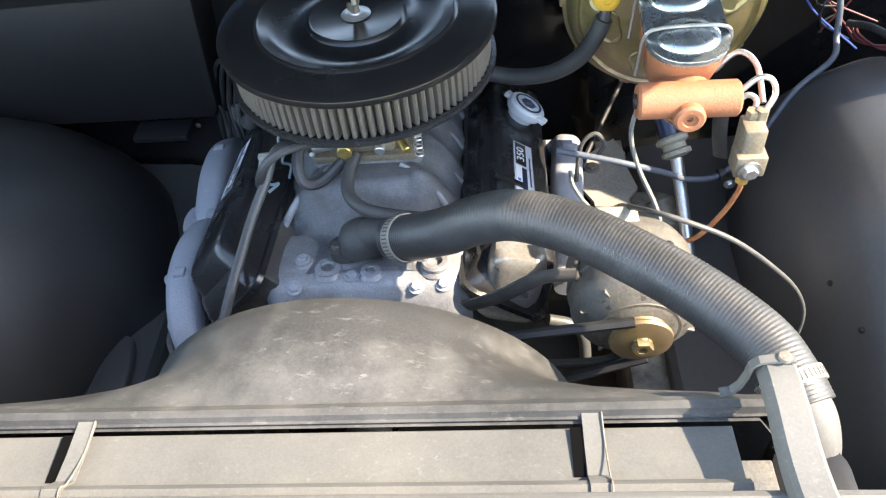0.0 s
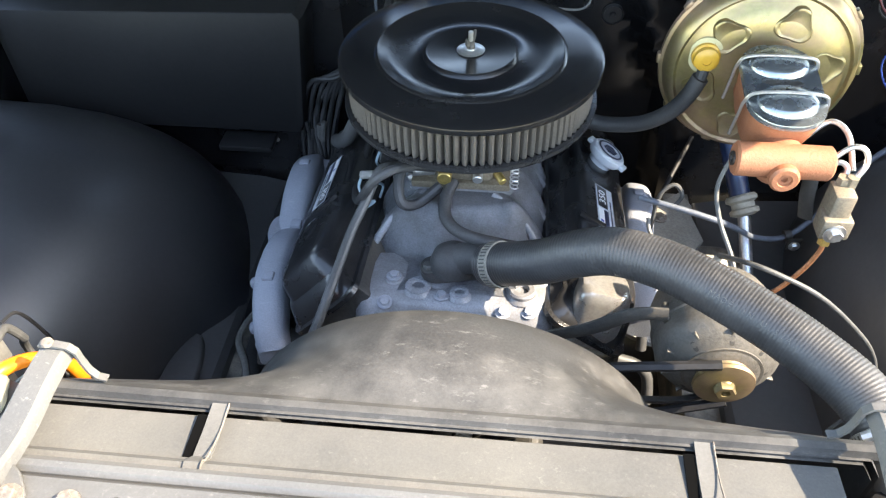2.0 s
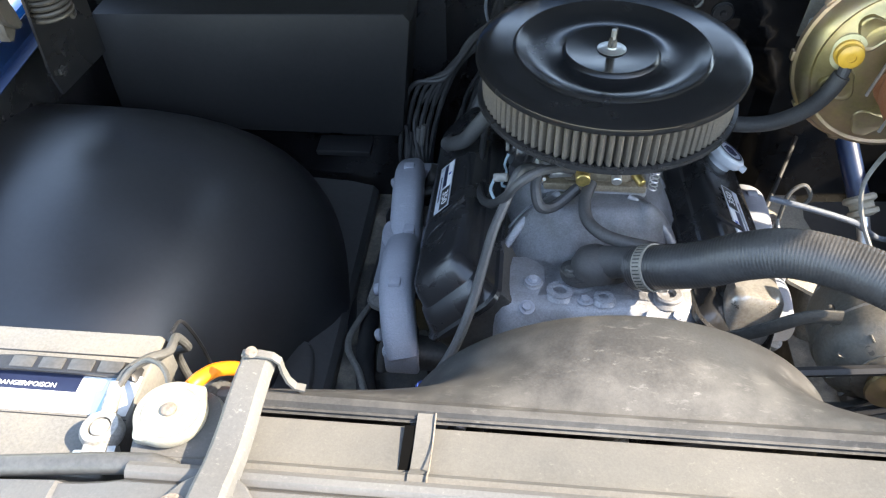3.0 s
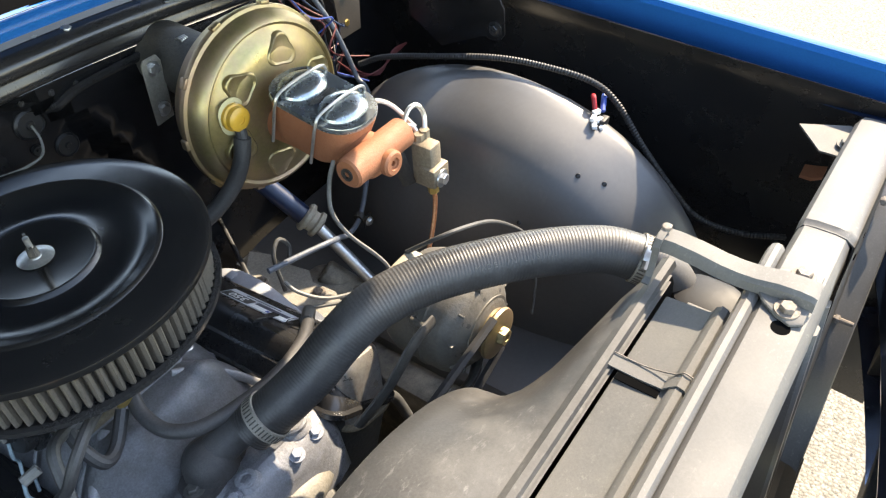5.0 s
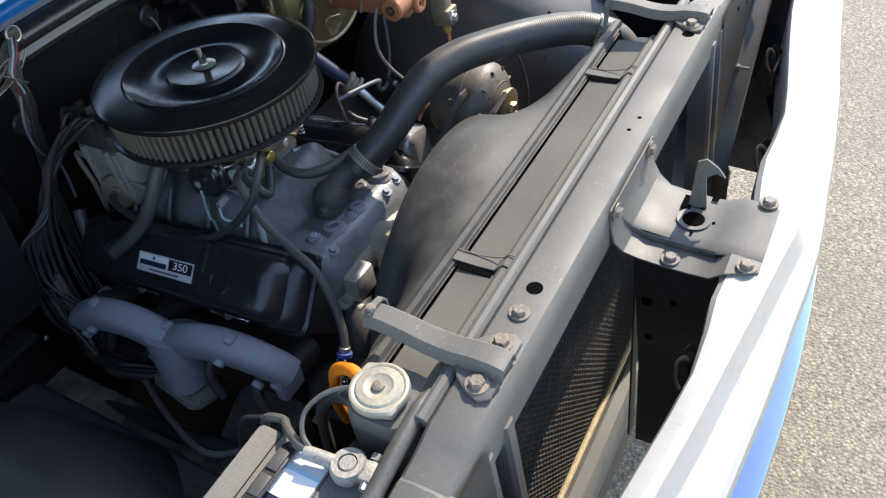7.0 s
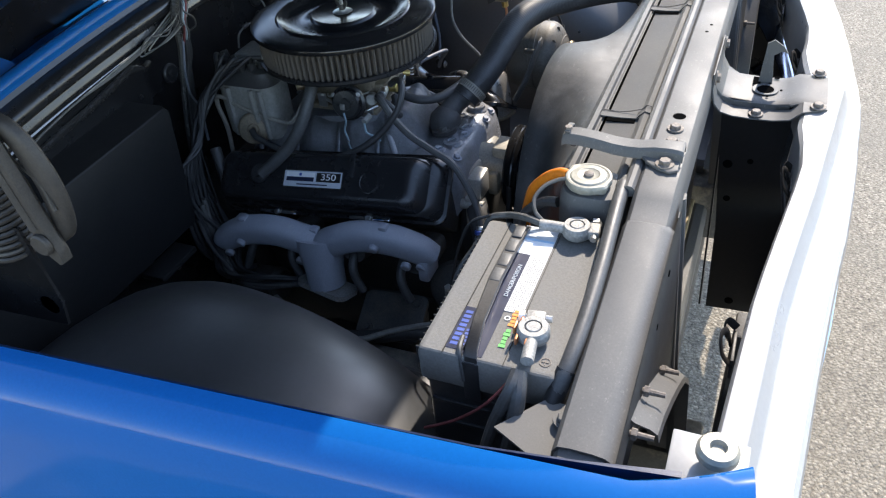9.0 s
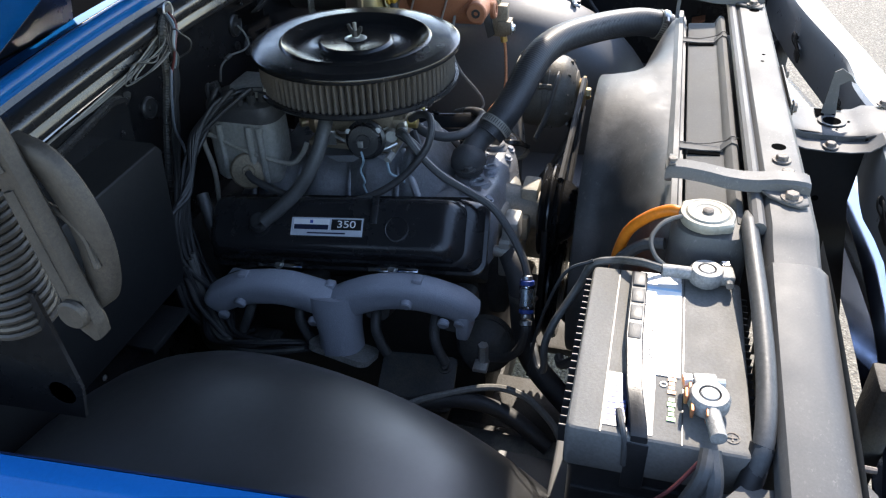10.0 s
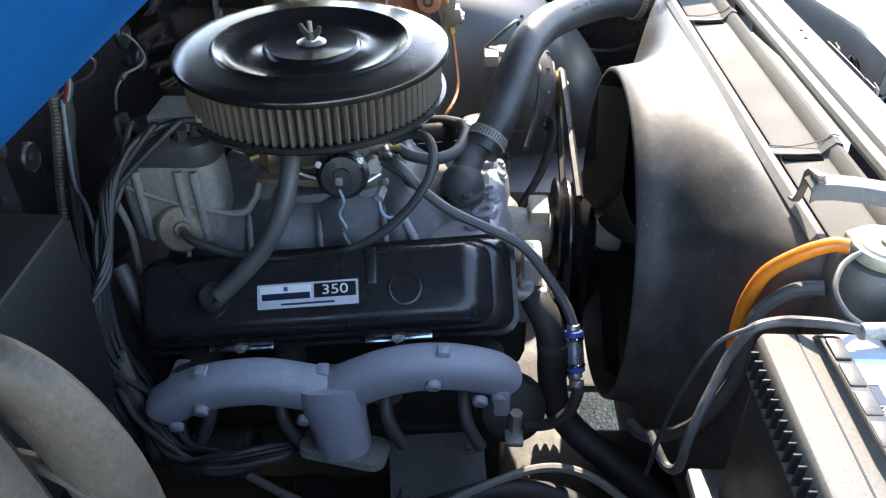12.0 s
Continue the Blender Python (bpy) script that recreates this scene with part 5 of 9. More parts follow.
def build_engine():
    w = thing("engine", (-0.18, 0.88, 0.36), "V8 engine with black valve covers and grey painted intake", "engine")
    bm = bm_new()
    add_box(bm, (0, 0.24, -0.26), (0.26, 0.48, 0.30), 0.02, E)
    add_box(bm, (0, 0.24, -0.13), (0.20, 0.47, 0.14), 0.02, E)
    part("block", bm, "iron", w)
    bm = bm_new()
    add_box(bm, (0, 0.62, -0.22), (0.32, 0.24, 0.30), 0.04, E)
    part("bellhousing", bm, "iron", w)
    for sd in (1, -1):
        B = bank(sd)
        bm = bm_new()
        add_box(bm, (0.0, 0.22, -0.115), (0.125, 0.475, 0.10), 0.006, B)
        part("cylinder_head", bm, "iron", w)
        bm = bm_new()
        loops = []
        for a, wb, v0, v1, r in ((-0.066, 0.130, -0.036, 0.468, 0.024), (-0.059, 0.130, -0.036, 0.468, 0.024), (-0.057, 0.120, -0.030, 0.462, 0.022), (-0.050, 0.117, -0.027, 0.460, 0.024),
                                 (-0.034, 0.112, -0.012, 0.456, 0.026), (-0.031, 0.104, -0.006, 0.452, 0.024), (-0.012, 0.097, 0.006, 0.446, 0.022), (-0.005, 0.088, 0.014, 0.442, 0.020), (-0.001, 0.076, 0.022, 0.436, 0.018), (0.0, 0.060, 0.030, 0.428, 0.014)):
            loops.append([B @ Vector((x, y, a)) for x, y in rrect(wb, v1 - v0, r, 6, 0.0, (v0 + v1) / 2)])
        add_loft(bm, loops)
        vc = part("valve_cover", bm, "black_gloss", w, "gloss black stamped steel valve cover", angle=28)
        if sd < 0:
            lab = B @ Matrix.Translation((-0.004, 0.222, 0.0004)) @ frame_of((0, 0, 0), (0, -1, 0), (1, 0, 0))
        else:
            lab = frame_of(B @ Vector((0.0, 0.180, 0.0004)), E.to_3x3() @ Vector((0, 1, 0)), B.to_3x3() @ Vector((1, 0, 0)))
        add_label(vc, lab)
        for v in (0.10, 0.345):
            part("round_embossing", add_lathe(bm_new(), [(0.021, -0.001), (0.0215, 0.001), (0.019, 0.0016), (0.018, 0.0008), (0, 0.0008)], B @ Matrix.Translation((-0.004, v, 0.0)), 28), "black_gloss", vc)
        part("clip_stand", add_box(bm_new(), (0.026, 0.140, 0.001), (0.046, 0.012, 0.005), 0.0015, B), "black_gloss", vc)
        for v in (0.12, 0.33):
            bm = bm_new()
            add_box(bm, (-0.061, v, -0.0550), (0.011, 0.088, 0.004), 0.0012, B)
            sp = part("spreader_bar", bm, "chrome", vc, "chromed hold-down bar")
            bm = add_bolt(bm_new(), B @ Vector((-0.061, v, -0.0530)), B.to_3x3() @ Vector((0, 0, 1)), 0.0055)
            part("bolt", bm, "zinc", sp)
        if sd > 0:
            bm = bm_new()
            m = B @ Matrix.Translation((0.0, 0.322, 0.0)) @ Matrix.Scale(1.13, 4)
            add_lathe(bm, [(0.018, 0), (0.018, 0.008), (0.025, 0.009), (0.027, 0.012), (0.027, 0.020), (0.024, 0.023), (0, 0.0235)], m, 30)
            for k in (0, math.pi):
                add_box(bm, (0.028, 0, 0.016), (0.012, 0.014, 0.007), 0.002, m @ Matrix.Rotation(k + 0.5, 4, "Z"))
            oc = part("oil_cap", bm, "label_silver", vc, "white-faced twist oil filler cap")
            bm = bm_new()
            add_lathe(bm, [(0.020, 0.0237), (0.020, 0.0242), (0.017, 0.0242), (0.017, 0.0237)], m, 30)
            for k in range(7):
                add_box(bm, (0.0, -0.009 + 0.003 * k, 0.0240), (0.024 - abs(k - 3) * 0.004, 0.0014, 0.0005), 0, m)
            part("cap_print", bm, "label_navy", oc, "dark ring and unreadable print bars")
        else:
            bm = bm_new()
            m = B @ Matrix.Translation((0.002, 0.345, 0.0))
            add_lathe(bm, [(0.019, 0), (0.019, 0.005), (0.014, 0.009), (0.010, 0.009), (0.010, 0.016), (0, 0.016)], m, 24)
            part("vent_grommet", bm, "rubber", vc)
    # intake manifold: a raised plenum with runners that fall to both heads
    def ease(t):
        t = max(0.0, min(1.0, t))
        return t * t * (3 - 2 * t)

    bm = bm_new()
    nu, nv = 84, 120
    grid = []
    for i in range(nv + 1):
        v = -0.005 + 0.46 * i / nv
        row = []
        for j in range(nu + 1):
            u = -0.155 + 0.31 * j / nu
            d = abs(u)
            # the plenum's front rises as an arch from the flat deck
            front = ease((v - 0.052 - 0.25 * max(0.0, d - 0.03)) / 0.055)
            plen = front * ease((0.44 - v) / 0.06)
            top = -0.008 + 0.064 * plen
            k = max(0.0, min(1.0, (d - 0.060) / 0.088))
            z = top + (-0.074 - top) * (k ** 1.7)
            ph = ((v - 0.095 - (0.012 if u > 0 else 0.0)) / 0.092) % 1.0
            run = (0.5 + 0.5 * math.cos(2 * math.pi * ph)) ** 0.55
            rib = math.exp(-(min(ph, 1 - ph) / 0.07) ** 2) + 0.8 * math.exp(-((ph - 0.5) / 0.05) ** 2)
            z += (0.034 * run - 0.018 + 0.0035 * rib) * math.sin(math.pi * min(1.0, k * 1.05)) ** 0.8 * plen
            row.append(ep(u, v, z))
        grid.append(row)
    add_loft(bm, grid, caps=False, closed=False)
    bmesh.ops.solidify(bm, geom=bm.faces[:], thickness=0.006)
    im = part("intake_manifold", bm, "cast", w, "blue-grey painted cast intake manifold", angle=60)
    for sd in (1, -1):
        part("head_flange", add_box(bm_new(), (sd * 0.145, 0.225, -0.068), (0.026, 0.45, 0.016), 0.004, E), "cast", im)
    for sd in (1, -1):
        ridge = [ep(sd * 0.142, 0.070, -0.056), ep(sd * 0.124, 0.086, -0.018), ep(sd * 0.100, 0.104, 0.018), ep(sd * 0.074, 0.122, 0.043), ep(sd * 0.046, 0.134, 0.056)]
        part("cast_ridge", add_tube(bm_new(), ridge, 0.0065, 10, 6, flat=0.75), "cast", im, angle=60)
    for sd in (1, -1):
        for k in range(7):
            v = 0.135 + 0.046 * k
            line = [ep(sd * u, v + 0.004 * math.sin(k * 2.1), wz + (0.004 if k % 2 else 0.0)) for u, wz in ((0.066, 0.042), (0.088, 0.026), (0.108, 0.000), (0.126, -0.030), (0.140, -0.060))]
            part("runner_ridge", add_tube(bm_new(), line, 0.0085 if k % 2 else 0.0055, 10, 5, flat=0.8), "cast", im, angle=60)
    part("carb_pad", add_plate(bm_new(), rrect(0.15, 0.17, 0.02, 5), E @ Matrix.Translation((0, 0.225, 0.048)), 0.012), "cast", im)
    # water crossover: a flat deck whose front edge rolls down, with low bosses and bolts
    deck = [(0.075, -0.0125), (0.050, -0.0085), (0.012, -0.0085), (-0.006, -0.0105), (-0.018, -0.0165), (-0.027, -0.028), (-0.031, -0.044), (-0.032, -0.11), (0.06, -0.11)]
    loops = []
    for u, k, dv, dw in ((-0.132, 0.80, 0.014, -0.022), (-0.127, 0.92, 0.008, -0.010), (-0.118, 0.98, 0.003, -0.003), (-0.105, 1.0, 0.0, 0.0), (-0.060, 1.0, 0.002, 0.0), (-0.020, 1.0, -0.003, 0.0015), (0.020, 1.0, 0.003, 0.0), (0.060, 1.0, 0.0, 0.0),
                         (0.105, 1.0, -0.002, 0.0), (0.125, 0.98, 0.003, -0.003), (0.136, 0.92, 0.008, -0.010), (0.141, 0.80, 0.014, -0.022)):
        loops.append([ep(u, v * k + dv, wz + dw) for v, wz in deck])
    part("water_crossover", add_loft(bm_new(), loops), "cast", im, angle=50)
    for u, v, r, h in ((-0.079, 0.018, 0.0125, 0.003), (-0.044, 0.004, 0.0175, 0.004), (0.012, -0.004, 0.013, 0.003), (0.094, 0.004, 0.0185, 0.008), (0.060, 0.022, 0.012, 0.003)):
        bm = add_lathe(bm_new(), [(r + 0.004, -0.004), (r, 0.001), (r, h * 0.7), (r * 0.88, h), (r * 0.52, h), (r * 0.46, h * 0.2), (0, h * 0.2)], E @ Matrix.Translation((u, v, -0.009)), 22)
        part("boss", bm, "cast", im)
    for u, v, wz in ((-0.079, 0.018, -0.0055), (-0.086, -0.020, -0.019), (-0.012, -0.010, -0.011), (0.070, -0.022, -0.021), (0.104, -0.020, -0.020), (0.118, 0.030, -0.012), (-0.135, 0.06, -0.062), (0.135, 0.06, -0.062), (-0.135, 0.18, -0.062), (0.135, 0.18, -0.062), (-0.135, 0.30, -0.062), (0.135, 0.30, -0.062)):
        bm = add_bolt(bm_new(), ep(u, v, wz), E.to_3x3() @ Vector((0, -0.5 if v < -0.015 else 0, 1)), 0.0068)
        part("bolt", bm, "manifold", im)
    # thermostat housing, turned to the driver's side
    bm = bm_new()
    m = E @ Matrix.Translation((0.0, 0.032, 0.0))
    add_plate(bm, [(x, y) for x, y in rrect(0.088, 0.050, 0.022, 6)], m @ Matrix.Rotation(0.25, 4, "Z"), 0.008)
    add_lathe(bm, [(0.032, 0.006), (0.031, 0.018), (0.026, 0.030), (0.014, 0.040), (0, 0.043)], m, 24)
    add_tube(bm, [m @ Vector((0.0, 0.0, 0.018)), m @ Vector((0.02, -0.008, 0.028)), m @ Vector((0.040, -0.016, 0.036)), (-0.118, 0.637, 0.729)], 0.0215, 18)
    th = part("thermostat_housing", bm, "rubber", w, "satin black thermostat housing")
    for sx in (-1, 1):
        bm = add_bolt(bm_new(), m @ Matrix.Rotation(0.25, 4, "Z") @ Vector((sx * 0.033, 0, 0.008)), E.to_3x3() @ Vector((0, 0, 1)), 0.0078)
        part("bolt", bm, "dimwire", th)
    # exhaust manifolds
    for sd in (1, -1):
        def q(y, z, x):
            return Vector((-0.18 + sd * (-0.18 - x), y, z - (0.028 if sd > 0 else 0.0)))
        bm = bm_new()
        path = [(0.610, 0.552, -0.432), (0.635, 0.574, -0.440), (0.69, 0.592, -0.450), (0.75, 0.588, -0.455), (0.80, 0.568, -0.458), (0.83, 0.553, -0.459), (0.865, 0.563, -0.461), (0.92, 0.574, -0.465), (0.985, 0.566, -0.470), (1.03, 0.544, -0.473), (1.045, 0.53, -0.473)]
        add_tube(bm, [q(*p) for p in (path if sd < 0 else path[2:])], lambda t: 0.0272 - 0.004 * abs(2 * t - 1) ** 4, 24, 6, flat=0.95, square=0.68, first_up=(1, 0, 0))
        mf = part("exhaust_manifold", bm, "manifold", w, "rough blue-grey cast exhaust manifold", angle=60)
        bm = add_tube(bm_new(), [q(0.83, 0.566, -0.450), q(0.828, 0.540, -0.460), q(0.822, 0.505, -0.472), q(0.818, 0.476, -0.480)], lambda t: 0.047 - 0.012 * min(1.0, 1.6 * t), 24, 5, square=0.8, first_up=(0, 1, 0))
        part("outlet", bm, "manifold", mf, "blue-grey cast outlet neck")
        for y in (0.618, 1.032) if sd < 0 else (1.032,):
            part("end_flange", add_box(bm_new(), q(y, 0.536, -0.436), (0.050, 0.022, 0.046), 0.006), "manifold", mf)
        for y in (0.635, 0.765, 0.905, 1.02) if sd < 0 else (0.765, 0.905, 1.02):
            part("port", add_tube(bm_new(), [q(y, 0.545, -0.445), q(y, 0.532, -0.41), q(y, 0.53, -0.36)], 0.0225, 20, 3, square=0.7, first_up=(0, 1, 0)), "iron", mf)
        bm = bm_new()
        add_plate(bm, rrect(0.112, 0.066, 0.018, 5), frame_of(q(0.818, 0.468, -0.483), (0.15, 1, 0.08), (-1, 0.15, 0.35)), 0.010)
        part("outlet_flange", bm, "lead", mf, "flaking silvery outlet flange")
        for y, z, x in ((0.645, 0.556, -0.466), (0.806, 0.534, -0.478), (0.985, 0.556, -0.492), (0.863, 0.530, -0.480), (1.025, 0.520, -0.487), (0.622, 0.548, -0.452), (0.702, 0.590, -0.474))[0 if sd < 0 else 1:5 if sd > 0 else 7]:
            bm = add_cyl(bm_new(), q(y, z, x), q(y, z - 0.004, x - 0.010), 0.0095, n=14, bev=0.002)
            part("bolt_boss", bm, "manifold", mf)
        for y, z, x in ((0.690, 0.618, -0.452), (0.985, 0.592, -0.470), (0.84, 0.582, -0.452)):
            bm = add_box(bm_new(), q(y, z, x), (0.018, 0.016, 0.012), 0.003)
            part("lug", bm, "manifold", mf)
        for y in (0.665, 0.765, 0.90, 0.985):
            e = 1 if y > 0.95 else -1
            bm = add_tube(bm_new(), [q(y, 0.545, -0.42), q(y, 0.535, -0.448), q(y + 0.003 * e, 0.518, -0.466), q(y + 0.010 * e, 0.498, -0.472), q(y + 0.022 * e, 0.472, -0.474)], 0.0085, 12)
            part("plug_boot", bm, "greyhose", w, "grey spark plug boot")
    # water pump, fan and pulleys
    bm = bm_new()
    add_cyl(bm, (-0.17, 0.655, 0.60), (-0.17, 0.54, 0.595), 0.045, 0.035, n=24, bev=0.004)
    add_tube(bm, [(-0.17, 0.61, 0.60), (-0.22, 0.61, 0.60), (-0.26, 0.625, 0.59)], 0.026, 14)
    add_tube(bm, [(-0.17, 0.61, 0.60), (-0.12, 0.61, 0.60), (-0.08, 0.625, 0.59)], 0.026, 14)
    part("water_pump", bm, "dusty_alu", w, "dull cast water pump")
    bm = bm_new()
    add_lathe(bm, [(0, 0), (0.03, 0), (0.072, 0.003), (0.083, 0.0), (0.084, 0.003), (0.072, 0.009), (0.084, 0.015), (0.084, 0.018), (0.072, 0.024), (0.082, 0.030), (0.080, 0.033), (0.058, 0.036), (0.050, 0.050), (0.040, 0.058), (0.030, 0.060), (0, 0.060)], axis_matrix((-0.168, 0.536, 0.597), (0, -1, 0)), 48)
    part("fan_pulley", bm, "black_gloss", w, "black twin-groove fan pulley")
    bm = bm_new()
    add_lathe(bm, [(0, 0), (0.094, 0), (0.097, 0.004), (0.085, 0.010), (0.097, 0.016), (0.097, 0.020), (0.085, 0.026), (0.097, 0.032), (0.092, 0.038), (0.03, 0.040), (0, 0.040)], axis_matrix((-0.18, 0.528, 0.43), (0, -1, 0)), 48)
    part("crank_pulley", bm, "black_gloss", w, "black crankshaft pulley")
    bm = bm_new()
    add_cyl(bm, (-0.165, 0.480, 0.597), (-0.165, 0.436, 0.596), 0.027, n=24, bev=0.004)
    fan = part("fan_hub", bm, "dusty_alu", w)
    for k in range(5):
        bm = bm_new()
        R = Matrix.Translation((-0.16, 0.456, 0.596)) @ Matrix.Rotation(k * 2 * math.pi / 5 + 0.35, 4, "Y")
        rows = []
        for i in range(9):
            r = 0.03 + 0.185 * i / 8
            wd = 0.030 + 0.045 * (i / 8)
            rows.append([R @ Vector((-wd / 2 + wd * j / 4, (j / 4 - 0.5) * 0.035 + 0.006 * math.sin(math.pi * j / 4), r)) for j in range(5)])
        add_loft(bm, rows, caps=False, closed=False)
        bmesh.ops.solidify(bm, geom=bm.faces[:], thickness=0.002)
        part("fan_blade", bm, "iron", w)
    bm = bm_new()
    for y, c0, c1, r0, r1 in ((0.506, (-0.168, 0.597), (0.148, 0.69), 0.080, 0.036), (0.521, (-0.168, 0.597), (-0.18, 0.43), 0.080, 0.093)):
        a, b = Vector(c0), Vector(c1)
        d = (b - a).normalized()
        n = Vector((-d.y, d.x))
        for sgn in (1, -1):
            p0, p1 = a + n * r0 * sgn, b + n * r1 * sgn
            add_tube(bm, [(p0.x, y, p0.y), (p1.x, y, p1.y)], 0.006, 6)
    part("belt", bm, "wire", w, "black rubber V-belt")
    # front cover lumps, fuel pump and oil filter low on the passenger's side
    bm = bm_new()
    add_box(bm, (-0.18, 0.60, 0.50), (0.20, 0.05, 0.16), 0.02)
    part("timing_cover", bm, "iron", w)
    bm = bm_new()
    add_cyl(bm, (-0.45, 0.95, 0.415), (-0.45, 1.06, 0.405), 0.036, n=32, bev=0.006)
    sm = part("starter_motor", bm, "iron", w, "dark cylindrical starter motor")
    part("band", add_cyl(bm_new(), (-0.45, 1.018, 0.409), (-0.45, 1.024, 0.4085), 0.0366, n=32), "dimwire", sm)
    part("band", add_cyl(bm_new(), (-0.45, 0.958, 0.4145), (-0.45, 0.963, 0.414), 0.0366, n=32), "dimwire", sm)
    bm = bm_new()
    add_lathe(bm, [(0, 0), (0.05, 0), (0.052, 0.006), (0.045, 0.012), (0.045, 0.03), (0.03, 0.04), (0, 0.042)], axis_matrix((-0.36, 0.60, 0.425), (-0.6, -0.1, 0.4)), 28)
    part("fuel_pump", bm, "iron", w)
    bm = bm_new()
    add_cyl(bm, (-0.408, 0.594, 0.425), (-0.409, 0.594, 0.465), 0.009, n=6)
    add_box(bm, (-0.407, 0.596, 0.425), (0.05, 0.025, 0.008), 0.002)
    part("pump_fitting", bm, "alu", w, "pale cast fitting")
    bm = bm_new()
    add_box(bm, (-0.27, 0.575, 0.615), (0.05, 0.028, 0.05), 0.006)
    add_box(bm, (-0.29, 0.582, 0.57), (0.03, 0.02, 0.07), 0.004)
    add_cyl(bm, (-0.30, 0.60, 0.585), (-0.30, 0.555, 0.585), 0.010, n=14)
    part("accessory_bracket", bm, "alu", w, "pale dusty accessory bracket")
    # sunlit housing behind the fan pulley: its brightness is painted as pale beige
    bm = bm_new()
    add_box(bm, (-0.165, 0.560, 0.618), (0.052, 0.030, 0.060), 0.005)
    add_box(bm, (-0.205, 0.566, 0.58), (0.03, 0.022, 0.05), 0.006)
    part("pump_bracket", bm, "beige", w, "cast bracket behind the fan pulley, sunlight put into its pale colour")
    # plated canister with a rolled rim in front of the driver's side head
    c0 = Matrix.Translation((0.012, 0.642, 0.652)) @ Matrix.Rotation(radians(-10), 4, "X") @ Matrix.Rotation(radians(12), 4, "Y")
    sec = ((-0.045, 0.98), (-0.043, 1.0), (0.010, 1.0), (0.026, 0.985), (0.037, 0.93), (0.043, 0.82), (0.045, 0.62))
    can = part("canister", add_loft(bm_new(), [[c0 @ Vector((x * k, y * k, z)) for x, y in rrect(0.074, 0.066, 0.020, 6)] for z, k in sec]), "canister", w, "dull plated steel canister with rusty patches", angle=40)
    part("rim", add_loft(bm_new(), [[c0 @ Vector((x, y, z)) for x, y in rrect(0.074 + 2 * e, 0.066 + 2 * e, 0.020 + e, 6)] for z, e in ((-0.050, 0.002), (-0.048, 0.0065), (-0.044, 0.0065), (-0.042, 0.001))]), "old_brass", can, "grimy rolled rim")
    bm = bm_new()
    add_tube(bm, [(-0.06, 0.585, 0.56), (0.02, 0.54, 0.60), (0.10, 0.52, 0.63), (0.14, 0.53, 0.63)], 0.012, 8, flat=0.4)
    part("alternator_bracket", bm, "iron", w)
    return w


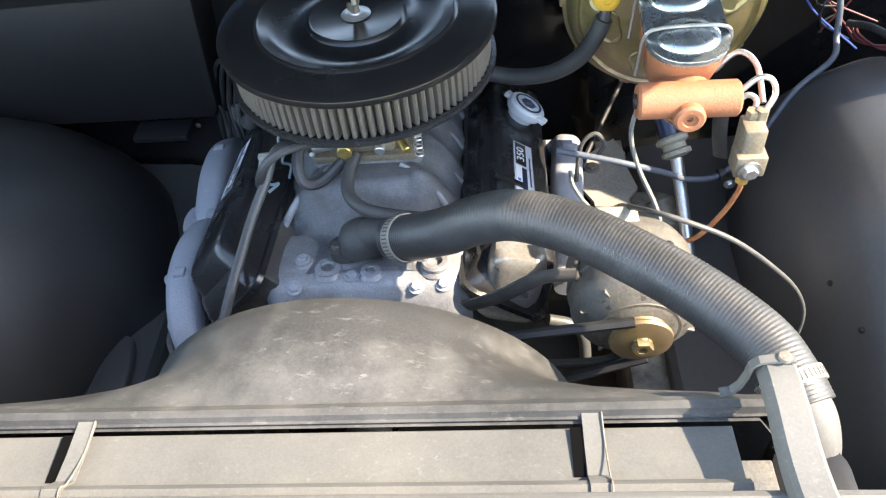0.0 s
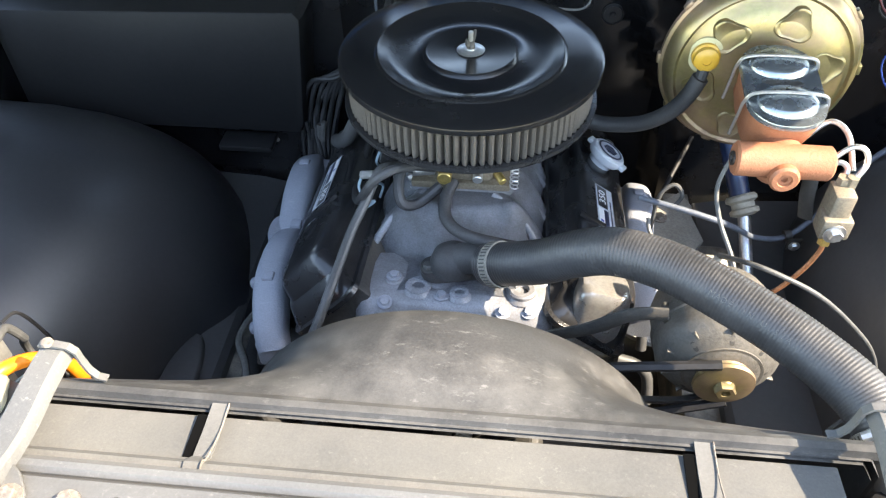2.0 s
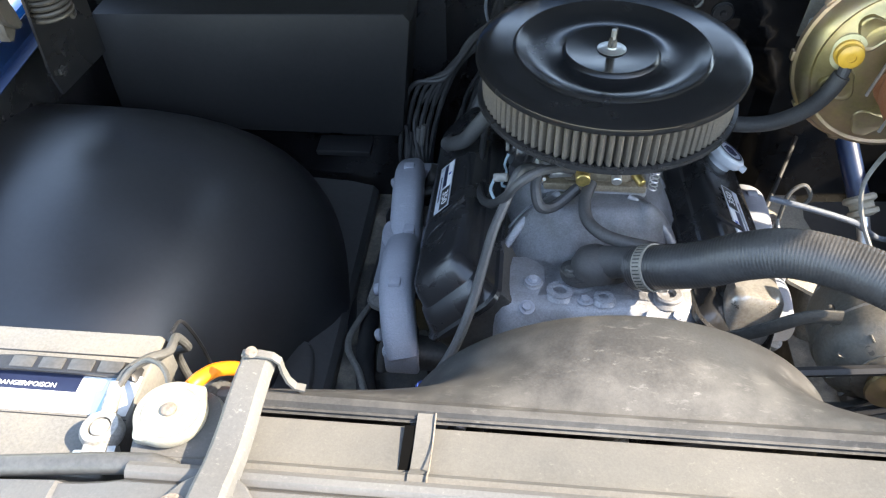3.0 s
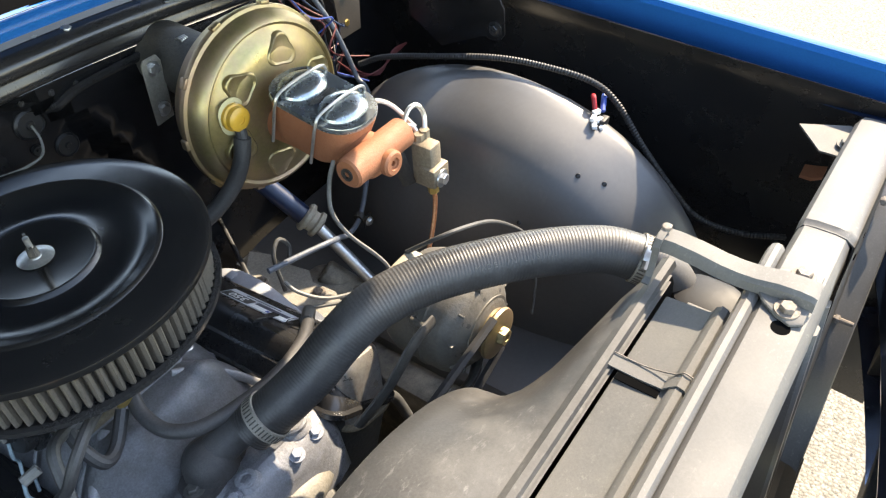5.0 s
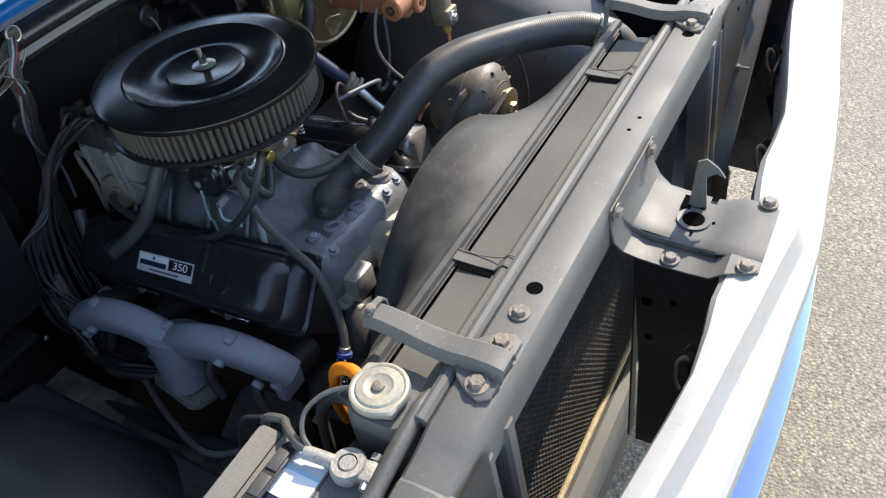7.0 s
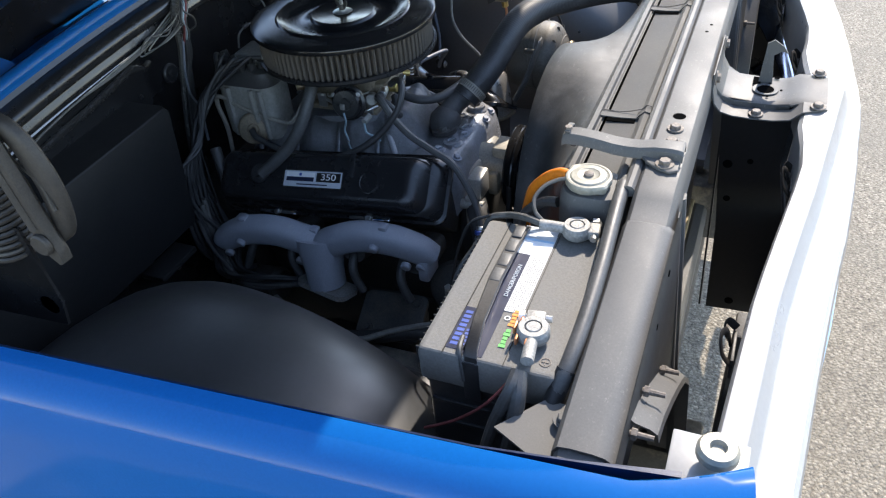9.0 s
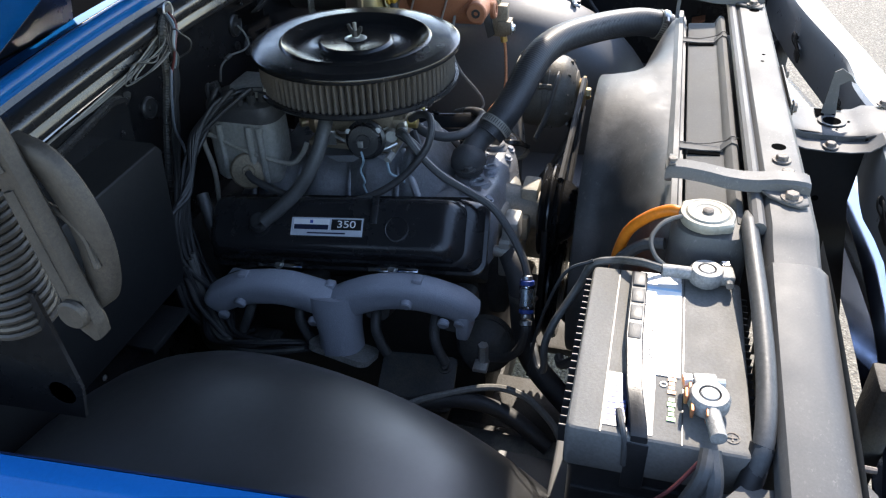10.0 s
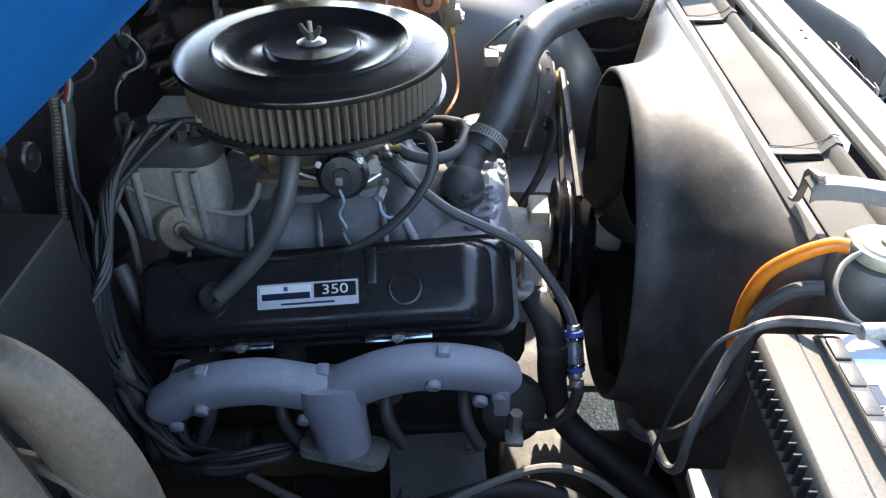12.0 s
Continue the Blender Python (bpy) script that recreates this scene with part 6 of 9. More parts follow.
def build_carb():
    w = thing("carburettor", (-0.18, 0.86, 0.735), "grey and gold four-barrel carburettor with brass fittings", "carburettor")
    bm = bm_new()
    add_box(bm, (-0.18, 0.865, 0.762), (0.115, 0.14, 0.058), 0.006)
    add_cyl(bm, (-0.1735, 0.869, 0.785), (-0.1735, 0.869, 0.828), 0.062, n=32)
    add_box(bm, (-0.18, 0.79, 0.762), (0.09, 0.03, 0.03), 0.005)
    add_box(bm, (-0.18, 0.865, 0.728), (0.14, 0.16, 0.012), 0.003)
    part("body", bm, "old_brass", w)
    for a, b, r, mat in (((-0.20, 0.775, 0.762), (-0.20, 0.758, 0.762), 0.010, "brass"), ((-0.155, 0.778, 0.760), (-0.155, 0.764, 0.758), 0.007, "zinc"), ((-0.215, 0.78, 0.763), (-0.245, 0.772, 0.765), 0.009, "zinc"),
                         ((-0.13, 0.785, 0.757), (-0.12, 0.77, 0.752), 0.006, "brass"), ((-0.245, 0.79, 0.76), (-0.262, 0.786, 0.762), 0.011, "alu")):
        part("fitting", add_cyl(bm_new(), a, b, r, n=12, bev=0.001), mat, w)
    # choke housing with its wire
    bm = bm_new()
    add_lathe(bm, [(0, 0), (0.033, 0), (0.0345, 0.003), (0.034, 0.008), (0.029, 0.010), (0.028, 0.020), (0.0255, 0.023), (0.012, 0.0235), (0.011, 0.026), (0, 0.026)], axis_matrix((-0.272, 0.826, 0.760), (-1, -0.1, 0.25)), 36)
    ch = part("choke_housing", bm, "black_gloss", w, "round black electric choke")
    for k in range(3):
        a = k * 2.1 + 0.4
        part("screw", add_bolt(bm_new(), (-0.281, 0.826 + 0.031 * math.cos(a), 0.763 + 0.031 * math.sin(a)), (-1, -0.1, 0.25), 0.003), "zinc", ch)
    part("terminal", add_box(bm_new(), (-0.302, 0.826, 0.764), (0.005, 0.009, 0.011), 0.001), "greywire", ch)
    for pts, r, mat in (([(-0.235, 0.80, 0.765), (-0.26, 0.805, 0.772), (-0.275, 0.84, 0.775), (-0.27, 0.87, 0.765), (-0.245, 0.89, 0.755)], 0.0022, "zinc"),
                        ([(-0.25, 0.78, 0.745), (-0.262, 0.81, 0.735), (-0.258, 0.86, 0.74), (-0.25, 0.90, 0.75)], 0.003, "zinc"),
                        ([(-0.11, 0.80, 0.75), (-0.10, 0.83, 0.758), (-0.098, 0.87, 0.75)], 0.004, "alu")):
        part("linkage", add_tube(bm_new(), pts, r, 8), mat, w)
    for y, z in ((0.80, 0.742), (0.815, 0.755), (0.90, 0.745)):
        part("lever", add_box(bm_new(), (-0.252, y, z), (0.006, 0.018, 0.028), 0.002), "zinc", w)
    bm = bm_new()
    pts = [(-0.105 + 0.006 * math.cos(k * 1.1), 0.775 + 0.006 * math.sin(k * 1.1), 0.762 - 0.0012 * k + 0.02) for k in range(36)]
    add_tube(bm, pts, 0.001, 5, 2)
    part("return_spring", bm, "zinc", w)
    bm = bm_new()
    add_lathe(bm, [(0.020, 0), (0.022, 0.003), (0.022, 0.016), (0.014, 0.020), (0.008, 0.022), (0.008, 0.035), (0, 0.035)], axis_matrix((-0.235, 0.925, 0.770), (-0.6, 0.7, 0.0)), 24)
    part("pull_off", bm, "gold", w, "brassy vacuum pull-off canister")
    return w


def build_air_cleaner():
    w = thing("air_cleaner", (-0.1735, 0.869, 0.826), "round open-element air cleaner with gloss black lid", "air cleaner")
    at = Matrix.Translation((-0.1735, 0.869, 0.0))
    bm = bm_new()
    prof = [(0, 0.8945), (0.0575, 0.8943), (0.0592, 0.8949), (0.0608, 0.8938), (0.064, 0.8895), (0.072, 0.8862), (0.086, 0.8850), (0.102, 0.8872), (0.113, 0.8925), (0.119, 0.8968), (0.1222, 0.8982), (0.1245, 0.9000), (0.1268, 0.8990), (0.129, 0.8970), (0.136, 0.8966), (0.158, 0.8955), (0.173, 0.8940), (0.1764, 0.8922), (0.1772, 0.890), (0.1770, 0.8845), (0.1757, 0.8835), (0.1747, 0.8895), (0.12, 0.8835), (0, 0.883)]
    add_lathe(bm, prof, at, 128)
    part("lid", bm, "lid", w, "gloss black dished lid with faint dust", angle=26)
    bm = bm_new()
    N = 94
    loops = []
    for z, k in ((0.830, 0.995), (0.833, 1.0), (0.858, 1.002), (0.880, 1.0), (0.8825, 0.995)):
        lp = []
        for i in range(N * 4):
            a = 2 * math.pi * i / (N * 4)
            r = (0.1672, 0.1640, 0.1535, 0.1640)[i % 4] * k
            lp.append((-0.1735 + r * math.cos(a), 0.869 + r * math.sin(a), z))
        loops.append(lp)
    add_loft(bm, loops)
    part("filter_element", bm, "filt", w, "pleated grey-tan filter element", angle=25)
    bm = bm_new()
    add_lathe(bm, [(0, 0.829), (0.10, 0.829), (0.125, 0.822), (0.160, 0.822), (0.1720, 0.8235), (0.1742, 0.827), (0.1737, 0.832), (0.168, 0.8325), (0.167, 0.829), (0, 0.831)], at, 96)
    part("base_pan", bm, "black_gloss", w)
    bm = bm_new()
    add_lathe(bm, [(0, 0.8935), (0.0175, 0.8945), (0.019, 0.8955), (0.016, 0.8972), (0.007, 0.8978), (0.007, 0.899), (0, 0.899)], at, 32)
    part("washer", bm, "zinc", w)
    bm = bm_new()
    add_cyl(bm, (-0.1735, 0.869, 0.897), (-0.1735, 0.869, 0.922), 0.0032, n=12)
    part("stud", bm, "zinc", w)
    bm = bm_new()
    add_cyl(bm, (-0.1735, 0.869, 0.897), (-0.1735, 0.869, 0.909), 0.0062, 0.005, n=14)
    for s in (1, -1):
        m = frame_of((-0.1735, 0.869, 0.900), (0.35 * s, s, 0), (0, 0, 1))
        add_plate(bm, [(0.003, 0.0), (0.009, 0.002), (0.015, 0.010), (0.016, 0.017), (0.012, 0.018), (0.006, 0.010), (0.003, 0.008)], m @ Matrix.Translation((0, 0, -0.0015)), 0.003)
    part("wing_nut", bm, "iron", w)
    return w


def build_upper_hose():
    w = thing("upper_radiator_hose", (0.05, 0.49, 0.85), "black ribbed rubber upper radiator hose", "radiator hose")
    pts = [(-0.1332, 0.6484, 0.7158), (-0.0991, 0.6245, 0.7448), (-0.0623, 0.6089, 0.7690), (-0.0273, 0.5947, 0.7989), (0.0134, 0.5779, 0.8218), (0.0669, 0.5492, 0.8311), (0.1230, 0.5103, 0.8301), (0.1786, 0.4651, 0.8258), (0.2234, 0.4159, 0.8202), (0.2404, 0.3819, 0.8128), (0.2499, 0.3540, 0.8030)]
    bm = add_tube(bm_new(), pts, 0.0275, 28, 10, rib=0.00022, pitch=0.0038)
    part("hose", bm, "hose", w, angle=80)
    for p, q, nm in (((-0.1235, 0.6410, 0.7240), (-0.1130, 0.6335, 0.7330), 1), ((0.2410, 0.3800, 0.8122), (0.2450, 0.3680, 0.8085), 2)):
        p, q = Vector(p), Vector(q)
        m = axis_matrix(p, q - p)
        h = (q - p).length
        bm = add_lathe(bm_new(), [(0.0282, 0), (0.0300, 0.0005), (0.0300, h - 0.0005), (0.0282, h)], m, 40)
        cl = part("hose_clamp", bm, "dusty_alu", w, "slotted steel worm-drive clamp")
        bm = bm_new()
        for k in range(40):
            a = 2 * math.pi * k / 40
            add_box(bm, (0.0301, 0, h / 2), (0.0004, 0.0016, h * 0.62), 0, m @ Matrix.Rotation(a, 4, "Z"))
        tagged(part("slot", bm, "iron", cl), kind="stuff")
        bm = bm_new()
        mm = m @ Matrix.Rotation(-1.3 if nm == 1 else 2.2, 4, "Z")
        add_box(bm, (0.034, 0, h / 2), (0.009, 0.018, h), 0.002, mm)
        add_cyl(bm, mm @ Vector((0.034, 0.008, h / 2)), mm @ Vector((0.034, 0.018, h / 2)), 0.005, n=8)
        part("clamp_screw", bm, "zinc", cl)
    # moulded print along the hose
    line = spline(pts, 40)
    run = 0.0
    marks = "MADE IN U.S.A."
    i0 = min(range(len(line)), key=lambda i: (line[i] - Vector((0.105, 0.523, 0.831))).length)
    for i in range(i0, len(line) - 1):
        step = (line[i + 1] - line[i]).length
        k0, k1 = int(run / 0.0072), int((run + step) / 0.0072)
        run += step
        if k1 > k0 and k1 <= len(marks) and marks[k1 - 1] != " ":
            t = (line[i + 1] - line[i]).normalized()
            side = Vector((-0.25, -0.78, 0.55))
            side = (side - t * side.dot(t)).normalized()
            lettering("moulded_letter", marks[k1 - 1], 0.0085, frame_of(line[i] + side * 0.0277, t, side.cross(t)), "greyhose", w)
    return w


def build_alternator():
    w = thing("alternator", (0.148, 0.59, 0.61), "dull cast aluminium alternator with brassy pulley", "alternator")
    ax = axis_matrix((0.148, 0.512, 0.690), (0, 1, 0))
    bm = bm_new()
    add_lathe(bm, [(0, 0.004), (0.030, 0.004), (0.040, 0.007), (0.056, 0.016), (0.066, 0.024), (0.072, 0.034), (0.0735, 0.040), (0.0735, 0.060), (0.0755, 0.062), (0.0755, 0.070), (0.0735, 0.072), (0.0735, 0.104), (0.067, 0.120), (0.05, 0.130), (0, 0.132)], ax, 56)
    bo = part("housing", bm, "alt_case", w)
    for k in range(4):
        a = k * math.pi / 2 + 0.5
        part("through_bolt_lug", add_cyl(bm_new(), ax @ Vector((0.0725 * math.cos(a), 0.0725 * math.sin(a), 0.052)), ax @ Vector((0.0725 * math.cos(a), 0.0725 * math.sin(a), 0.080)), 0.0065, n=14, bev=0.002), "alt_case", bo)
    for k in range(8):
        a = 2 * math.pi * k / 8
        m = ax @ Matrix.Rotation(a, 4, "Z") @ Matrix.Translation((0.054, 0, 0.0150)) @ Matrix.Rotation(radians(-33), 4, "Y")
        part("vent", add_plate(bm_new(), rrect(0.013, 0.0055, 0.0026, 3), m, 0.0010), "iron", bo)
    bm = bm_new()
    add_lathe(bm, [(0, -0.014), (0.0105, -0.014), (0.0115, -0.013), (0.012, -0.011), (0.026, -0.0105), (0.0345, -0.008), (0.0355, -0.004), (0.0345, -0.002), (0.029, 0.002), (0.0345, 0.008), (0.035, 0.011), (0.02, 0.013), (0, 0.013)], ax, 36)
    part("pulley", bm, "gold", w, "yellow zinc plated pulley")
    bm = bm_new()
    add_lathe(bm, [(0.0125, -0.010), (0.0125, -0.018), (0.011, -0.020), (0.006, -0.020), (0.005, -0.015), (0, -0.015)], ax, 6)
    part("pulley_nut", bm, "gold", w)
    bm = bm_new()
    add_lathe(bm, [(0.036, 0.008), (0.046, 0.0085), (0.046, 0.0105), (0.036, 0.010)], ax, 36)
    part("cooling_fan", bm, "alt_case", w)
    bm = bm_new()
    add_box(bm, (0.13, 0.63, 0.755), (0.05, 0.025, 0.02), 0.004)
    part("terminal_block", bm, "beige", w)
    part("brace", add_tube(bm_new(), [(-0.045, 0.575, 0.672), (-0.005, 0.560, 0.708), (0.040, 0.552, 0.748), (0.078, 0.552, 0.752)], 0.011, 10, flat=0.4, first_up=(0, 1, 0)), "iron", w, "black slotted adjusting brace")
    for k in range(10):
        a = 2 * math.pi * k / 10 + 0.3
        part("cooling_rib", add_box(bm_new(), (0.0605, 0, 0.0245), (0.016, 0.003, 0.006), 0.001, ax @ Matrix.Rotation(a, 4, "Z") @ Matrix.Translation((0, 0, -0.003))), "alt_case", bo)
    return w


build_engine()
build_carb()
build_air_cleaner()
build_upper_hose()
build_alternator()


# ---- brakes and steering, driver's side ----
def build_booster():
    w = thing("brake_booster", (0.225, 1.02, 0.71), "iridescent yellow zinc brake booster drum on a firewall bracket", "brake booster")
    ax = axis_matrix((0.2295, 1.006, 0.8395), (-0.04, -1, 0.03)) @ Matrix.Scale(0.962, 4)
    bm = bm_new()
    add_lathe(bm, [(0, 0), (0.10, 0), (0.125, 0.015), (0.135, 0.042), (0.1405, 0.045), (0.1415, 0.050), (0.1405, 0.055), (0.136, 0.057), (0.134, 0.066), (0.1275, 0.080), (0.122, 0.083), (0.118, 0.080), (0.112, 0.082), (0.104, 0.089), (0.085, 0.095), (0.060, 0.098), (0, 0.099)], ax, 72)
    sh = part("shell", bm, "gold", w, angle=50)
    for k in range(6):
        a = k * math.pi / 3 + 0.25
        bm = bm_new()
        m = ax @ Matrix.Rotation(a, 4, "Z") @ Matrix.Translation((0.084, 0, 0.0935)) @ Matrix.Rotation(radians(8), 4, "Y")
        lo = [(0.022 * math.cos(t) * (1 + 0.16 * math.cos(3 * t)), 0.024 * math.sin(t) * (1 + 0.16 * math.cos(3 * t))) for t in [2 * math.pi * i / 30 for i in range(30)]]
        add_loft(bm, [[m @ Vector((x * q, y * q, z)) for x, y in lo] for z, q in ((-0.004, 1.10), (0.0015, 1.04), (0.0030, 0.94), (0.0012, 0.80), (0.0008, 0.4))])
        part("pressed_pad", bm, "gold", sh, angle=60)
    for k in range(10):
        a = 2 * math.pi * k / 10
        bm = add_box(bm_new(), (0.142, 0, 0.050), (0.006, 0.016, 0.012), 0.002, ax @ Matrix.Rotation(a, 4, "Z"))
        part("crimp_tab", bm, "gold", sh)
    # check valve
    vx = axis_matrix((0.144, 0.921, 0.872), (-0.05, -1, 0.05))
    part("valve_tag", add_plate(bm_new(), rrect(0.043, 0.052, 0.0205, 7), vx @ Matrix.Translation((0, 0.0, 0.002)), 0.001), "cream", w, "round cream tag with print")
    part("check_valve", add_lathe(bm_new(), [(0, 0.002), (0.019, 0.002), (0.019, 0.008), (0.0165, 0.010), (0.0165, 0.018), (0.012, 0.021), (0.006, 0.021), (0.006, 0.019), (0, 0.019)], vx, 28), "yellow", w, "amber plastic check valve")
    part("valve_nipple", add_tube(bm_new(), [(0.144, 0.915, 0.866), (0.143, 0.908, 0.855), (0.141, 0.905, 0.842)], 0.008, 10), "rubber", w)
    # two-bolt mounting ear with a gusset behind it
    ear = frame_of((0.1595, 1.102, 0.848), (1, 0.12, -0.06), (0.02, 0, 1))
    part("bracket_ear", add_plate(bm_new(), [(-0.017, -0.052), (0.016, -0.050), (0.018, 0.040), (0.012, 0.050), (-0.012, 0.050), (-0.017, 0.044)], ear, 0.003), "dusty_alu", w, "dull zinc-grey two-bolt bracket ear")
    part("bracket_gusset", add_plate(bm_new(), [(0.004, 0.040), (0.020, 0.038), (0.032, 0.014), (0.042, 0.000), (0.085, -0.012), (0.085, -0.05), (0.014, -0.044)], frame_of((0.165, 1.112, 0.848), (1, 0.12, -0.06), (0.02, 0, 1)), 0.003), "steel", w)
    for dz in (0.034, -0.031):
        part("bolt", add_bolt(bm_new(), ear @ Vector((0, dz, 0.003)), (-0.1, -1, 0), 0.008), "zinc", w)
    coil = [(0.212 + 0.0035 * k / 8, 1.092 + 0.008 * math.cos(k * math.pi / 4), 0.900 + 0.008 * math.sin(k * math.pi / 4)) for k in range(33)]
    part("spring", add_tube(bm_new(), coil, 0.0016, 6, 1, smooth_line=False), "zinc", w, "small steel coil spring")
    part("push_rod_collar", add_cyl(bm_new(), (0.226, 1.025, 0.853), (0.226, 1.163, 0.86), 0.05, n=24), "iron", w)
    return w


def build_master_cylinder():
    w = thing("master_cylinder", (0.22, 0.82, 0.80), "rust-orange cast iron brake master cylinder with chromed cover", "master cylinder")
    T = Matrix.Translation((0.221, 0.824, 0.884)) @ Matrix.Rotation(radians(9), 4, "X")
    bm = bm_new()
    loops = []
    for z, wx, ly, cy in ((-0.068, 0.070, 0.11, 0.010), (-0.055, 0.077, 0.128, 0.006), (-0.030, 0.083, 0.138, 0.002), (-0.012, 0.087, 0.143, 0.0), (-0.006, 0.088, 0.146, 0.0), (0.0, 0.088, 0.146, 0.0)):
        loops.append([T @ Vector((x, y, z)) for x, y in rrect(wx, ly, min(0.036, wx * 0.42), 7, 0, cy)])
    add_loft(bm, loops)
    part("reservoir", bm, "rust_iron", w, angle=45)
    bm = bm_new()
    add_cyl(bm, (0.222, 0.93, 0.826), (0.218, 0.735, 0.828), 0.030, n=24, bev=0.004)
    part("bore", bm, "rust_iron", w)
    bm = bm_new()
    add_cyl(bm, (0.160, 0.738, 0.838), (0.276, 0.738, 0.836), 0.0215, n=24, bev=0.003)
    part("outlet_boss", bm, "rust_iron", w, "horizontal cast outlet boss")
    bm = bm_new()
    add_lathe(bm, [(0.018, 0), (0.018, 0.008), (0.015, 0.011), (0.009, 0.011), (0.008, 0.008), (0.004, 0.008), (0.004, 0.004), (0, 0.004)], axis_matrix((0.217, 0.7175, 0.830), (0, -1, 0.05)), 24)
    part("end_plug", bm, "rust_iron", w)
    bm = bm_new()
    add_lathe(bm, [(0.009, 0), (0.009, 0.003), (0.005, 0.003), (0.004, 0.0), (0, 0)], axis_matrix((0.1605, 0.738, 0.838), (-1, 0, 0)), 16)
    part("side_plug", bm, "steel", w)
    bm = bm_new()
    add_loft(bm, [[T @ Vector((x * k, y * k, z)) for x, y in rrect(0.094, 0.150, 0.042, 8)] for z, k in ((0.0, 1.0), (0.001, 1.015), (0.006, 1.015), (0.008, 1.0), (0.0085, 0.9))])
    cv = part("cover", bm, "tinted_chrome", w, "shiny pressed steel cover")
    for y in (-0.034, 0.036):
        bm = add_lathe(bm_new(), [(0.036, 0.007), (0.034, 0.012), (0.027, 0.0165), (0.014, 0.0185), (0, 0.019)], T @ Matrix.Translation((0, y, 0)) @ Matrix.Diagonal((1.05, 0.82, 1, 1)), 32)
        part("dome", bm, "tinted_chrome", cv, "bright domed cover pressing")
    bm = bm_new()
    for k in range(5):
        add_box(bm, (0, 0.0 - 0.004 + 0.0022 * k, 0.0092), (0.05 - 0.006 * abs(k - 2), 0.0011, 0.0006), 0, T)
    tagged(part("stamped_print", bm, "iron", cv), kind="stuff")
    for y in (-0.030, 0.038):
        bm = add_tube(bm_new(), [T @ Vector(p) for p in ((-0.050, y + 0.01, -0.062), (-0.050, y + 0.004, -0.02), (-0.050, y, 0.004), (-0.040, y, 0.018), (0.0, y, 0.0215), (0.040, y, 0.018), (0.050, y, 0.004), (0.050, y + 0.004, -0.02), (0.050, y + 0.01, -0.055))], 0.0022, 8)
        part("wire_bail", bm, "zinc", w, "springy steel wire bail")
    return w


def build_prop_valve():
    w = thing("proportioning_valve", (0.292, 0.71, 0.745), "dull cast brass-grey brake proportioning valve with steel lines", "brake valve")
    bm = bm_new()
    add_box(bm, (0.291, 0.712, 0.785), (0.026, 0.034, 0.070), 0.004)
    add_box(bm, (0.291, 0.702, 0.772), (0.036, 0.030, 0.030), 0.003)
    part("body", bm, "old_brass", w)
    part("end_bolt", add_bolt(bm_new(), (0.290, 0.687, 0.768), (0.1, -1, 0), 0.009), "zinc", w)
    part("bracket", add_tube(bm_new(), [(0.262, 0.745, 0.825), (0.262, 0.735, 0.79), (0.268, 0.728, 0.755)], 0.010, 8, flat=0.3), "steel", w)
    part("lower_nut", add_cyl(bm_new(), (0.291, 0.705, 0.752), (0.291, 0.703, 0.736), 0.008, n=6), "brass", w)
    for pts in ([(0.276, 0.738, 0.845), (0.292, 0.738, 0.862), (0.306, 0.734, 0.862), (0.312, 0.728, 0.845), (0.300, 0.720, 0.822)],
                [(0.276, 0.742, 0.828), (0.288, 0.742, 0.836), (0.296, 0.735, 0.832), (0.290, 0.722, 0.820)],
                [(0.262, 0.80, 0.83), (0.285, 0.80, 0.855), (0.303, 0.78, 0.85), (0.306, 0.74, 0.825)]):
        part("brake_pipe", add_tube(bm_new(), pts, 0.0035, 8), "zinc", w, "bent steel brake pipe")
    for c in ((0.300, 0.720, 0.822), (0.290, 0.722, 0.820)):
        part("flare_nut", add_cyl(bm_new(), Vector(c) + Vector((0, 0, 0.010)), Vector(c) - Vector((0, 0, 0.012)), 0.0075, n=6), "old_brass", w)
    return w


def build_steering():
    w = thing("steering_shaft", (0.28, 0.93, 0.40), "steel steering shaft with blue-grey sleeve and pale coupling", "steering shaft")
    part("sleeve", add_tube(bm_new(), [(0.225, 1.11, 0.715), (0.275, 0.968, 0.575)], 0.017, 16, smooth_line=False), "blue_inner", w)
    part("collar", add_lathe(bm_new(), [(0, 0), (0.022, 0), (0.026, 0.004), (0.026, 0.010), (0.019, 0.014), (0.019, 0.022), (0.024, 0.025), (0.024, 0.032), (0.014, 0.036), (0, 0.036)], axis_matrix((0.273, 0.974, 0.582), (0.33, -0.80, -0.75)), 28), "beige", w)
    part("rod", add_tube(bm_new(), [(0.282, 0.95, 0.556), (0.297, 0.83, 0.445), (0.306, 0.76, 0.38)], 0.0105, 14, smooth_line=False), "zinc", w)
    part("flange", add_plate(bm_new(), rrect(0.07, 0.04, 0.018, 5), frame_of((0.245, 1.06, 0.665), (0.9, 0.2, 0.2), (0, 0.3, -0.9)), 0.006), "steel", w)
    part("column_bolt", add_bolt(bm_new(), (0.228, 1.048, 0.668), (0, -1, 0.4), 0.007), "zinc", w)
    return w


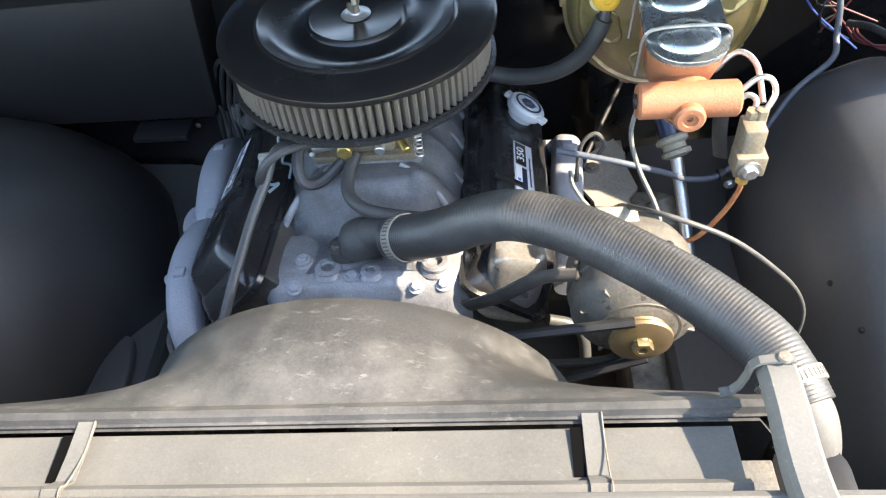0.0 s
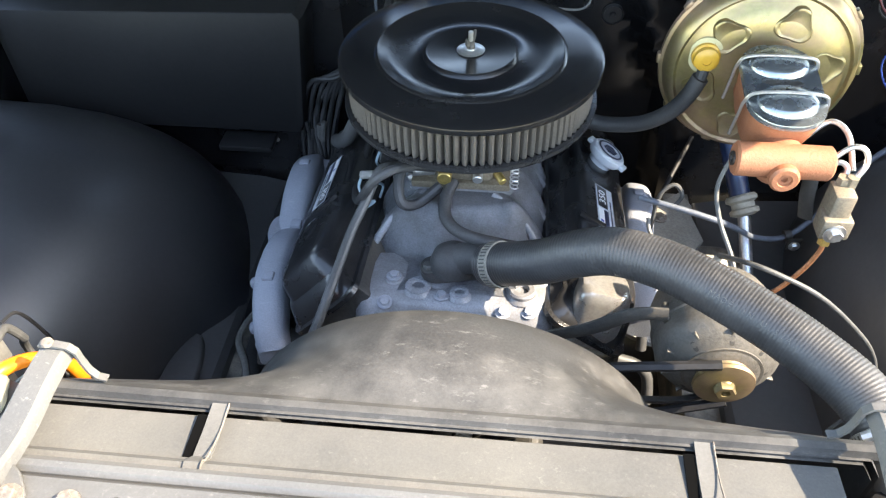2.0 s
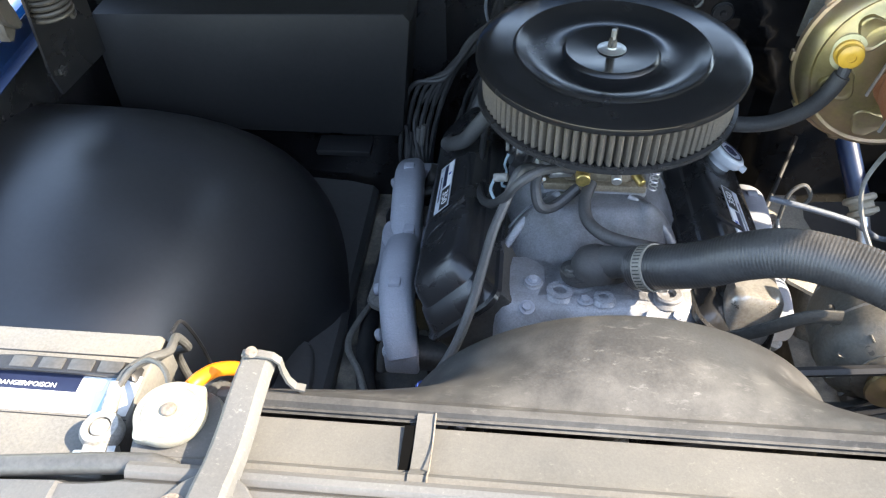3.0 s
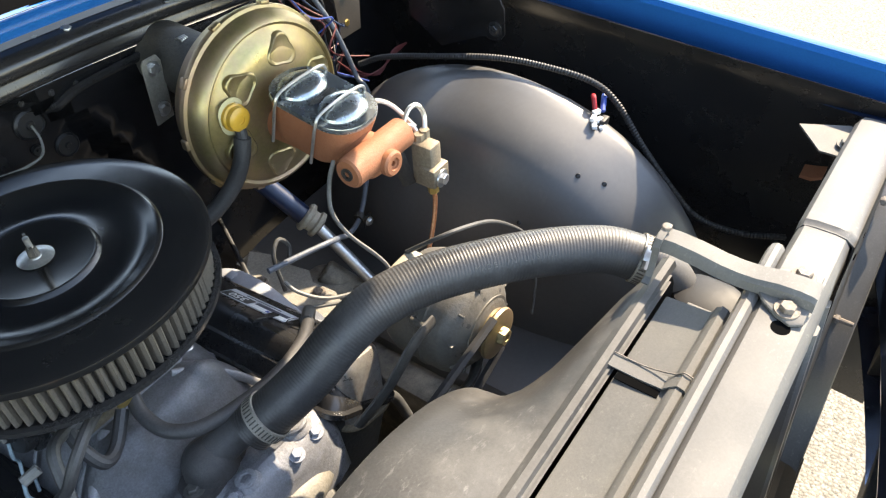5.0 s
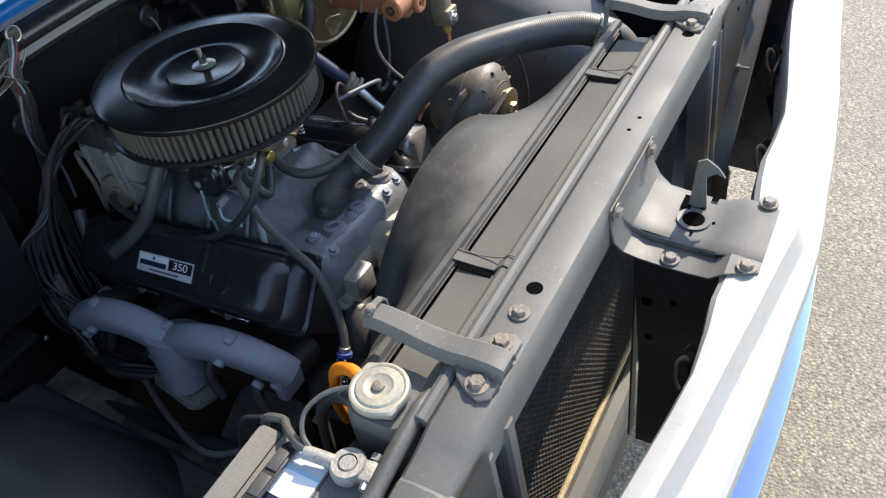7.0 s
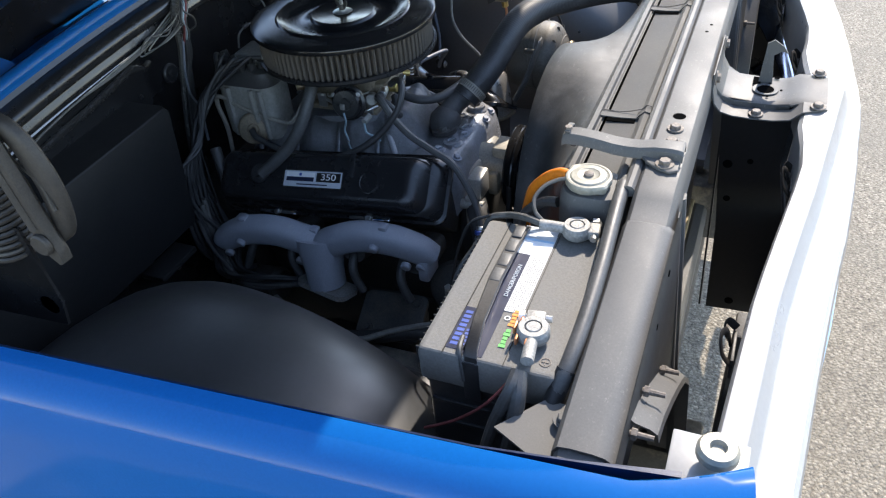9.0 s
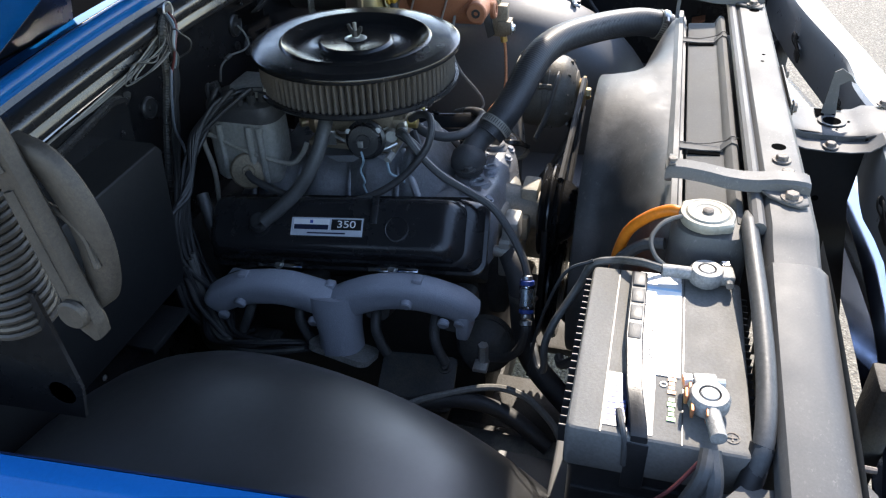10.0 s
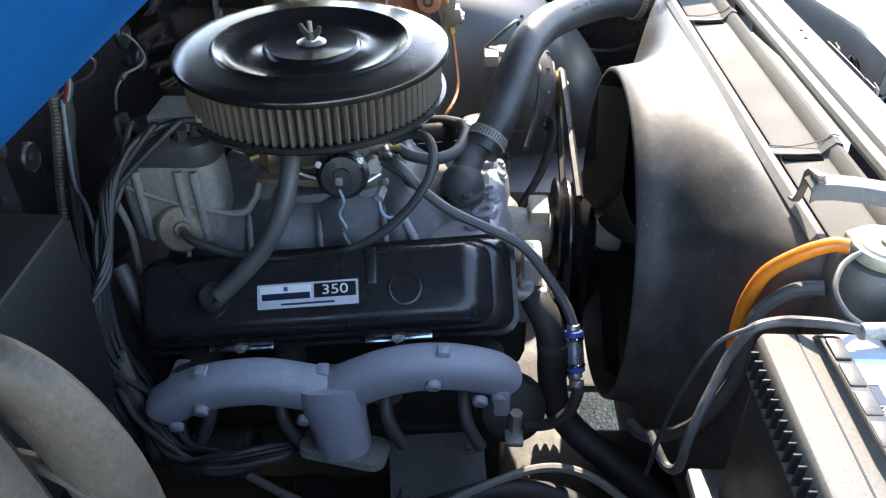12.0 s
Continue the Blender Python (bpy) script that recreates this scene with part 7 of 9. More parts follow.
def build_brake_lines():
    hose_thing("brake_line", [(0.291, 0.703, 0.740), (0.289, 0.700, 0.722), (0.275, 0.695, 0.690), (0.250, 0.690, 0.655), (0.225, 0.692, 0.640), (0.195, 0.700, 0.632), (0.175, 0.712, 0.620), (0.172, 0.722, 0.598)], 0.0034, "copper", "copper-coloured brake line bent towards the engine", "brake line", 8)
    hose_thing("brake_line", [(0.190, 0.790, 0.822), (0.176, 0.792, 0.79), (0.170, 0.79, 0.745), (0.182, 0.775, 0.70), (0.205, 0.75, 0.655), (0.212, 0.735, 0.628), (0.198, 0.735, 0.610), (0.15, 0.765, 0.60), (0.11, 0.80, 0.60)], 0.0031, "greywire", "dusty grey steel brake line looping under the master cylinder", "brake line", 8)
    hose_thing("brake_line", [(0.175, 0.76, 0.60), (0.13, 0.79, 0.607), (0.105, 0.82, 0.625), (0.10, 0.84, 0.640)], 0.0030, "greywire", "short grey bent steel line beside the engine", "brake line", 8)
    hose_thing("hook_wire", [(0.112, 0.86, 0.60), (0.118, 0.875, 0.655), (0.138, 0.882, 0.672), (0.152, 0.878, 0.655), (0.143, 0.872, 0.638)], 0.0034, "dimwire", "hooked steel wire with a nut at its foot", "wire hook", 8)


def build_cable_clips():
    hose_thing("speedometer_cable", [(0.455, 1.11, 0.94), (0.49, 1.065, 0.83), (0.505, 1.045, 0.76), (0.508, 1.03, 0.715), (0.497, 0.997, 0.697), (0.44, 0.962, 0.667), (0.39, 0.928, 0.60), (0.345, 0.913, 0.552), (0.29, 0.89, 0.565), (0.24, 0.86, 0.61), (0.197, 0.825, 0.655), (0.14, 0.83, 0.67), (0.08, 0.843, 0.677)], 0.0046, "bluegrey", "blue-grey control cable running past the wheelhouse", "cable", 12, 10)
    c = thing("cable_clamp", (0.345, 0.913, 0.536), "small steel clamp holding the grey cable", "clamp")
    part("band", add_cyl(bm_new(), (0.340, 0.912, 0.552), (0.350, 0.914, 0.554), 0.0095, n=14), "steel", c)
    part("tab", add_box(bm_new(), (0.357, 0.906, 0.540), (0.022, 0.003, 0.026), 0.001), "steel", c)
    part("screw", add_bolt(bm_new(), (0.358, 0.904, 0.538), (0, -1, 0), 0.006), "zinc", c)


def build_alt_wire():
    hose_thing("alternator_wire", [(0.145, 0.640, 0.765), (0.165, 0.60, 0.795), (0.20, 0.585, 0.792), (0.245, 0.58, 0.770), (0.29, 0.578, 0.732), (0.333, 0.576, 0.684), (0.352, 0.572, 0.638), (0.345, 0.56, 0.59), (0.32, 0.55, 0.54)], lambda t: 0.0033 - 0.0008 * t, "dimwire", "taped grey-white wire looping from the alternator", "wire", 10)


def build_fender_harness():
    pts = [(0.52, 1.03, 0.735), (0.532, 0.978, 0.758), (0.549, 0.873, 0.781), (0.569, 0.769, 0.798), (0.584, 0.683, 0.798), (0.595, 0.6085, 0.788), (0.596, 0.564, 0.762), (0.5975, 0.515, 0.701), (0.608, 0.459, 0.632), (0.6195, 0.409, 0.582), (0.638, 0.341, 0.566), (0.656, 0.275, 0.575)]
    hose_thing("wiring_loom", pts, 0.0050, "wire", "black corrugated wiring loom along the inner fender", "wiring loom", 10, 12, rib=0.0005, pitch=0.005)
    w = thing("loom_plug", (0.556, 0.584, 0.738), "loose white plug with red and blue crimp connectors", "wire plug")
    for k, (x, y, z, tw) in enumerate(((0.548, 0.582, 0.757, 0.2), (0.556, 0.576, 0.752, -0.3), (0.540, 0.576, 0.750, 0.6), (0.551, 0.568, 0.744, 0.1), (0.562, 0.584, 0.760, -0.5))):
        part("plug", add_box(bm_new(), (0, 0, 0), (0.013, 0.008, 0.007), 0.0015, Matrix.Translation((x, y, z)) @ Matrix.Rotation(tw, 4, "Z")), "label_white", w)
    for k in range(4):
        part("pin_lead", add_tube(bm_new(), [(0.545 + 0.004 * k, 0.572, 0.748), (0.540 + 0.004 * k, 0.564, 0.738), (0.537 + 0.005 * k, 0.555, 0.728)], 0.0016, 6), "wire", w)
    part("socket", add_box(bm_new(), (0.562, 0.572, 0.748), (0.020, 0.014, 0.012), 0.002), "wire", w)
    part("red_crimp", add_tube(bm_new(), [(0.565, 0.588, 0.762), (0.572, 0.595, 0.776), (0.580, 0.600, 0.775)], 0.004, 8), "red", w)
    part("blue_crimp", add_tube(bm_new(), [(0.572, 0.578, 0.758), (0.588, 0.585, 0.766), (0.600, 0.590, 0.768)], 0.0045, 8), "bluewire", w)
    for k in range(3):
        part("lead", add_tube(bm_new(), [(0.600, 0.590, 0.768), (0.612, 0.594, 0.766 - 0.004 * k), (0.624, 0.602, 0.742)], 0.0018, 6), ("wire", "red", "wire")[k], w)


def build_wire_tangle():
    """Loose coloured wires hanging from the firewall on the driver's side."""
    rnd = random.Random(5)
    cols = ("blue_inner", "dullred", "wire", "bluewire", "dullred", "wire", "dullred")
    for i, c in enumerate(cols):
        x = 0.45 + rnd.uniform(-0.04, 0.05)
        p = [(x, 1.12, 0.89 + rnd.uniform(-0.01, 0.02))]
        for k in range(5):
            p.append((0.45 + 0.022 * k + rnd.uniform(-0.035, 0.045), 1.085 - 0.004 * k + rnd.uniform(-0.03, 0.02), 0.845 - 0.036 * k + rnd.uniform(-0.02, 0.02)))
        hose_thing("loose_wire", p, 0.0016, c, {"bluewire": "thin blue loose wire", "blue_inner": "thin dark blue loose wire", "dullred": "thin dusty dark red loose wire", "wire": "thin black loose wire"}[c] + " hanging at the firewall", "wire", 6, 6)
    for i in range(3):
        p = [(0.54 + 0.01 * i, 1.085, 0.70), (0.565, 1.075, 0.672 + 0.006 * i), (0.61, 1.065, 0.668 - 0.004 * i), (0.65, 1.06, 0.682 + 0.005 * i), (0.70, 1.065, 0.685)]
        hose_thing("loose_wire", p, 0.0019, "dullred", "thin dusty red loose wire lying on the wheelhouse", "wire", 6, 6)
    w = thing("firewall_bracket", (0.575, 1.10, 0.76), "dusty grey steel bracket plate on the firewall", "bracket")
    part("plate", add_plate(bm_new(), [(-0.04, -0.06), (0.03, -0.07), (0.06, 0.03), (0.05, 0.09), (-0.03, 0.09)], frame_of((0.575, 1.10, 0.82), (1, 0.2, 0), (0, 0.1, 1)), 0.003), "steel", w)
    for dx, dz in ((-0.01, -0.04), (0.02, 0.03)):
        part("bolt", add_bolt(bm_new(), (0.575 + dx, 1.095, 0.82 + dz), (0, -1, 0), 0.007), "brass", w)


# ---- hood hinges ----
def build_hinge(side):
    f = (lambda x: x) if side < 0 else mirror
    dull = "steel" if side < 0 else "iron"
    w = thing("hood_lift_mechanism", (f(-0.965), 0.86, 0.78), "bare grey steel hood hinge with coil spring" if side < 0 else "dark steel hood hinge with coil spring", "lift mechanism", "hood lift mechanisms")

    def bar(name, line, wd, x, th=0.012, crown=0.006):
        bm = bm_new()
        P = spline([(0, y, z) for y, z in line], 6)
        loops = []
        for i, p in enumerate(P):
            t = (P[min(i + 1, len(P) - 1)] - P[max(i - 1, 0)]).normalized()
            n = Vector((0, -t.z, t.y))
            k = wd(i / (len(P) - 1)) if callable(wd) else wd
            s = math.sin(math.pi * min(1, (min(i, len(P) - 1 - i) + 1.2) / 6) / 2)
            k *= max(0.35, s)
            loops.append([Vector((f(x - dx), (p + n * o).y, (p + n * o).z)) for o, dx in ((-k, 0), (-k * 0.92, th * 0.6), (-k * 0.7, th), (0, th + crown * 0.2), (k * 0.7, th), (k * 0.92, th * 0.6), (k, 0), (k * 0.8, -0.004), (-k * 0.8, -0.004))])
        add_loft(bm, loops)
        return part(name, bm, dull, w, angle=45)
    bar("front_arm", [(0.802, 0.918), (0.812, 0.948), (0.823, 1.03), (0.834, 1.09), (0.848, 1.15)], 0.0140, -0.955, 0.010)
    bar("cam_arm", [(0.812, 0.935), (0.797, 0.965), (0.792, 1.0), (0.796, 1.035), (0.809, 1.068), (0.835, 1.092)], lambda t: 0.012 + 0.005 * math.sin(math.pi * t), -0.940, 0.009)
    for y0, z0, y1, z1 in ((0.815, 0.965, 0.829, 1.060), (0.830, 1.075, 0.843, 1.130)):
        part("stiffening_rib", add_tube(bm_new(), [(f(-0.9675), y0, z0), (f(-0.9675), (y0 + y1) / 2, (z0 + z1) / 2), (f(-0.9675), y1, z1)], 0.0042, 8, flat=0.6), dull, w)
    part("pivot_bolt", add_lathe(bm_new(), [(0.0135, 0), (0.0135, 0.004), (0.0115, 0.006), (0, 0.0065)], axis_matrix((f(-0.967), 0.812, 0.947), (-1 if side < 0 else 1, 0, 0)), 20), dull, w)
    bm = bm_new()
    pts = []
    for k in range(17 * 20):
        a = 2 * math.pi * k / 20
        pts.append((f(-0.945) + 0.028 * math.cos(a), 0.895 + 0.028 * math.sin(a), 0.905 + 0.0084 * k / 20))
    add_tube(bm, pts, 0.0036, 8, 1, smooth_line=False)
    part("spring", bm, dull, w, "heavy coil spring")
    bm = bm_new()
    add_plate(bm, [(0.798, 0.800), (0.806, 0.788), (0.822, 0.784), (0.84, 0.788), (0.93, 0.745), (1.0, 0.79), (1.0, 0.95), (0.86, 0.95), (0.80, 0.845)] if side > 0 else [(0.85, 0.84), (0.86, 0.80), (1.0, 0.79), (1.0, 0.95), (0.86, 0.95)], frame_of((f(-0.957), 0, 0), (0, 1, 0), (0, 0, 1)), 0.004)
    part("mounting_plate", bm, "firewall", w)
    part("plate_bolt", add_bolt(bm_new(), (f(-0.957), 0.817 if side > 0 else 0.875, 0.807 if side > 0 else 0.83), (1 if side < 0 else -1, 0, 0), 0.009), "black_gloss", w)
    part("bent_lug", add_tube(bm_new(), [(f(-0.95), 0.845, 1.02), (f(-0.945), 0.825, 1.035), (f(-0.945), 0.80, 1.015), (f(-0.95), 0.79, 0.985)], 0.007, 8, flat=0.5), dull, w)
    return w


# ---- passenger's side wiring and hoses ----
def build_ignition():
    w = thing("distributor", (-0.265, 1.045, 0.66), "dusty grey distributor housing with black cap", "distributor")
    bm = bm_new()
    loops = []
    for z, k in ((0.665, 0.92), (0.672, 1.0), (0.735, 1.02), (0.778, 1.0), (0.783, 0.96)):
        loops.append([(-0.262 + x * k, 1.05 + y * k, z) for x, y in rrect(0.075, 0.125, 0.018, 5)])
    add_loft(bm, loops)
    bo = part("housing", bm, "grey_plastic", w)
    for y in (1.01, 1.03, 1.085):
        part("housing_rib", add_cyl(bm_new(), (-0.300, y, 0.67), (-0.301, y, 0.775), 0.006, n=10), "grey_plastic", bo)
    bm = bm_new()
    loops = []
    for z, k in ((0.783, 1.0), (0.805, 1.02), (0.812, 0.97), (0.818, 0.8)):
        loops.append([(-0.262 + x * k, 1.045 + y * k, z) for x, y in rrect(0.090, 0.130, 0.03, 5)])
    add_loft(bm, loops)
    cp = part("cap", bm, "rubber", w, "black distributor cap")
    part("cover", add_box(bm_new(), (-0.250, 1.025, 0.830), (0.065, 0.075, 0.022), 0.005), "grey_plastic", w)
    for k in range(7):
        a = k * 0.42 + 1.6
        part("tower", add_cyl(bm_new(), (-0.262 + 0.036 * math.cos(a), 1.045 + 0.05 * math.sin(a), 0.812), (-0.262 + 0.040 * math.cos(a), 1.045 + 0.056 * math.sin(a), 0.834), 0.008, n=10), "rubber", cp)
    rnd = random.Random(11)
    ends = [(-0.47, 0.985, 0.475), (-0.465, 1.02, 0.47), (-0.465, 0.86, 0.46), (-0.46, 0.79, 0.46)]
    for k in range(4):
        a = k * 0.5 + 2.2
        s = Vector((-0.262 + 0.040 * math.cos(a), 1.045 + 0.056 * math.sin(a), 0.830))
        e = ends[k]
        hose_thing("spark_plug_wire", [s, s + Vector((-0.015, 0.0, 0.012)), (-0.335 - 0.012 * k, 1.075 + 0.008 * k, 0.80 - 0.012 * k), (-0.395 - 0.012 * k, 1.10, 0.72 - 0.01 * k), (-0.435 - 0.013 * k, 1.095, 0.61), (-0.455, 1.07 - 0.01 * k, 0.505 + 0.01 * rnd.random()), (-0.48, 1.03 - 0.01 * k, 0.462), e], 0.0042, "wire", "black rubber spark plug wire", "spark plug wire", 8)
    for k in range(6):
        z0 = 0.835 - 0.008 * k
        hose_thing("ignition_lead", [(-0.275 + 0.006 * k, 0.995 + 0.012 * k, z0), (-0.30, 1.03 + 0.008 * k, z0 + 0.004), (-0.335 - 0.006 * k, 1.065 + 0.006 * k, z0 - 0.010), (-0.375 - 0.008 * k, 1.09, 0.765 - 0.012 * k), (-0.415 - 0.012 * k, 1.10, 0.68), (-0.44 - 0.012 * k, 1.095, 0.58), (-0.445 - 0.01 * k, 1.085, 0.50), (-0.43, 1.08, 0.42)], 0.0045, "wire", "black ignition lead falling along the firewall", "wire", 8)
    v = thing("vacuum_canister", (-0.275, 1.065, 0.63), "round dusty brown vacuum canister with a hose nipple", "canister")
    ax = axis_matrix((-0.300, 1.042, 0.690), (-1, -0.45, 0.35))
    part("body", add_lathe(bm_new(), [(0, 0), (0.030, 0), (0.0325, 0.004), (0.0325, 0.008), (0.029, 0.012), (0.012, 0.016), (0.010, 0.020), (0.006, 0.020), (0.0055, 0.030), (0, 0.030)], ax, 32), "old_brass", v)
    hose_thing("vacuum_hose", [ax @ Vector((0, 0, 0.03)), (-0.338, 1.01, 0.692), (-0.342, 0.95, 0.674), (-0.345, 0.87, 0.670), (-0.336, 0.80, 0.690), (-0.320, 0.75, 0.722), (-0.302, 0.715, 0.765), (-0.285, 0.708, 0.795), (-0.262, 0.718, 0.806), (-0.235, 0.742, 0.795), (-0.215, 0.765, 0.775)], 0.0062, "rubber", "thin black vacuum hose looped over the intake", "hose", 10)
    hose_thing("metal_pipe", [(-0.300, 1.118, 0.61), (-0.300, 1.113, 0.68), (-0.300, 1.121, 0.735), (-0.300, 1.108, 0.752), (-0.300, 1.05, 0.730), (-0.296, 0.968, 0.709), (-0.285, 0.945, 0.722), (-0.270, 0.938, 0.740)], 0.0046, "dusty_alu", "bent dull steel pipe beside the distributor", "pipe", 8)


def build_hoses():
    hose_thing("breather_hose", [(-0.402, 0.972, 0.655), (-0.386, 0.945, 0.676), (-0.366, 0.912, 0.71), (-0.345, 0.888, 0.755), (-0.318, 0.880, 0.795), (-0.28, 0.882, 0.822)], 0.0118, "greyhose", "faded black breather hose from the valve cover", "hose", 14)
    hose_thing("fuel_hose", [(-0.243, 0.773, 0.765), (-0.262, 0.770, 0.771), (-0.285, 0.752, 0.778), (-0.300, 0.722, 0.752), (-0.315, 0.685, 0.730), (-0.325, 0.64, 0.712), (-0.335, 0.595, 0.692), (-0.352, 0.560, 0.655), (-0.372, 0.537, 0.625), (-0.388, 0.527, 0.604)], 0.0066, "greyhose", "worn grey-black rubber fuel hose to the inline filter", "hose", 10)
    f = thing("fuel_filter", (-0.405, 0.524, 0.54), "clear inline fuel filter with chromed ends", "fuel filter")
    a, b = Vector((-0.386, 0.528, 0.607)), Vector((-0.427, 0.521, 0.538))
    d = b - a
    for t0, t1, r, mt, nm in ((0.0, 0.10, 0.0085, "zinc", "clamp"), (0.10, 0.20, 0.0118, "bluewire", "band"), (0.20, 0.26, 0.0125, "chrome", "end_cap"), (0.26, 0.62, 0.0115, "tinted_chrome", "glass_body"), (0.62, 0.68, 0.0125, "chrome", "end_cap"), (0.68, 0.76, 0.0118, "bluewire", "band"), (0.76, 0.86, 0.008, "zinc", "nipple"), (0.90, 1.0, 0.0095, "zinc", "clamp")):
        part(nm, add_cyl(bm_new(), a + d * t0, a + d * t1, r, n=20, bev=0.0012), mt, f)
    hose_thing("fuel_hose", [a + d * 0.95, a + d * 1.12, (-0.428, 0.528, 0.49), (-0.418, 0.55, 0.455), (-0.41, 0.58, 0.44)], 0.0078, "rubber", "black rubber fuel hose below the filter", "hose", 10)
    lower = hose_thing("lower_radiator_hose", [(-0.27, 0.585, 0.578), (-0.305, 0.565, 0.572), (-0.327, 0.550, 0.548), (-0.335, 0.544, 0.515), (-0.335, 0.541, 0.472), (-0.338, 0.532, 0.413), (-0.35, 0.505, 0.37), (-0.385, 0.455, 0.345), (-0.44, 0.39, 0.33), (-0.50, 0.33, 0.33)], 0.021, "rubber", "thick black lower radiator hose", "radiator hose", 16)
    part("clamp", add_tube(bm_new(), [(-0.3345, 0.5445, 0.531), (-0.3348, 0.5440, 0.520)], 0.0222, 20), "dimwire", lower, "worn steel band clamp")
    part("clamp_screw", add_cyl(bm_new(), (-0.350, 0.522, 0.526), (-0.338, 0.518, 0.526), 0.004, n=10), "zinc", lower)
    hose_thing("intake_hose", [(-0.188, 0.768, 0.752), (-0.196, 0.742, 0.742), (-0.192, 0.708, 0.736), (-0.166, 0.682, 0.734), (-0.110, 0.670, 0.730), (-0.055, 0.676, 0.718), (-0.005, 0.697, 0.700), (0.032, 0.724, 0.682), (0.052, 0.744, 0.668)], 0.0085, "rubber", "black rubber hose curving across the intake front", "hose", 12)
    hose_thing("hose_end", [(0.036, 0.729, 0.680), (0.052, 0.744, 0.668), (0.066, 0.757, 0.658)], 0.0094, "dimwire", "dusty grey hose end on its nipple", "hose", 12)
    hose_thing("coolant_hose", [(-0.205, 0.765, 0.745), (-0.235, 0.745, 0.728), (-0.255, 0.735, 0.735), (-0.262, 0.75, 0.755), (-0.258, 0.775, 0.77)], 0.0075, "rubber", "short black hose bent under the carburettor", "hose", 10)
    hose_thing("booster_hose", [(0.141, 0.905, 0.845), (0.130, 0.905, 0.815), (0.112, 0.912, 0.782), (0.080, 0.925, 0.752), (0.040, 0.94, 0.736), (0.0, 0.95, 0.735), (-0.06, 0.96, 0.75), (-0.10, 0.96, 0.765)], 0.0118, "rubber", "black vacuum hose from the brake booster", "hose", 14)
    hose_thing("dipstick_rod", [(0.222, 1.160, 0.560), (0.190, 1.09, 0.552), (0.138, 0.98, 0.531), (0.120, 0.94, 0.50)], 0.0042, "wire", "thin black rod behind the driver's side head", "rod", 10)
    hose_thing("overflow_hose", [(-0.5640, 0.328, 0.8625), (-0.559, 0.3400, 0.8605), (-0.5531, 0.3603, 0.8463), (-0.5443, 0.3819, 0.8181), (-0.5423, 0.3916, 0.7851), (-0.5443, 0.3949, 0.7548), (-0.541, 0.3918, 0.7182)], 0.0070, "orange", "bright orange rubber overflow hose", "hose", 12)
    hose_thing("bypass_hose", [(-0.57, 0.340, 0.820), (-0.566, 0.360, 0.814), (-0.564, 0.377, 0.800), (-0.567, 0.390, 0.784), (-0.572, 0.396, 0.755), (-0.575, 0.398, 0.70), (-0.56, 0.42, 0.62), (-0.52, 0.45, 0.555), (-0.48, 0.46, 0.53)], 0.0075, "greyhose", "faded grey hose behind the radiator tank", "hose", 10)
    hose_thing("choke_wire", [(-0.300, 0.827, 0.750), (-0.305, 0.822, 0.735), (-0.302, 0.83, 0.715), (-0.308, 0.822, 0.698), (-0.30, 0.828, 0.685), (-0.305, 0.82, 0.668)], 0.002, "paleblue", "pale blue choke wire twisted above the valve cover", "wire", 6)
    hose_thing("loose_plug", [(-0.318, 0.775, 0.748), (-0.300, 0.772, 0.752)], 0.006, "greywire", "loose pale wire plug by the carburettor", "wire plug", 8)
    hose_thing("plug_wire_tail", [(-0.318, 0.775, 0.745), (-0.322, 0.770, 0.728), (-0.310, 0.758, 0.715), (-0.300, 0.762, 0.712), (-0.312, 0.750, 0.708)], 0.0022, "paleblue", "pale blue wire tail of a loose plug", "wire", 6)
    # frame and floor-level cables
    hose_thing("frame_cable", [(-0.46, 1.00, 0.415), (-0.52, 0.86, 0.40), (-0.55, 0.74, 0.415), (-0.515, 0.66, 0.43), (-0.485, 0.57, 0.445), (-0.495, 0.51, 0.45), (-0.53, 0.46, 0.44), (-0.60, 0.43, 0.46)], 0.0058, "greywire", "dusty pale cable along the frame", "cable", 8)


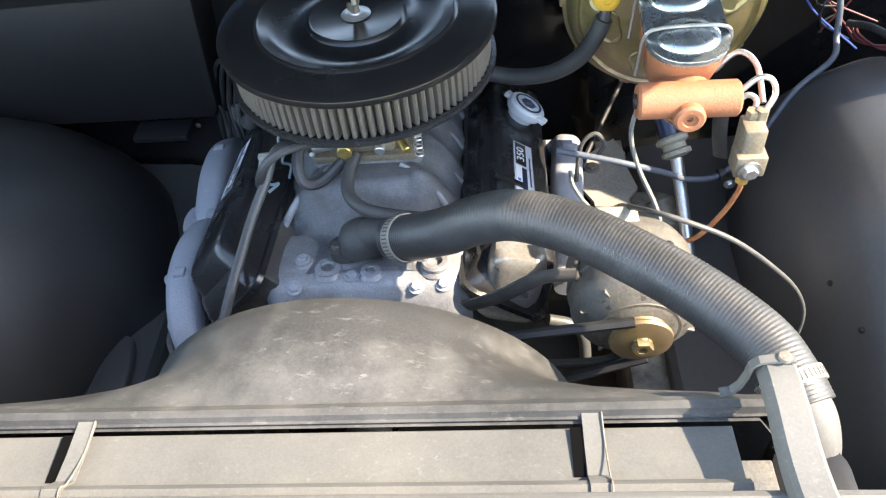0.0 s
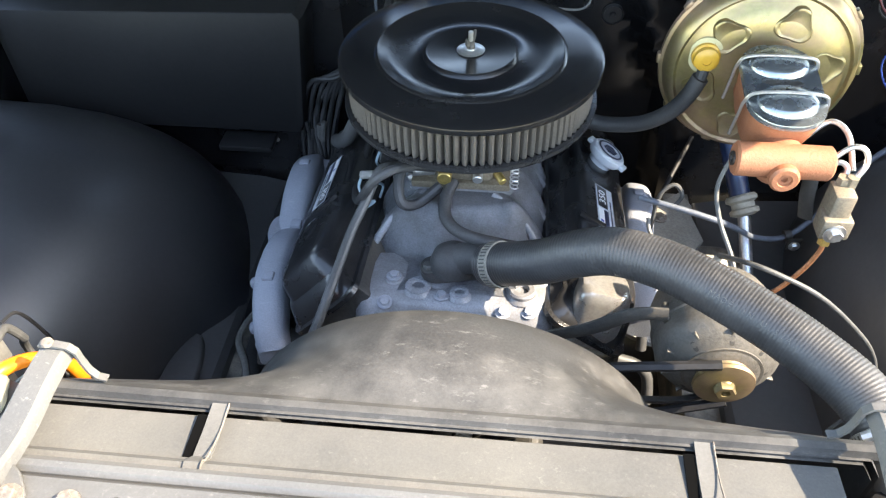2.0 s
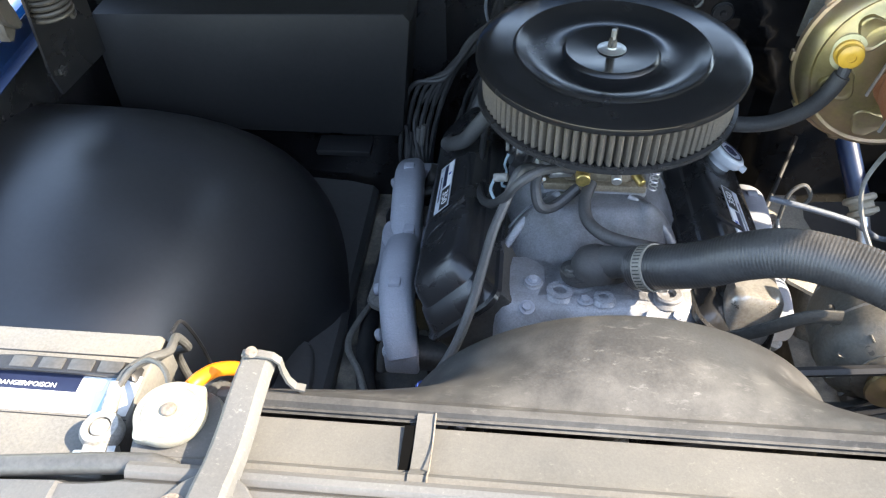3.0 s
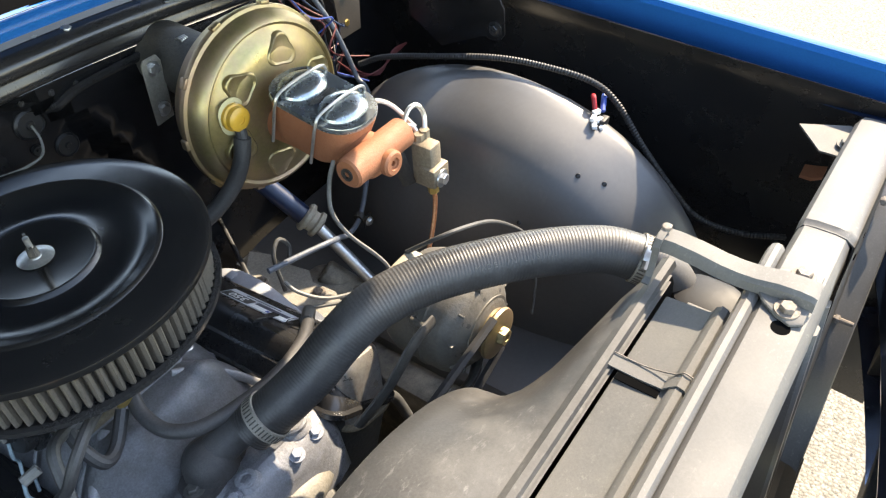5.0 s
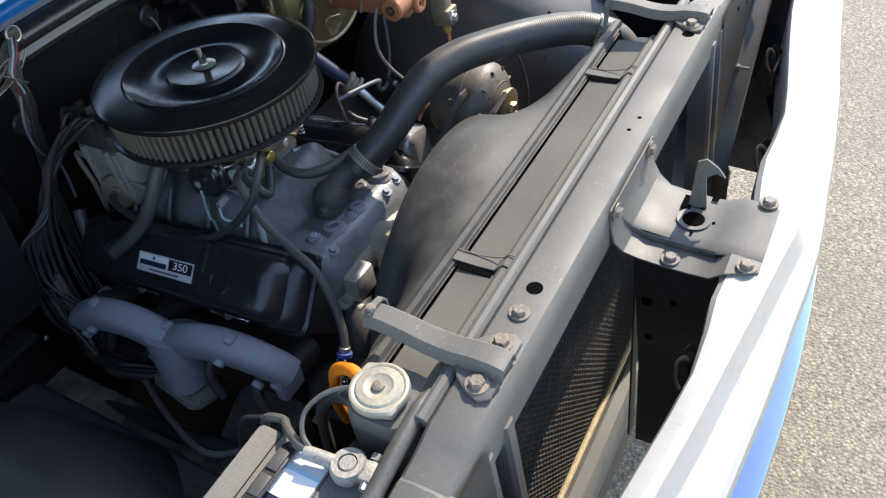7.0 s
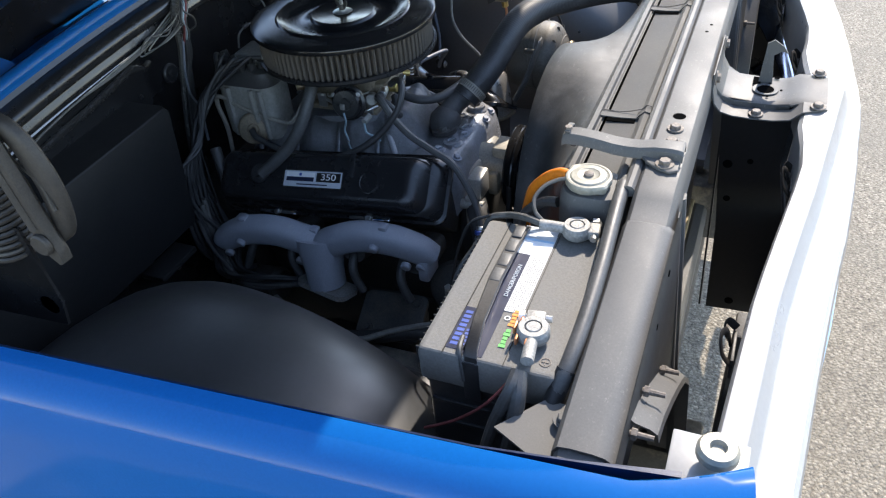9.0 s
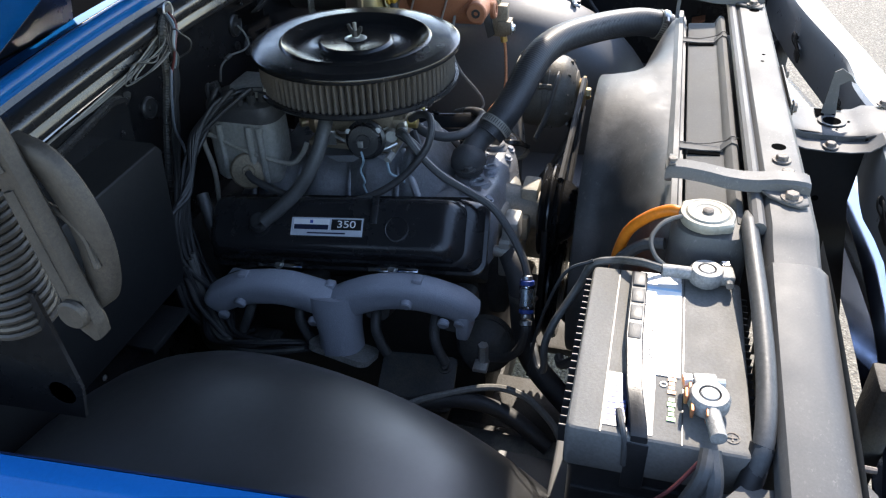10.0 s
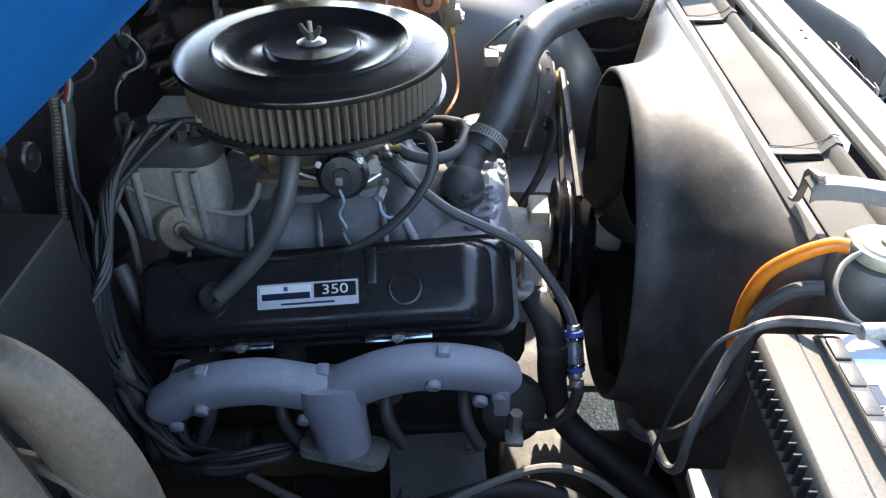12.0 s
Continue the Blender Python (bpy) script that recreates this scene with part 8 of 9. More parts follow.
def build_firewall_loom():
    def strand(pts, r, mt, label, **kw):
        hose_thing("firewall_wire", pts, r, mt, label, "wire", 8, 8, **kw)
    strand([(-0.283, 1.150, 0.957), (-0.318, 1.138, 0.944), (-0.328, 1.1375, 0.913), (-0.3244, 1.1457, 0.865), (-0.3286, 1.160, 0.802), (-0.336, 1.172, 0.733), (-0.346, 1.180, 0.652), (-0.355, 1.175, 0.54)], 0.0066, "dimwire", "corrugated black loom hanging at the firewall", rib=0.0006, pitch=0.005)
    rnd = random.Random(3)
    for k in range(6):
        o = [rnd.uniform(-0.010, 0.010) for _ in range(8)]
        strand([(-0.285 + o[0], 1.150, 0.955), (-0.315 + o[1], 1.130, 0.925), (-0.325 + o[2], 1.132, 0.86), (-0.335 + 1.3 * o[3], 1.145, 0.79), (-0.35 + 1.5 * o[4], 1.155, 0.71), (-0.37 + 2 * o[5], 1.150, 0.62), (-0.40 + 2 * o[6], 1.11, 0.52), (-0.42 + o[7], 1.06, 0.46)], 0.0024 + 0.0007 * (k % 3), "wire", "thin black wire hanging at the firewall")
    for k, c in enumerate(("dullred", "paleblue", "dimwire")):
        strand([(-0.280 - 0.006 * k, 1.148, 0.960), (-0.305 - 0.006 * k, 1.120, 0.948), (-0.330 - 0.004 * k, 1.112, 0.925), (-0.334 + 0.006 * k, 1.118, 0.900), (-0.328 + 0.008 * k, 1.134, 0.872)], 0.0021, c, {"dullred": "thin dusty red wire at the cowl clip", "paleblue": "thin pale blue wire at the cowl clip", "dimwire": "thin grey wire at the cowl clip"}[c])
    strand([(-0.330, 1.130, 0.885), (-0.350, 1.130, 0.83), (-0.345, 1.140, 0.78), (-0.320, 1.150, 0.73), (-0.325, 1.150, 0.66)], 0.0026, "bluegrey", "thin blue-grey wire beside the firewall loom")
    # the big open loop and the tangle at the clip
    strand([(-0.300, 1.135, 0.935), (-0.338, 1.100, 0.952), (-0.374, 1.066, 0.959), (-0.361, 1.062, 0.944), (-0.335, 1.085, 0.918), (-0.314, 1.118, 0.898), (-0.330, 1.132, 0.890)], 0.0014, "dimwire", "pale wire loop at the firewall clip")
    for k in range(3):
        x0 = -0.30 - 0.012 * k
        strand([(x0, 1.140, 0.940), (x0 - 0.04, 1.128, 0.925 - 0.008 * k), (x0 - 0.085, 1.135, 0.910 + 0.005 * k), (x0 - 0.11, 1.140, 0.895), (x0 - 0.06, 1.132, 0.898), (x0 - 0.012, 1.128, 0.915), (x0 + 0.02, 1.138, 0.935)], 0.0013, ("greywire", "dimwire", "dimwire")[k], "thin wire tangled at the firewall")
    for k in range(3):
        strand([(-0.29, 1.146, 0.945 - 0.006 * k), (-0.40, 1.140, 0.915 - 0.004 * k), (-0.50, 1.145, 0.897 - 0.003 * k), (-0.60, 1.148, 0.884), (-0.72, 1.150, 0.862), (-0.85, 1.155, 0.836)], 0.0013 + 0.0004 * k, "dimwire" if k else "greywire", "thin dusty wire strung along the cowl")
    w = thing("wire_clip", (-0.283, 1.152, 0.95), "small steel clip holding wires on the cowl", "clip")
    part("tab", add_box(bm_new(), (-0.283, 1.150, 0.957), (0.022, 0.014, 0.024), 0.002), "steel", w)
    part("ring", add_tube(bm_new(), [(-0.283 + 0.012 * math.cos(a), 1.144, 0.962 + 0.012 * math.sin(a)) for a in [k * 0.7 for k in range(10)]], 0.002, 6), "zinc", w)
    strand([(0.010, 1.199, 0.836), (0.008, 1.185, 0.822), (-0.004, 1.172, 0.805), (-0.035, 1.168, 0.803), (-0.075, 1.172, 0.808), (-0.092, 1.172, 0.808), (-0.115, 1.175, 0.798), (-0.12, 1.18, 0.77)], 0.0020, "greywire", "thin grey wire loop from a firewall grommet")
    c = thing("wire_joint", (-0.089, 1.172, 0.806), "small grey crimp joint on the firewall wire", "wire joint")
    part("crimp", add_cyl(bm_new(), (-0.080, 1.172, 0.809), (-0.098, 1.172, 0.808), 0.0045, n=12, bev=0.001), "dimwire", c)
    strand([(0.235, 1.13, 0.945), (0.242, 1.09, 0.955), (0.250, 1.06, 0.962), (0.262, 1.03, 0.965)], 0.0016, "greywire", "thin pale wire over the brake booster")
    hose_thing("dipstick_tube", [(-0.35, 1.115, 0.66), (-0.365, 1.10, 0.63), (-0.38, 1.085, 0.585)], 0.011, "greyhose", "grey tube with a dark end behind the valve cover", "tube", 12)


# ---- battery ----
def build_battery():
    w = thing("battery", (-0.752, 0.337, 0.615), "black car battery with dusty grey lid, labels and carrying strap", "battery")
    cx, cy = -0.754, 0.3365
    bm = bm_new()
    add_loft(bm, [[(cx + x, cy + y, z) for x, y in rrect(0.236 * k, 0.150 * k, 0.006, 3)] for z, k in ((0.615, 0.985), (0.62, 1.0), (0.762, 1.0), (0.764, 1.02), (0.774, 1.02))])
    part("case", bm, "batt", w)
    bm = bm_new()
    add_loft(bm, [[(cx + x, cy + y, z) for x, y in rrect(0.250 * k, 0.160 * k, 0.006, 3)] for z, k in ((0.772, 0.99), (0.774, 1.0), (0.812, 1.0), (0.8185, 0.985), (0.820, 0.97))])
    lid = part("lid", bm, "battlid", w, "dusty grey battery lid")
    bm = bm_new()
    for sy in (1, -1):
        for k in range(22):
            add_box(bm, (cx - 0.112 + 0.0106 * k, cy + sy * 0.0805, 0.798), (0.0022, 0.0125, 0.022), 0.0006, seg=1)
    tagged(part("edge_rib", bm, "batt", lid), kind="stuff")
    part("lid_seam", add_box(bm_new(), (cx, 0.3860, 0.8203), (0.246, 0.0014, 0.0006)), "label_black", lid)
    part("lid_seam", add_box(bm_new(), (cx, 0.3165, 0.8203), (0.246, 0.0010, 0.0006)), "label_black", lid)
    # labels: they read along the battery
    m = frame_of((cx, 0.340, 0.8204), (1, 0, 0), (0, 1, 0))
    up1 = m @ Matrix.Translation((0, 0, 0.0006))
    part("navy_band", add_plate(bm_new(), rrect(0.236, 0.024, 0.001, 2, 0.0, 0.0135), m, 0.0003), "label_navy", w, "dark navy printed band")
    part("label", add_plate(bm_new(), rrect(0.150, 0.0225, 0.001, 2, 0.034, -0.0095), m, 0.0006), "label_grey", w, "white printed battery label")
    part("white_panel", add_plate(bm_new(), rrect(0.030, 0.040, 0.001, 2, 0.079, 0.000), up1, 0.0003), "label_white", w)
    part("blue_panel", add_plate(bm_new(), rrect(0.026, 0.044, 0.001, 2, 0.108, 0.002), up1, 0.0003), "label_silver", w)
    part("blue_panel", add_plate(bm_new(), rrect(0.004, 0.044, 0.001, 2, 0.094, 0.002), up1, 0.0005), "label_teal", w)
    bm = bm_new()
    rows = random.Random(4)
    for k in range(9):
        x, y = 0.060, -0.0192 + 0.0024 * k
        while x > -0.036:
            ln = rows.uniform(0.0012, 0.006)
            if rows.random() < 0.82:
                add_box(bm, (x - ln / 2, y, 0.0007), (ln, 0.0006, 0.0003), 0, m)
            x -= ln + 0.0012
    tagged(part("small_print", bm, "label_black", w, "unreadable rows of small print"), kind="stuff")
    part("warning_mark", add_lathe(bm_new(), [(0.0035, 0.0), (0.0035, 0.0004), (0.0024, 0.0004), (0.0024, 0)], m @ Matrix.Translation((-0.052, -0.006, 0.0004)), 16), "label_white", w)
    for x0, ln, cc in ((-0.083, 0.030, "green"), (-0.050, 0.028, "orangeprint")):
        for k in range(5):
            part("print_bar", add_box(bm_new(), (x0 - ln / 2 + ln * (k + 0.5) / 5, -0.0135, 0.0006), (ln / 6.5, 0.0075 if k in (0, 3) else 0.0052, 0.0003), 0, m), cc, w)
    part("navy_band", add_plate(bm_new(), rrect(0.068, 0.022, 0.001, 2, -0.080, 0.0345), m, 0.0003), "label_navy", w)
    for k in range(8):
        part("name_bar", add_box(bm_new(), (-0.1060 + 0.0073 * k, 0.0385, 0.0004), (0.0046, 0.0085, 0.0004), 0, m), "bluewire", w, "blue bars in place of the maker's name")
    for k in range(5):
        part("name_bar", add_box(bm_new(), (-0.1050 + 0.0055 * k, 0.0290, 0.0004), (0.0036, 0.0055, 0.0004), 0, m), "bluewire", w)
    lettering("warning_text", "DANGER/POISON", 0.0072, m @ Matrix.Translation((0.012, 0.0075, 0.0011)), "label_silver", w, 1.05)
    # carrying strap with raised rungs
    line = [(-0.123, 0.800), (-0.121, 0.8215), (-0.114, 0.8265), (-0.07, 0.829), (0.0, 0.830), (0.07, 0.829), (0.108, 0.8275), (0.114, 0.823), (0.118, 0.815)]
    st = part("strap", add_strip(bm_new(), line, [-0.0085, -0.0072, 0.0072, 0.0085], 0.0025, lambda s, a, b: (cx + a, 0.3650 + s * (1.0 if a > -0.03 else 0.85) - 0.012 * max(0.0, (-0.02 - a) / 0.1) ** 1.5, b - (0.001 if abs(s) > 0.008 else 0.0))), "batt", w, "black plastic carrying strap with pale worn pads")
    for k in range(4):
        x = cx + 0.092 - 0.0290 * k
        part("pad", add_box(bm_new(), (x, 0.3650, 0.8318), (0.0235, 0.0130, 0.003), 0.0012), "greyhose", st)
    part("strap_end", add_box(bm_new(), (cx - 0.1235, 0.3530, 0.785), (0.005, 0.020, 0.060), 0.002), "batt", st)
    part("clip_tab", add_tube(bm_new(), [(cx - 0.095, 0.372, 0.8215), (cx - 0.115, 0.368, 0.8235), (cx - 0.1235, 0.364, 0.812), (cx - 0.1245, 0.362, 0.785)], 0.0030, 8), "greyhose", st)
    part("plus_mark", add_lathe(bm_new(), [(0.0065, 0.0), (0.0065, 0.0005), (0.0054, 0.0005), (0.0054, 0)], Matrix.Translation((cx - 0.104, 0.2745, 0.8203)), 20), "rust", lid)
    part("plus_mark", add_box(bm_new(), (cx - 0.104, 0.2745, 0.8206), (0.008, 0.0012, 0.0005)), "rust", lid)
    part("plus_mark", add_box(bm_new(), (cx - 0.104, 0.2745, 0.8208), (0.0012, 0.008, 0.0005)), "rust", lid)
    for z, d in ((0.752, 0.060), (0.735, 0.0), (0.70, 0.03)):
        part("case_rib", add_box(bm_new(), (cx - 0.1195, cy + 0.01 - d * 0.3, z), (0.004, 0.12 - d, 0.005), 0.001), "batt", w)
    # terminals
    for x, lab in ((-0.640, "n"), (-0.830, "p")):
        y = 0.296
        part("post", add_cyl(bm_new(), (x, y, 0.819), (x, y, 0.842), 0.0095, 0.0085, n=20, bev=0.001), "lead", w)
    return w


def build_clamp(x, y, turn, corroded):
    w = thing("battery_terminal", (x, y, 0.822), "corroded lead battery terminal clamp with flaking rust" if corroded else "pale corroded lead battery terminal clamp", "terminal clamp", "battery terminals")
    R = Matrix.Translation((x, y, 0.0)) @ Matrix.Rotation(turn, 4, "Z")
    bm = bm_new()
    add_lathe(bm, [(0.0098, 0.826), (0.017, 0.826), (0.0185, 0.829), (0.0185, 0.838), (0.016, 0.842), (0.0098, 0.842), (0.0098, 0.826)], R, 24)
    add_box(bm, (0.020, 0, 0.833), (0.018, 0.022, 0.013), 0.003, R)
    part("ring", bm, "lead", w)
    part("tail", add_tube(bm_new(), [R @ Vector(p) for p in ((-0.015, 0, 0.834), (-0.026, 0, 0.835), (-0.040, 0, 0.836), (-0.047, 0, 0.836))], 0.0072, 12, 4), "lead", w)
    part("clamp_bolt", add_cyl(bm_new(), R @ Vector((0.022, -0.018, 0.833)), R @ Vector((0.022, 0.018, 0.833)), 0.0042, n=8), "zinc", w)
    part("nut", add_cyl(bm_new(), R @ Vector((0.022, 0.012, 0.833)), R @ Vector((0.022, 0.019, 0.833)), 0.0075, n=6), "zinc", w)
    if corroded:
        rnd = random.Random(8)
        for k in range(4):
            a = 0.8 + k * 0.7
            p = R @ Vector((0.020 * math.cos(a), 0.020 * math.sin(a), 0.832 + 0.004 * rnd.random()))
            part("rust_flake", add_box(bm_new(), p, (0.012, 0.003, 0.010), 0.0008, None), "copper", w)
    return w


def build_battery_extras():
    w = thing("battery_tray", (-0.76, 0.33, 0.59), "black steel battery tray and dusty shelf", "battery tray")
    part("tray", add_box(bm_new(), (-0.76, 0.335, 0.606), (0.30, 0.20, 0.018), 0.004), "black_panel", w)
    part("leg", add_box(bm_new(), (-0.90, 0.335, 0.46), (0.03, 0.16, 0.30), 0.006), "black_panel", w)
    bm = bm_new()
    add_strip(bm, [(0.30, 0.62), (0.29, 0.735), (0.275, 0.772), (0.255, 0.782), (0.236, 0.79)], [-1.0, -0.95, -0.88], 0.002, lambda s, a, b: (s, a, b))
    part("shelf", bm, "support", w)
    part("shelf_bolt", add_bolt(bm_new(), (-0.930, 0.243, 0.789), (0, 0.2, 1), 0.0095), "rust", w)
    hose_thing("positive_cable", [(-0.885, 0.296, 0.829), (-0.905, 0.300, 0.815), (-0.915, 0.315, 0.77), (-0.925, 0.33, 0.70), (-0.94, 0.34, 0.62)], 0.0075, "greyhose", "thick grey-black positive battery cable", "cable", 10)
    hose_thing("positive_cable", [(-0.884, 0.294, 0.828), (-0.908, 0.290, 0.808), (-0.92, 0.295, 0.76), (-0.915, 0.31, 0.70), (-0.93, 0.34, 0.64)], 0.0085, "greyhose", "thick grey-black positive battery cable", "cable", 10)
    hose_thing("red_lead", [(-0.888, 0.298, 0.826), (-0.905, 0.325, 0.79), (-0.91, 0.36, 0.755), (-0.915, 0.40, 0.73)], 0.0018, "dullred", "thin dull red lead from the positive terminal", "wire", 8)
    hose_thing("ground_wire", [(-0.642, 0.338, 0.838), (-0.634, 0.352, 0.846), (-0.618, 0.358, 0.856), (-0.600, 0.350, 0.864), (-0.588, 0.338, 0.867), (-0.581, 0.326, 0.868)], 0.0026, "dimwire", "short grey ground wire to the radiator cap", "wire", 8)
    hose_thing("negative_cable", [(-0.644, 0.338, 0.836), (-0.640, 0.358, 0.838), (-0.630, 0.378, 0.832), (-0.619, 0.395, 0.822), (-0.622, 0.418, 0.815), (-0.622, 0.430, 0.785), (-0.637, 0.443, 0.763), (-0.652, 0.455, 0.743), (-0.661, 0.463, 0.715), (-0.656, 0.463, 0.672), (-0.645, 0.470, 0.660), (-0.628, 0.478, 0.668), (-0.615, 0.482, 0.672)], 0.0047, "dimwire", "dusty grey negative cable behind the battery", "cable", 10)
    hose_thing("sense_wire", [(-0.625, 0.418, 0.822), (-0.63, 0.45, 0.80), (-0.635, 0.475, 0.72), (-0.64, 0.485, 0.64)], 0.0022, "wire", "thin black wire hanging from the battery corner", "wire", 6)
    hose_thing("front_loom", [(-0.548, 0.2545, 0.862), (-0.575, 0.2535, 0.862), (-0.62, 0.252, 0.859), (-0.72, 0.2475, 0.848), (-0.80, 0.2465, 0.838), (-0.86, 0.250, 0.824), (-0.885, 0.258, 0.795), (-0.92, 0.275, 0.735), (-0.96, 0.29, 0.70)], lambda t: 0.0092 * min(1.0, 0.35 + 6 * t), "greyhose", "thick grey-black wrapped loom along the support", "wiring loom", 12)
    hose_thing("tape_wrap", [(-0.862, 0.2505, 0.822), (-0.885, 0.258, 0.795), (-0.902, 0.266, 0.767)], 0.0106, "wire", "black tape wrapped round the loom", "tape", 12)
    # radiator cap
    at = Matrix.Translation((-0.570, 0.299, 0.0))
    c = part("filler_neck", add_lathe(bm_new(), [(0.024, 0.846), (0.024, 0.858), (0.027, 0.860), (0.027, 0.864), (0, 0.864)], at, 28), "old_brass", RADIATOR, "grimy filler neck")
    bm = bm_new()
    n = 48
    loops = []
    for z, r, lob in ((0.858, 0.0285, 1), (0.862, 0.0305, 1), (0.868, 0.0305, 1), (0.8700, 0.0295, 0.6), (0.8705, 0.0270, 0), (0.8695, 0.0245, 0), (0.8715, 0.0225, 0), (0.8722, 0.0150, 0), (0.8708, 0.0125, 0), (0.8708, 0.004, 0)):
        loops.append([(-0.570 + (r + 0.0045 * lob * max(0, math.cos(2 * a)) ** 14) * math.cos(a + 0.9), 0.299 + (r + 0.0045 * lob * max(0, math.cos(2 * a)) ** 14) * math.sin(a + 0.9), z) for a in [2 * math.pi * i / n for i in range(n)]])
    add_loft(bm, loops)
    part("cap", bm, "cap", c, "dull grey-white pressed steel radiator cap", angle=30)
    part("rivet", add_lathe(bm_new(), [(0.0065, 0.8706), (0.0065, 0.8735), (0.004, 0.8750), (0, 0.8750)], at, 16), "rust", c)
    part("overflow_nipple", add_cyl(bm_new(), (-0.568, 0.320, 0.862), (-0.562, 0.333, 0.8615), 0.0055, n=10), "zinc", c)


def build_gearbox():
    """Dusty steering gearbox and its bracket, low on the driver's side behind the engine."""
    w = thing("steering_gearbox", (0.235, 0.93, 0.375), "dust-covered cast steering gearbox with a bolted bracket", "gearbox")
    bm = bm_new()
    add_loft(bm, [[(0.245 + x * k, 0.905 + y * k, z) for x, y in rrect(0.105, 0.150, 0.035, 6)] for z, k in ((0.375, 1.0), (0.440, 1.0), (0.458, 0.94), (0.466, 0.80), (0.468, 0.5))])
    body = part("housing", bm, "rail", w, angle=40)
    for k in range(4):
        a = k * math.pi / 2 + 0.6
        part("cover_bolt", add_bolt(bm_new(), (0.245 + 0.036 * math.cos(a), 0.905 + 0.048 * math.sin(a), 0.463), (0, 0, 1), 0.0075), "rust", body)
    part("input_boss", add_cyl(bm_new(), (0.262, 0.94, 0.475), (0.285, 0.87, 0.42), 0.024, 0.028, n=20, bev=0.004), "rail", w)
    out = [(0.135, 0.955), (0.150, 1.010), (0.195, 1.045), (0.212, 1.010), (0.208, 0.985), (0.222, 0.930), (0.204, 0.905), (0.210, 0.860), (0.185, 0.815), (0.152, 0.840), (0.148, 0.900), (0.128, 0.935)]
    part("bracket", add_loft(bm_new(), [[(x, y, z + 0.05 * (y - 0.95) - 0.10 * max(0.0, x - 0.19)) for x, y in out] for z in (0.511, 0.518)]), "dusty_alu", w, "pale dusty bracket plate")
    for x, y in ((0.152, 0.975), (0.190, 0.880)):
        part("bolt", add_bolt(bm_new(), (x, y, 0.5185 + 0.05 * (y - 0.95)), (0, 0, 1), 0.0085), "rust", w)
    part("bracket_leg", add_loft(bm_new(), [[(x, y, z) for x, y in ((0.165, 0.99), (0.21, 0.99), (0.21, 1.05), (0.165, 1.05))] for z in (0.372, 0.513)]), "rail", w)


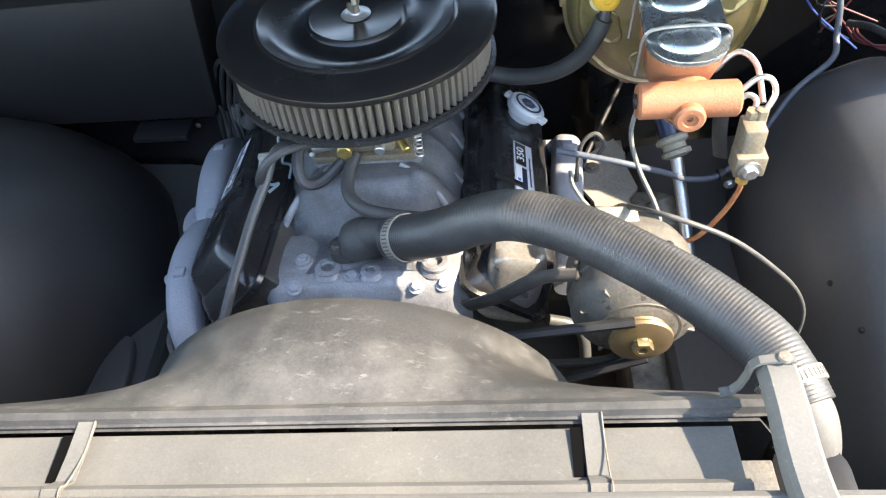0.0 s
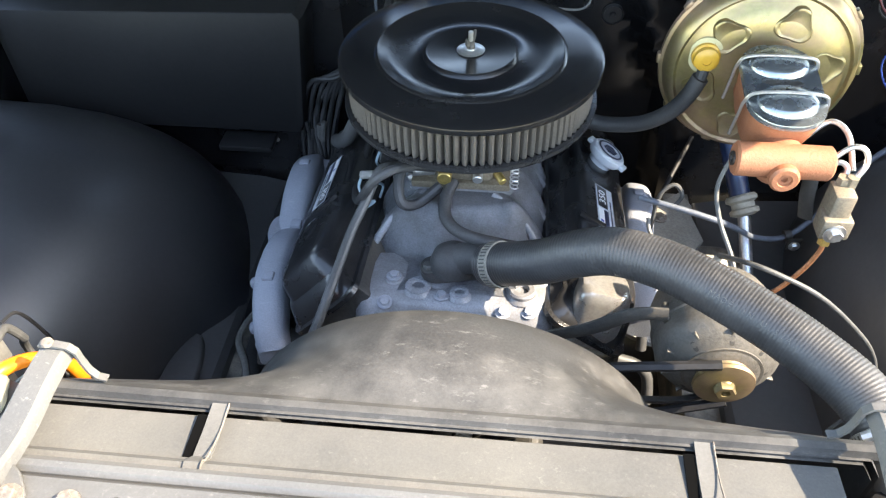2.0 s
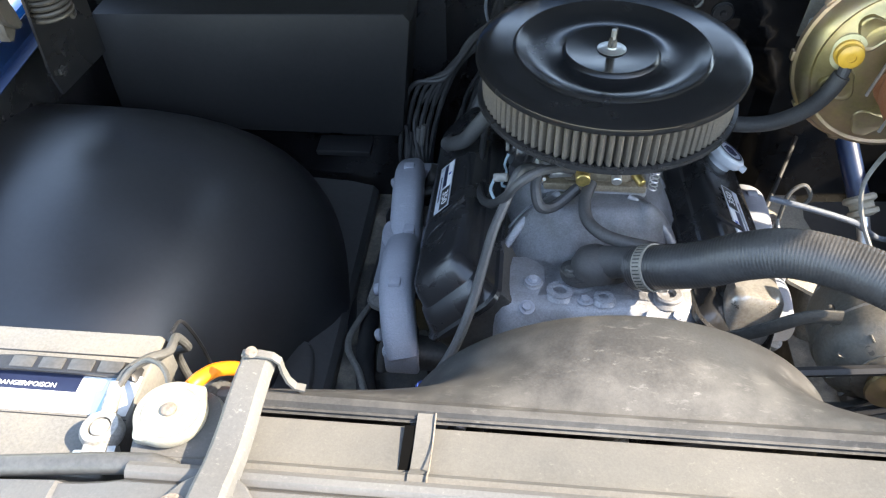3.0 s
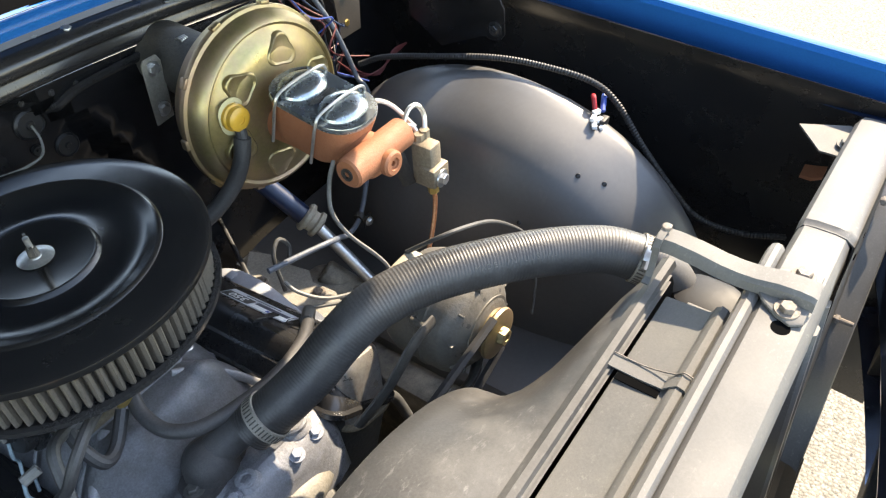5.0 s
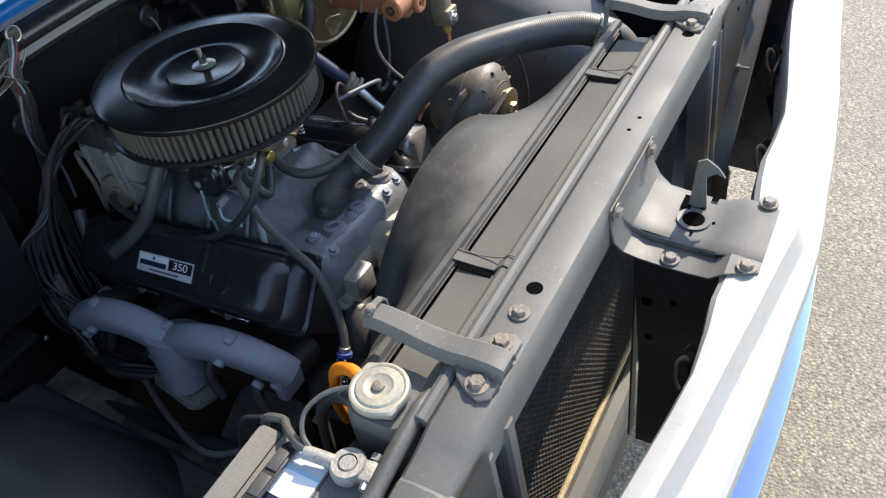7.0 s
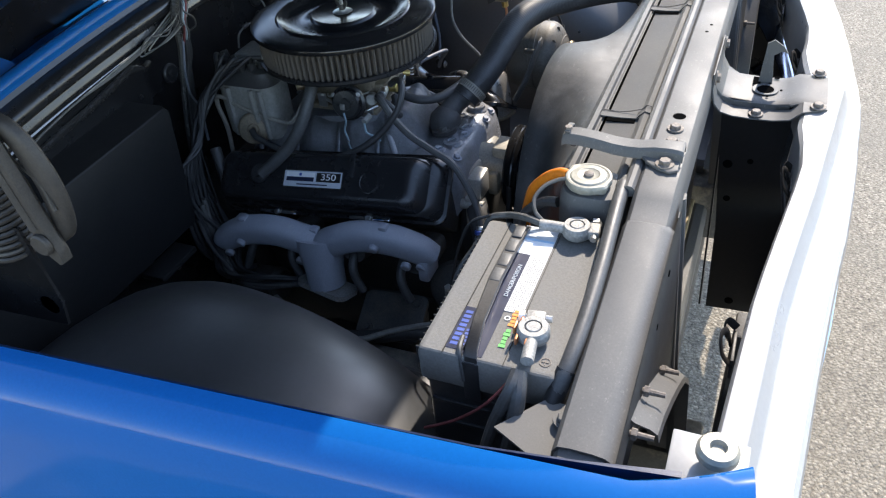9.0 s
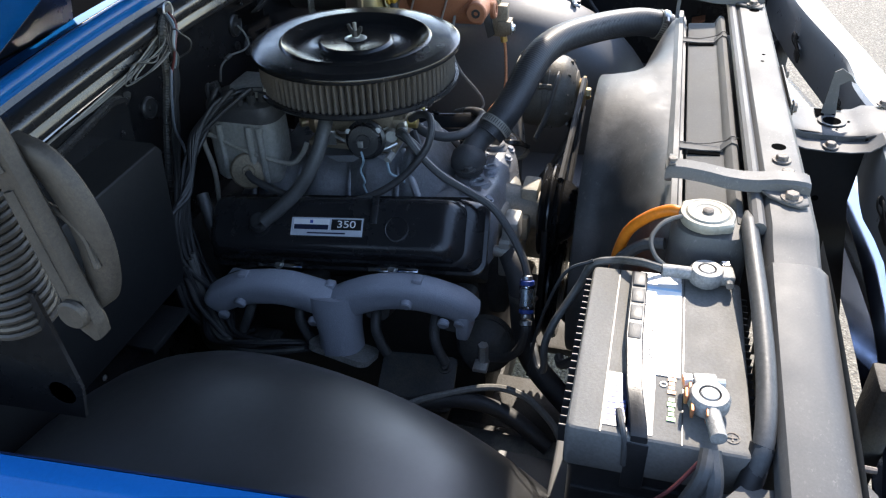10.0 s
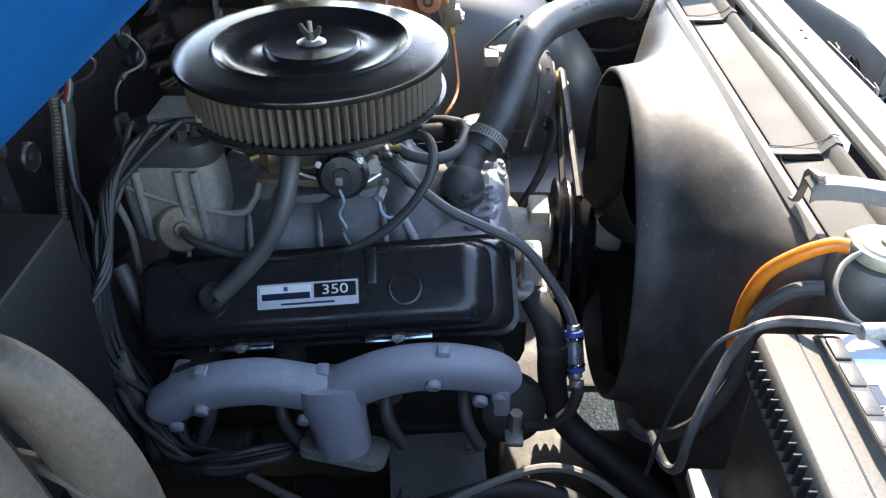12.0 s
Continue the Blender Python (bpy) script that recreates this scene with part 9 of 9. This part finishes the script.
def build_frame():
    for x in (-0.55, 0.23):
        w = tagged(part("frame_rail", add_box(bm_new(), (x, 0.75, 0.30), (0.085, 1.3, 0.15), 0.008), "rail"), "dusty dark steel frame rail", "frame rail", "frame rails")
    tagged(part("crossmember", add_box(bm_new(), (CX, 0.77, 0.16), (0.75, 0.36, 0.10), 0.02), "iron"), "dark greasy front crossmember under the engine", "crossmember")
    # added filler: keeps the space behind the engine dark over the lit ground
    tagged(part("skid_tray", add_box(bm_new(), (CX, 1.16, 0.12), (0.86, 0.50, 0.05), 0.02), "iron"), "added dark panel that hides the bright ground behind the engine", "underbody panel")
    tagged(part("crossmember", add_box(bm_new(), (CX, 0.28, 0.20), (0.80, 0.22, 0.06), 0.02), "iron"), "dark greasy crossmember under the radiator", "crossmember")
    w = thing("engine_mount", (-0.455, 0.70, 0.33), "black steel engine mount bracket on the frame", "engine mount")
    m = frame_of((-0.455, 0.70, 0.395), (0.1, -1, 0), (0.8, 0.1, 0.35))
    part("plate", add_plate(bm_new(), rrect(0.13, 0.10, 0.012, 4), m, 0.010), "core", w)
    part("pedestal", add_box(bm_new(), (-0.45, 0.70, 0.355), (0.10, 0.11, 0.07), 0.01), "iron", w)
    for x, y in ((-0.045, -0.03), (0.045, -0.03), (0.045, 0.03)):
        part("bolt", add_bolt(bm_new(), m @ Vector((x, y, 0.010)), m.to_3x3() @ Vector((0, 0, 1)), 0.008), "core", w)
    tagged(part("frame_brace", add_tube(bm_new(), [(-0.53, 1.02, 0.36), (-0.53, 0.85, 0.375), (-0.52, 0.72, 0.40), (-0.50, 0.62, 0.42), (-0.50, 0.54, 0.41), (-0.53, 0.46, 0.38)], 0.017, 16, flat=0.8), "rubber"), "thick black sleeve running along the frame", "frame sleeve")
    # another added filler, dark in place of the shade beside the frame
    tagged(part("splash_shield", add_box(bm_new(), (-0.47, 0.55, 0.24), (0.16, 0.22, 0.03), 0.01), "iron"), "added dark panel that hides the bright ground beside the frame", "splash shield")
    tagged(part("oil_pan", add_box(bm_new(), (-0.18, 0.86, 0.26), (0.30, 0.52, 0.14), 0.03), "iron"), "black oily engine oil pan", "oil pan")
    # two added plates darken the view down past the engine's front
    for x0, x1 in ((-0.42, -0.225), (-0.125, 0.13)):
        tagged(part("skid_plate", add_box(bm_new(), ((x0 + x1) / 2, 0.49, 0.215), (x1 - x0, 0.24, 0.02), 0.006), "iron"), "added dark plate that hides the bright ground under the engine's front", "skid plate")
    rnd = random.Random(21)
    for k in range(7):
        o = [rnd.uniform(-0.02, 0.02) for _ in range(9)]
        hose_thing("starter_cable", [(-0.475 + o[0], 1.085, 0.60 + o[1]), (-0.485 + o[2], 1.07, 0.52 + o[3]), (-0.50, 1.04 + o[4], 0.465 + o[5] * 0.6), (-0.505 + o[6] * 0.5, 0.98, 0.445 + 0.006 * k), (-0.49, 0.92 + o[7], 0.452 + 0.004 * k), (-0.46, 0.86 + o[8], 0.455)], 0.0036 + 0.0008 * (k % 3), ("wire", "rubber", "dimwire")[k % 3], "black cable looping under the rear of the manifold", "cable", 8)


build_booster()
build_master_cylinder()
build_prop_valve()
build_steering()
build_brake_lines()
build_cable_clips()
build_alt_wire()
build_fender_harness()
build_wire_tangle()
for sd in (-1, 1):
    build_hinge(sd)
build_ignition()
build_hoses()
build_firewall_loom()
build_battery()
build_clamp(-0.640, 0.296, -1.45, False)
build_clamp(-0.830, 0.296, 0.15, True)
build_battery_extras()
build_frame()
build_gearbox()
